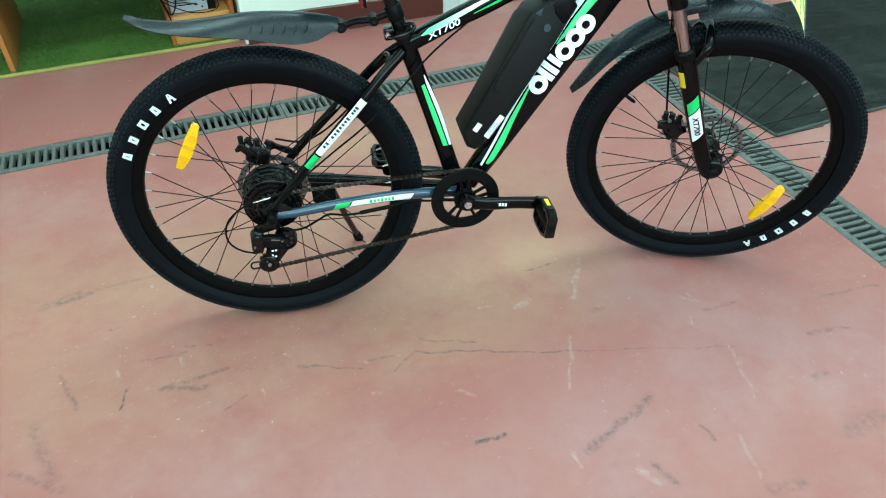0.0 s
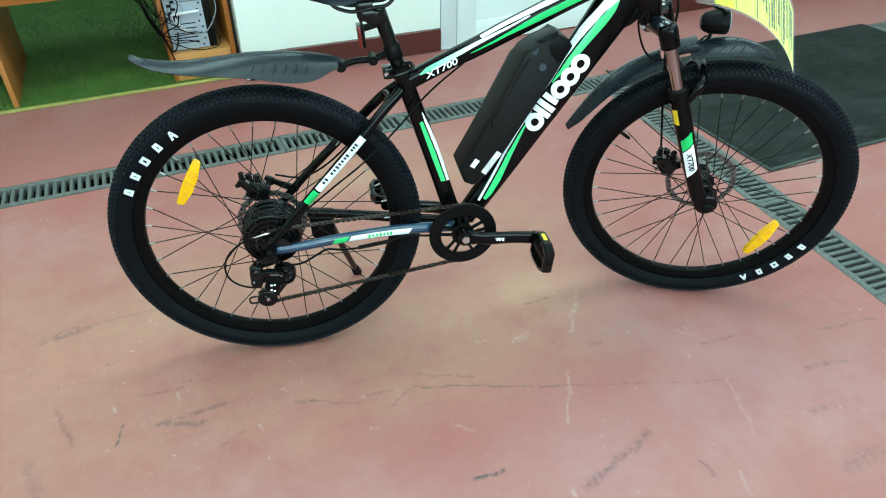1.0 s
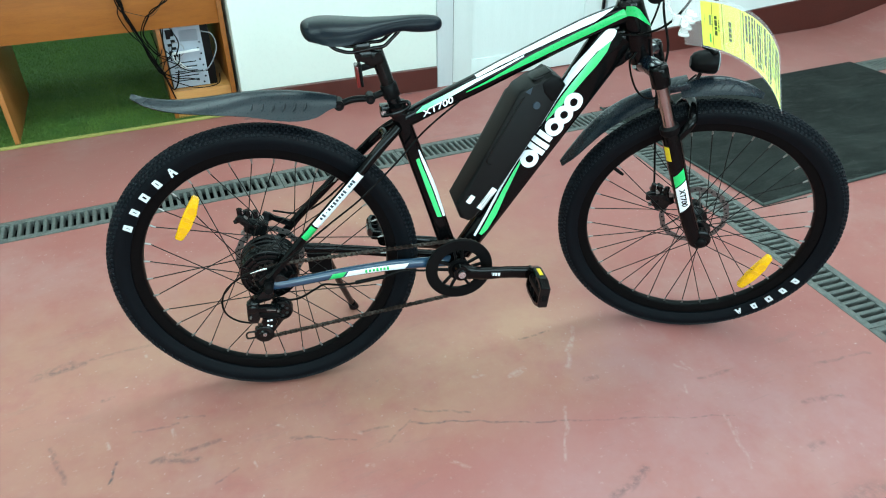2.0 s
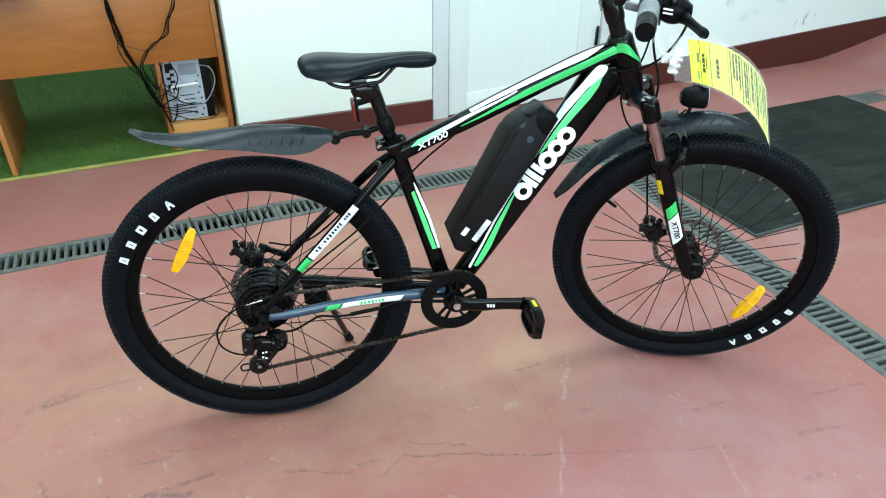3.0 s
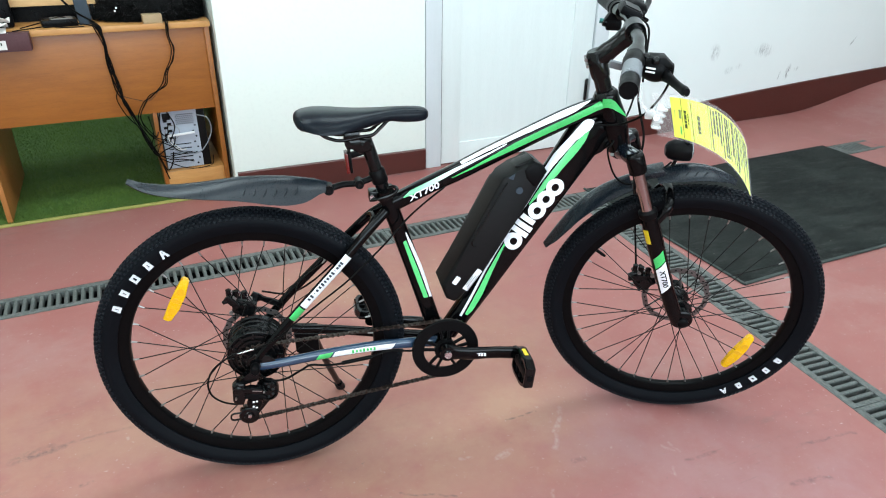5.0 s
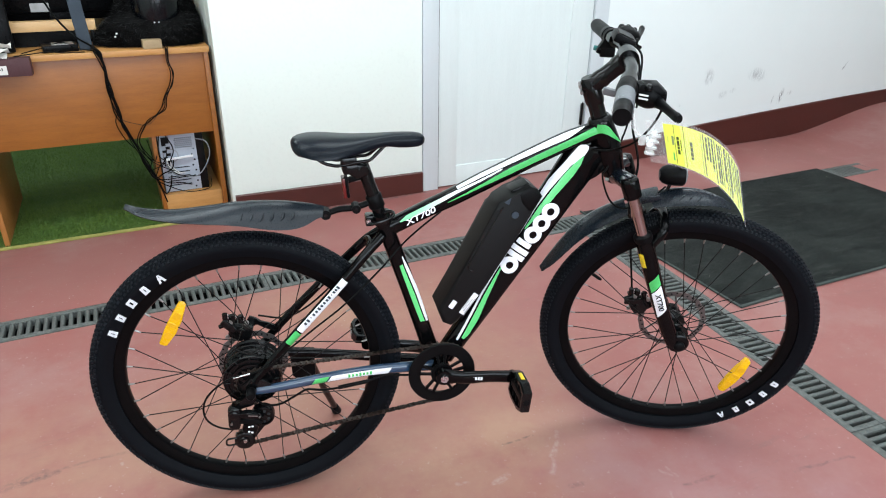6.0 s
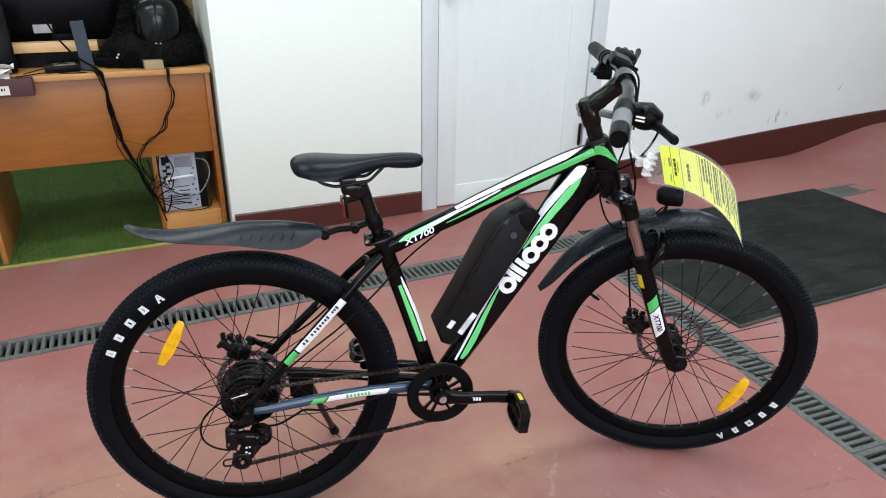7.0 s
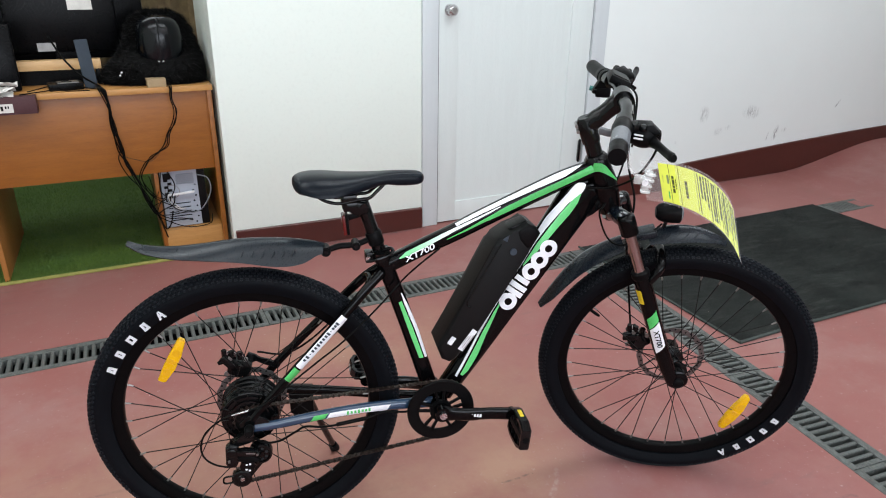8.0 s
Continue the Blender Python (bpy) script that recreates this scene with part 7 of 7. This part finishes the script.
RC = Vector((0.438, -0.052, 0.313))
bm = B()
lathe(bm, [(0.053, -0.004), (0.079, -0.004), (0.081, -0.002), (0.081, 0.001), (0.079, 0.003), (0.053, 0.003)], RC, 80)
lathe(bm, [(0.012, -0.006), (0.027, -0.006), (0.027, 0.003), (0.012, 0.003)], RC, 40)
chainring = part("chainring", bm, MATT_BLACK, bike, "black chain guard ring with five arms")
for k in range(5):
    a = radians(20 + 72 * k)
    bm = B()
    for e in (-1, 1):
        prism(bm, [(r * math.cos(a + e * f), r * math.sin(a + e * f)) for r, f in ((0.020, 0.46), (0.060, 0.245), (0.060, 0.135), (0.020, 0.16))], -0.004, 0.003, 0.001, 1)
    part("spider_arm", bm, MATT_BLACK, chainring, "", Matrix.Translation(RC))
part("toothed_ring", ring_gear(), DULL_STEEL, chainring, "", Matrix.Translation(RC + Vector((0, 0.006, 0))))


def crank(s, sx, sz):
    y0, y1 = (-0.066, -0.098) if s < 0 else (0.05, 0.09)
    a, b = Vector((0.438, y0 - 0.004 if s < 0 else y0, 0.3165)), Vector((sx, y1, sz))
    bm = B()
    tube(bm, smooth_path([a, a.lerp(b, 0.3) + Vector((0, s * 0.006, 0)), a.lerp(b, 0.7), b], 5), [0.0195] * 3 + [0.0172] * 5 + [0.0160] * 5 + [0.0165] * 3, 16, 0.5)
    rod(bm, a + Vector((0, -0.012, 0)), a + Vector((0, 0.016, 0)), 0.0185, 24)
    rod(bm, b + Vector((0, -0.008, 0)), b + Vector((0, 0.008, 0)), 0.0145, 20)
    arm = part("crank_arm", bm, BLACK_PAINT if s < 0 else SATIN_BLACK, bike, "black crank arm")
    part("crank_bolt", rod(B(), a + Vector((0, s * 0.012, 0)), a + Vector((0, s * 0.0175, 0)), 0.009, 14), STEEL, arm)
    # pedal
    ped = part("pedal", rod(B(), b, b + Vector((0, s * 0.108, 0)), 0.0075, 14), MATT_BLACK, bike, "black plastic pedal")
    h = pose(b.x, b.y + s * 0.060, b.z, 0, 96 if s < 0 else 12, 0)
    half_w = 0.029
    rim_pts = [(-0.027, -0.047), (-0.036, -0.026), (-0.036, 0.022), (-0.025, 0.047), (0.025, 0.047), (0.036, 0.022), (0.036, -0.026), (0.027, -0.047)]
    rows = []
    for x, y in rim_pts + rim_pts[:1]:
        rows.append([(x * q, s * y * q2, z) for q, q2, z in ((1, 1, -0.009), (1, 1, 0.009), (0.92, 0.95, 0.0115), (0.74, 0.84, 0.0115), (0.74, 0.84, -0.0115), (0.92, 0.95, -0.0115))])
    part("cage", loft(B(), rows, False), SATIN_BLACK, ped, "hexagonal pedal cage", h, smooth=False)
    for y in (-0.022, 0.0, 0.022):
        part("cage_rib", box(B(), (0, y, 0), (0.060, 0.005, 0.016), None, 0.0015, 1), MATT_BLACK, ped, "", h)
    part("barrel", box(B(), (0, 0, 0), (0.020, 0.084, 0.018), None, 0.006, 3), MATT_BLACK, ped, "", h)
    for e in (-1, 1):
        part("reflector", box(B(), (e * (half_w + 0.0076), s * -0.006, 0), (0.002, 0.026, 0.009), None, 0.0005, 1), YELLOW_FILM if s < 0 else DULL_STEEL, ped, "small pedal reflector", h)
    return arm


right = crank(-1, 0.600, 0.311)
crank(1, 0.274, 0.330)
bm = B()
for k in range(6):
    box(bm, (-0.0165 + 0.0066 * k, 0, 0), (0.0048, 0.0012, 0.008), None)
d3 = Vector((0.162, -0.03, -0.008)).normalized()
part("lettering", bm, WHITE_FILM, right, "small white marks in place of lettering", Matrix.Translation((0.508, -0.0945, 0.3155)) @ d3.to_track_quat("X", "Z").to_matrix().to_4x4(), smooth=False)


# chain: roller and plate links along its loop
def chain_points():
    hub = Vector((0, -0.053, RW))
    low, up = Vector((-0.030, -0.060, 0.204)), Vector((0.012, -0.058, 0.262))
    pts = []
    for k in range(15):                                            # round the front of the ring
        a = radians(97 - 186 * k / 14)
        pts.append(RC + Vector((0.0765 * math.cos(a), 0.006, 0.0765 * math.sin(a))))
    for k in range(7):                                             # round the lower pulley
        a = radians(-88 - 190 * k / 6)
        pts.append(low + Vector((0.020 * math.cos(a), 0, 0.020 * math.sin(a))))
    for k in range(5):                                             # round the upper pulley
        a = radians(-40 + 130 * k / 4)
        pts.append(up + Vector((0.018 * math.cos(a), 0, 0.018 * math.sin(a))))
    for k in range(9):                                             # round the sprocket
        a = radians(235 - 145 * k / 8)
        pts.append(hub + Vector((0.034 * math.cos(a), 0, 0.034 * math.sin(a))))
    return pts + pts[:1]


pts = chain_points()
seg_len = [(b - a).length for a, b in zip(pts, pts[1:])]
total = sum(seg_len)
count = 2 * round(total / 0.0127 / 2)
bm = B()


def along(dist):
    dist %= total
    for a, b, ln in zip(pts, pts[1:], seg_len):
        if dist <= ln:
            return a.lerp(b, dist / ln)
        dist -= ln
    return pts[0]


for k in range(count):
    a, b = along(total * k / count), along(total * (k + 1) / count)
    d4 = (b - a).normalized()
    rot = d4.to_track_quat("X", "Y").to_matrix().to_4x4()
    w = 0.0034 if k % 2 else 0.0022
    for s in (-1, 1):
        box(bm, (a + b) / 2 + Vector((0, s * w, 0)), (0.0150, 0.0011, 0.0072), rot)
    rod(bm, a + Vector((0, -0.0042, 0)), a + Vector((0, 0.0042, 0)), 0.0036, 8)
part("chain", bm, CHAIN_STEEL, bike, "brown oiled roller chain", smooth=False)

dr = part("rear_derailleur", prism(B(), [(-0.0526, 0.3128), (-0.043, 0.3215), (-0.026, 0.3165), (-0.0236, 0.2951), (-0.026, 0.279), (-0.0335, 0.2605), (-0.0505, 0.2615), (-0.0554, 0.272)], -0.108, -0.084, 0.006, 3), SATIN_BLACK, bike, "black rear derailleur with its chain cage")
part("hanger", prism(B(), [(-0.0445, 0.3155), (-0.0195, 0.3305), (-0.010, 0.345), (0.010, 0.345), (0.0085, 0.327), (0.0, 0.3145), (-0.0263, 0.3085)], -0.098, -0.076, 0.003, 2), SATIN_BLACK, dr)
part("pivot_boss", tube(B(), [(-0.040, -0.113, 0.303), (-0.040, -0.111, 0.303), (-0.040, -0.082, 0.303)], [0.007, 0.0105, 0.0105], 18), SATIN_BLACK, dr)
for k, (dz, mtl) in enumerate(((0.0, SATIN_BLACK), (-0.017, MATT_BLACK))):
    part("link_plate", prism(B(), [(-0.030, 0.3065 + dz), (-0.010, 0.3075 + dz), (0.0112, 0.3012 + dz), (0.020, 0.2905 + dz), (0.0165, 0.2865 + dz), (-0.006, 0.2935 + dz), (-0.0293, 0.2945 + dz)], -0.112 + 0.003 * k, -0.096, 0.003, 2), mtl, dr)
part("body_plate", prism(B(), [(-0.0215, 0.2760), (0.0058, 0.2745), (0.0085, 0.262), (0.003, 0.2497), (-0.0235, 0.2510), (-0.027, 0.264)], -0.1105, -0.096, 0.003, 2), BLACK_PAINT, dr, "glossy black cover plate")
part("print_line", box(B(), (0.0, -0.1125, 0.2985), (0.020, 0.0008, 0.0026), pose(0, 0, 0, 0, 10, 0)), DULL_STEEL, dr, "small illegible grey print", smooth=False)
part("upper_pulley_cover", lathe(B(), [(0.0006, -0.090), (0.008, -0.090), (0.009, -0.087), (0.019, -0.087), (0.0205, -0.090), (0.0245, -0.089), (0.0258, -0.085), (0.0258, -0.070), (0.0006, -0.068)], (0.0185, 0, 0.2760), 36, False), SATIN_BLACK, dr)
# ring of dark discs painted as shaded openings in the cover
for k in range(7):
    a = radians(20 + 360 * k / 7)
    part("cover_shade_disc", rod(B(), (0.0185 + 0.014 * math.cos(a), -0.0876, 0.276 + 0.014 * math.sin(a)), (0.0185 + 0.014 * math.cos(a), -0.0862, 0.276 + 0.014 * math.sin(a)), 0.0034, 10), RECESS_DARK, dr, "dark disc painted as a shaded round opening")
for y in (-0.070, -0.050):
    part("cage_plate", prism(B(), [(-0.046, 0.196), (-0.038, 0.182), (-0.018, 0.184), (-0.010, 0.203), (0.030, 0.252), (0.028, 0.278), (0.004, 0.284), (-0.012, 0.264), (-0.022, 0.226), (-0.044, 0.214)], y - 0.0012, y + 0.0012), SATIN_BLACK, dr)
for q in ((-0.030, 0.204), (0.012, 0.262)):
    part("jockey_wheel", cog_mesh(B(), 0.0175, 0, 11, 0.006, 0.004), MATT_BLACK, dr, "", Matrix.Translation((q[0], -0.060, q[1])))
part("lower_pulley_cover", lathe(B(), [(0.0006, -0.080), (0.010, -0.080), (0.0115, -0.077), (0.0195, -0.077), (0.0225, -0.075), (0.0225, -0.070), (0.0006, -0.069)], (-0.0295, 0, 0.2055), 32, False), SATIN_BLACK, dr)
part("pulley_bolt", rod(B(), (-0.0275, -0.083, 0.2085), (-0.0275, -0.079, 0.2085), 0.0042, 12), STEEL, dr)
part("cage_loop", tube(B(), smooth_path([(-0.046, -0.075, 0.216), (-0.0665, -0.075, 0.2145), (-0.0680, -0.075, 0.199), (-0.046, -0.075, 0.199)], 4), 0.0022, 8), SATIN_BLACK, dr)
for q in ((-0.0110, 0.2695), (-0.0040, 0.2700), (-0.0125, 0.2570), (-0.0060, 0.2535)):
    part("screw", box(B(), (q[0], -0.1112, q[1]), (0.0048, 0.002, 0.0048), None, 0.001, 1), WHITE_FILM, dr, "small pale screw head")
for q in ((-0.047, 0.283), (0.014, 0.2935)):
    part("screw", rod(B(), (q[0], -0.1135, q[1]), (q[0], -0.108, q[1]), 0.0024, 10), DULL_STEEL, dr)

# --- stand
stand = part("kickstand", tube(B(), [(0.118, 0.074, 0.335), (0.128, 0.095, 0.300), (0.158, 0.170, 0.155), (0.188, 0.250, 0.022)], [0.011, 0.0095, 0.0085, 0.0085], 14), SATIN_BLACK, bike, "black kickstand leg")
part("stand_bracket", prism(B(), [(0.082, 0.346), (0.142, 0.338), (0.1415, 0.264), (0.126, 0.246), (0.112, 0.246), (0.0845, 0.270)], 0.068, 0.088, 0.004, 2), MATT_BLACK, stand)
part("rubber_foot", tube(B(), [(0.184, 0.240, 0.038), (0.190, 0.256, 0.012), (0.192, 0.262, 0.002)], [0.0115, 0.0135, 0.0125], 14), TYRE_RUBBER, stand)

# --- head lamp
lp = Vector((0.982, 0, 0.776))
bm = B()
lathe(bm, [(0.012, -0.026), (0.019, -0.020), (0.0235, -0.008), (0.0255, 0.012), (0.026, 0.026), (0.024, 0.029)], (0, 0, 0), 28, False)
lm = Matrix.Translation(lp) @ pose(0, 0, 0, 0, 0, -90) @ pose(0, 0, 0, 4, 0, 0)
head_lamp = part("head_lamp", bm, MATT_BLACK, bike, "small black bicycle head lamp", STEER @ lm)
part("lens", lathe(B(), [(0.022, 0.0285), (0.020, 0.032), (0.012, 0.035), (0.0008, 0.036)], (0, 0, 0), 28, False), LENS, head_lamp, "clear ribbed lens")
part("hood", tube(B(), [(-0.02, 0.0, 0.0255), (0.0, 0.012, 0.0265), (0.02, 0.02, 0.0255)], 0.004, 8), MATT_BLACK, head_lamp)
bm = B()
tube(bm, smooth_path([on_axis(0.708, 0.05, 0.0), (0.950, 0, 0.722), (0.976, 0, 0.732), (0.984, 0, 0.756)], 4), 0.0042, 10)
part("lamp_bracket", bm, SATIN_BLACK, bike, "black bent lamp bracket", STEER)

# ---------------------------------------------------------------- sale tag on the handlebar
BIKE_M = pose(0, 0, 0, -1.99, 0, 0) @ STEER
tag = thing("price_tag", BIKE_M, "fluorescent yellow sale card in a clear sleeve hanging from the handlebar", "price tag")
TY = -0.30
T0, T1 = Vector((0.865, TY, 1.005)), Vector((0.8880, TY, 0.9285))
E0, E1 = Vector((1.030, TY, 0.920)), Vector((1.0655, TY, 0.810))


def tag_at(s, w, lift=0.0):
    """s along the card, w across it; it bows outwards and droops."""
    a = T0.lerp(T1, w)
    b = E0.lerp(E1, w)
    bow = 4 * s * (1 - s)
    nrm = Vector((0.42, -0.12, 0.85)).normalized()
    return a.lerp(b, s) + nrm * (0.032 * bow + lift) + Vector((0, -0.01 * bow, 0))


def tag_sheet(s0, s1, w0, w1, lift, ns=20, nw=4):
    return sheet(B(), [[tag_at(s0 + (s1 - s0) * i / ns, w0 + (w1 - w0) * j / nw, lift) for j in range(nw + 1)] for i in range(ns + 1)])


part("card", tag_sheet(0.07, 0.97, 0.03, 0.95, 0.0), TAG_YELLOW, tag)
part("sleeve", tag_sheet(-0.06, 1.0, -0.02, 1.02, 0.0016), CLEAR, tag, "clear plastic sleeve")
rng = random.Random(8)
for s in (0.145, 0.225, 0.385):
    part("rule_line", tag_sheet(s, s + 0.004, 0.04, 0.94, 0.0007, 1, 8), TAG_INK, tag, "thin dark rule across the card")
bm = B()


def print_row(s, w, end, high, short, long):
    """One row of illegible print: bars of uneven length across the card."""
    while w < end:
        ln = min(rng.uniform(short, long), end - w + 0.02)
        sheet(bm, [[tag_at(s + ds, w + ln * j / 3, 0.0007) for j in range(4)] for ds in (0.0, high)])
        w += ln + 0.016


print_row(0.162, 0.30, 0.70, 0.020, 0.05, 0.12)
print_row(0.190, 0.36, 0.58, 0.010, 0.03, 0.07)
print_row(0.275, 0.34, 0.70, 0.024, 0.06, 0.12)
s = 0.405
while s < 0.93:
    start = rng.choice((0.07, 0.07, 0.10))
    print_row(s, start, rng.choice((0.55, 0.70, 0.85, 0.91)), rng.choice((0.011, 0.013, 0.020)), 0.06, 0.25)
    s += rng.choice((0.022, 0.026, 0.032))
part("print_line", bm, TAG_INK, tag, "dark illegible print lines")
part("stamp", tag_sheet(0.090, 0.140, 0.30, 0.50, 0.0007, 3, 3), STAMP_GREEN, tag, "small grey-green printed square")
part("stamp", tag_sheet(0.100, 0.132, 0.68, 0.86, 0.0007, 3, 3), GREEN_FILM, tag, "small green printed mark")
bm = B()
box(bm, (0.868, TY, 0.966), (0.014, 0.014, 0.046), pose(0, 0, 0, 0, 6, 0), 0.005)
box(bm, (0.852, TY, 0.970), (0.014, 0.012, 0.018), None, 0.004)
for k in range(4):
    box(bm, (0.867 + 0.002 * k, TY - 0.006, 0.949 + 0.011 * k), (0.018, 0.012, 0.006), pose(0, 0, 0, 0, 6, 0), 0.002, 1)
part("clip", bm, CLEAR_CLIP, tag, "clear plastic badge clip")
part("clip_button", rod(B(), (0.864, TY - 0.012, 0.968), (0.864, TY + 0.012, 0.968), 0.006, 16), WHITE_PLASTIC, tag)
part("strap", tube(B(), smooth_path([(0.852, TY, 0.972), (0.836, TY + 0.004, 0.988), (0.822, TY + 0.01, 1.006), (0.806, TY + 0.012, 1.003), (0.795, TY + 0.01, 1.018), (0.806, TY + 0.008, 1.044), (0.826, TY + 0.006, 1.028), (0.836, TY + 0.002, 0.99)], 5), 0.0030, 8), CLEAR, tag, "clear plastic strap")
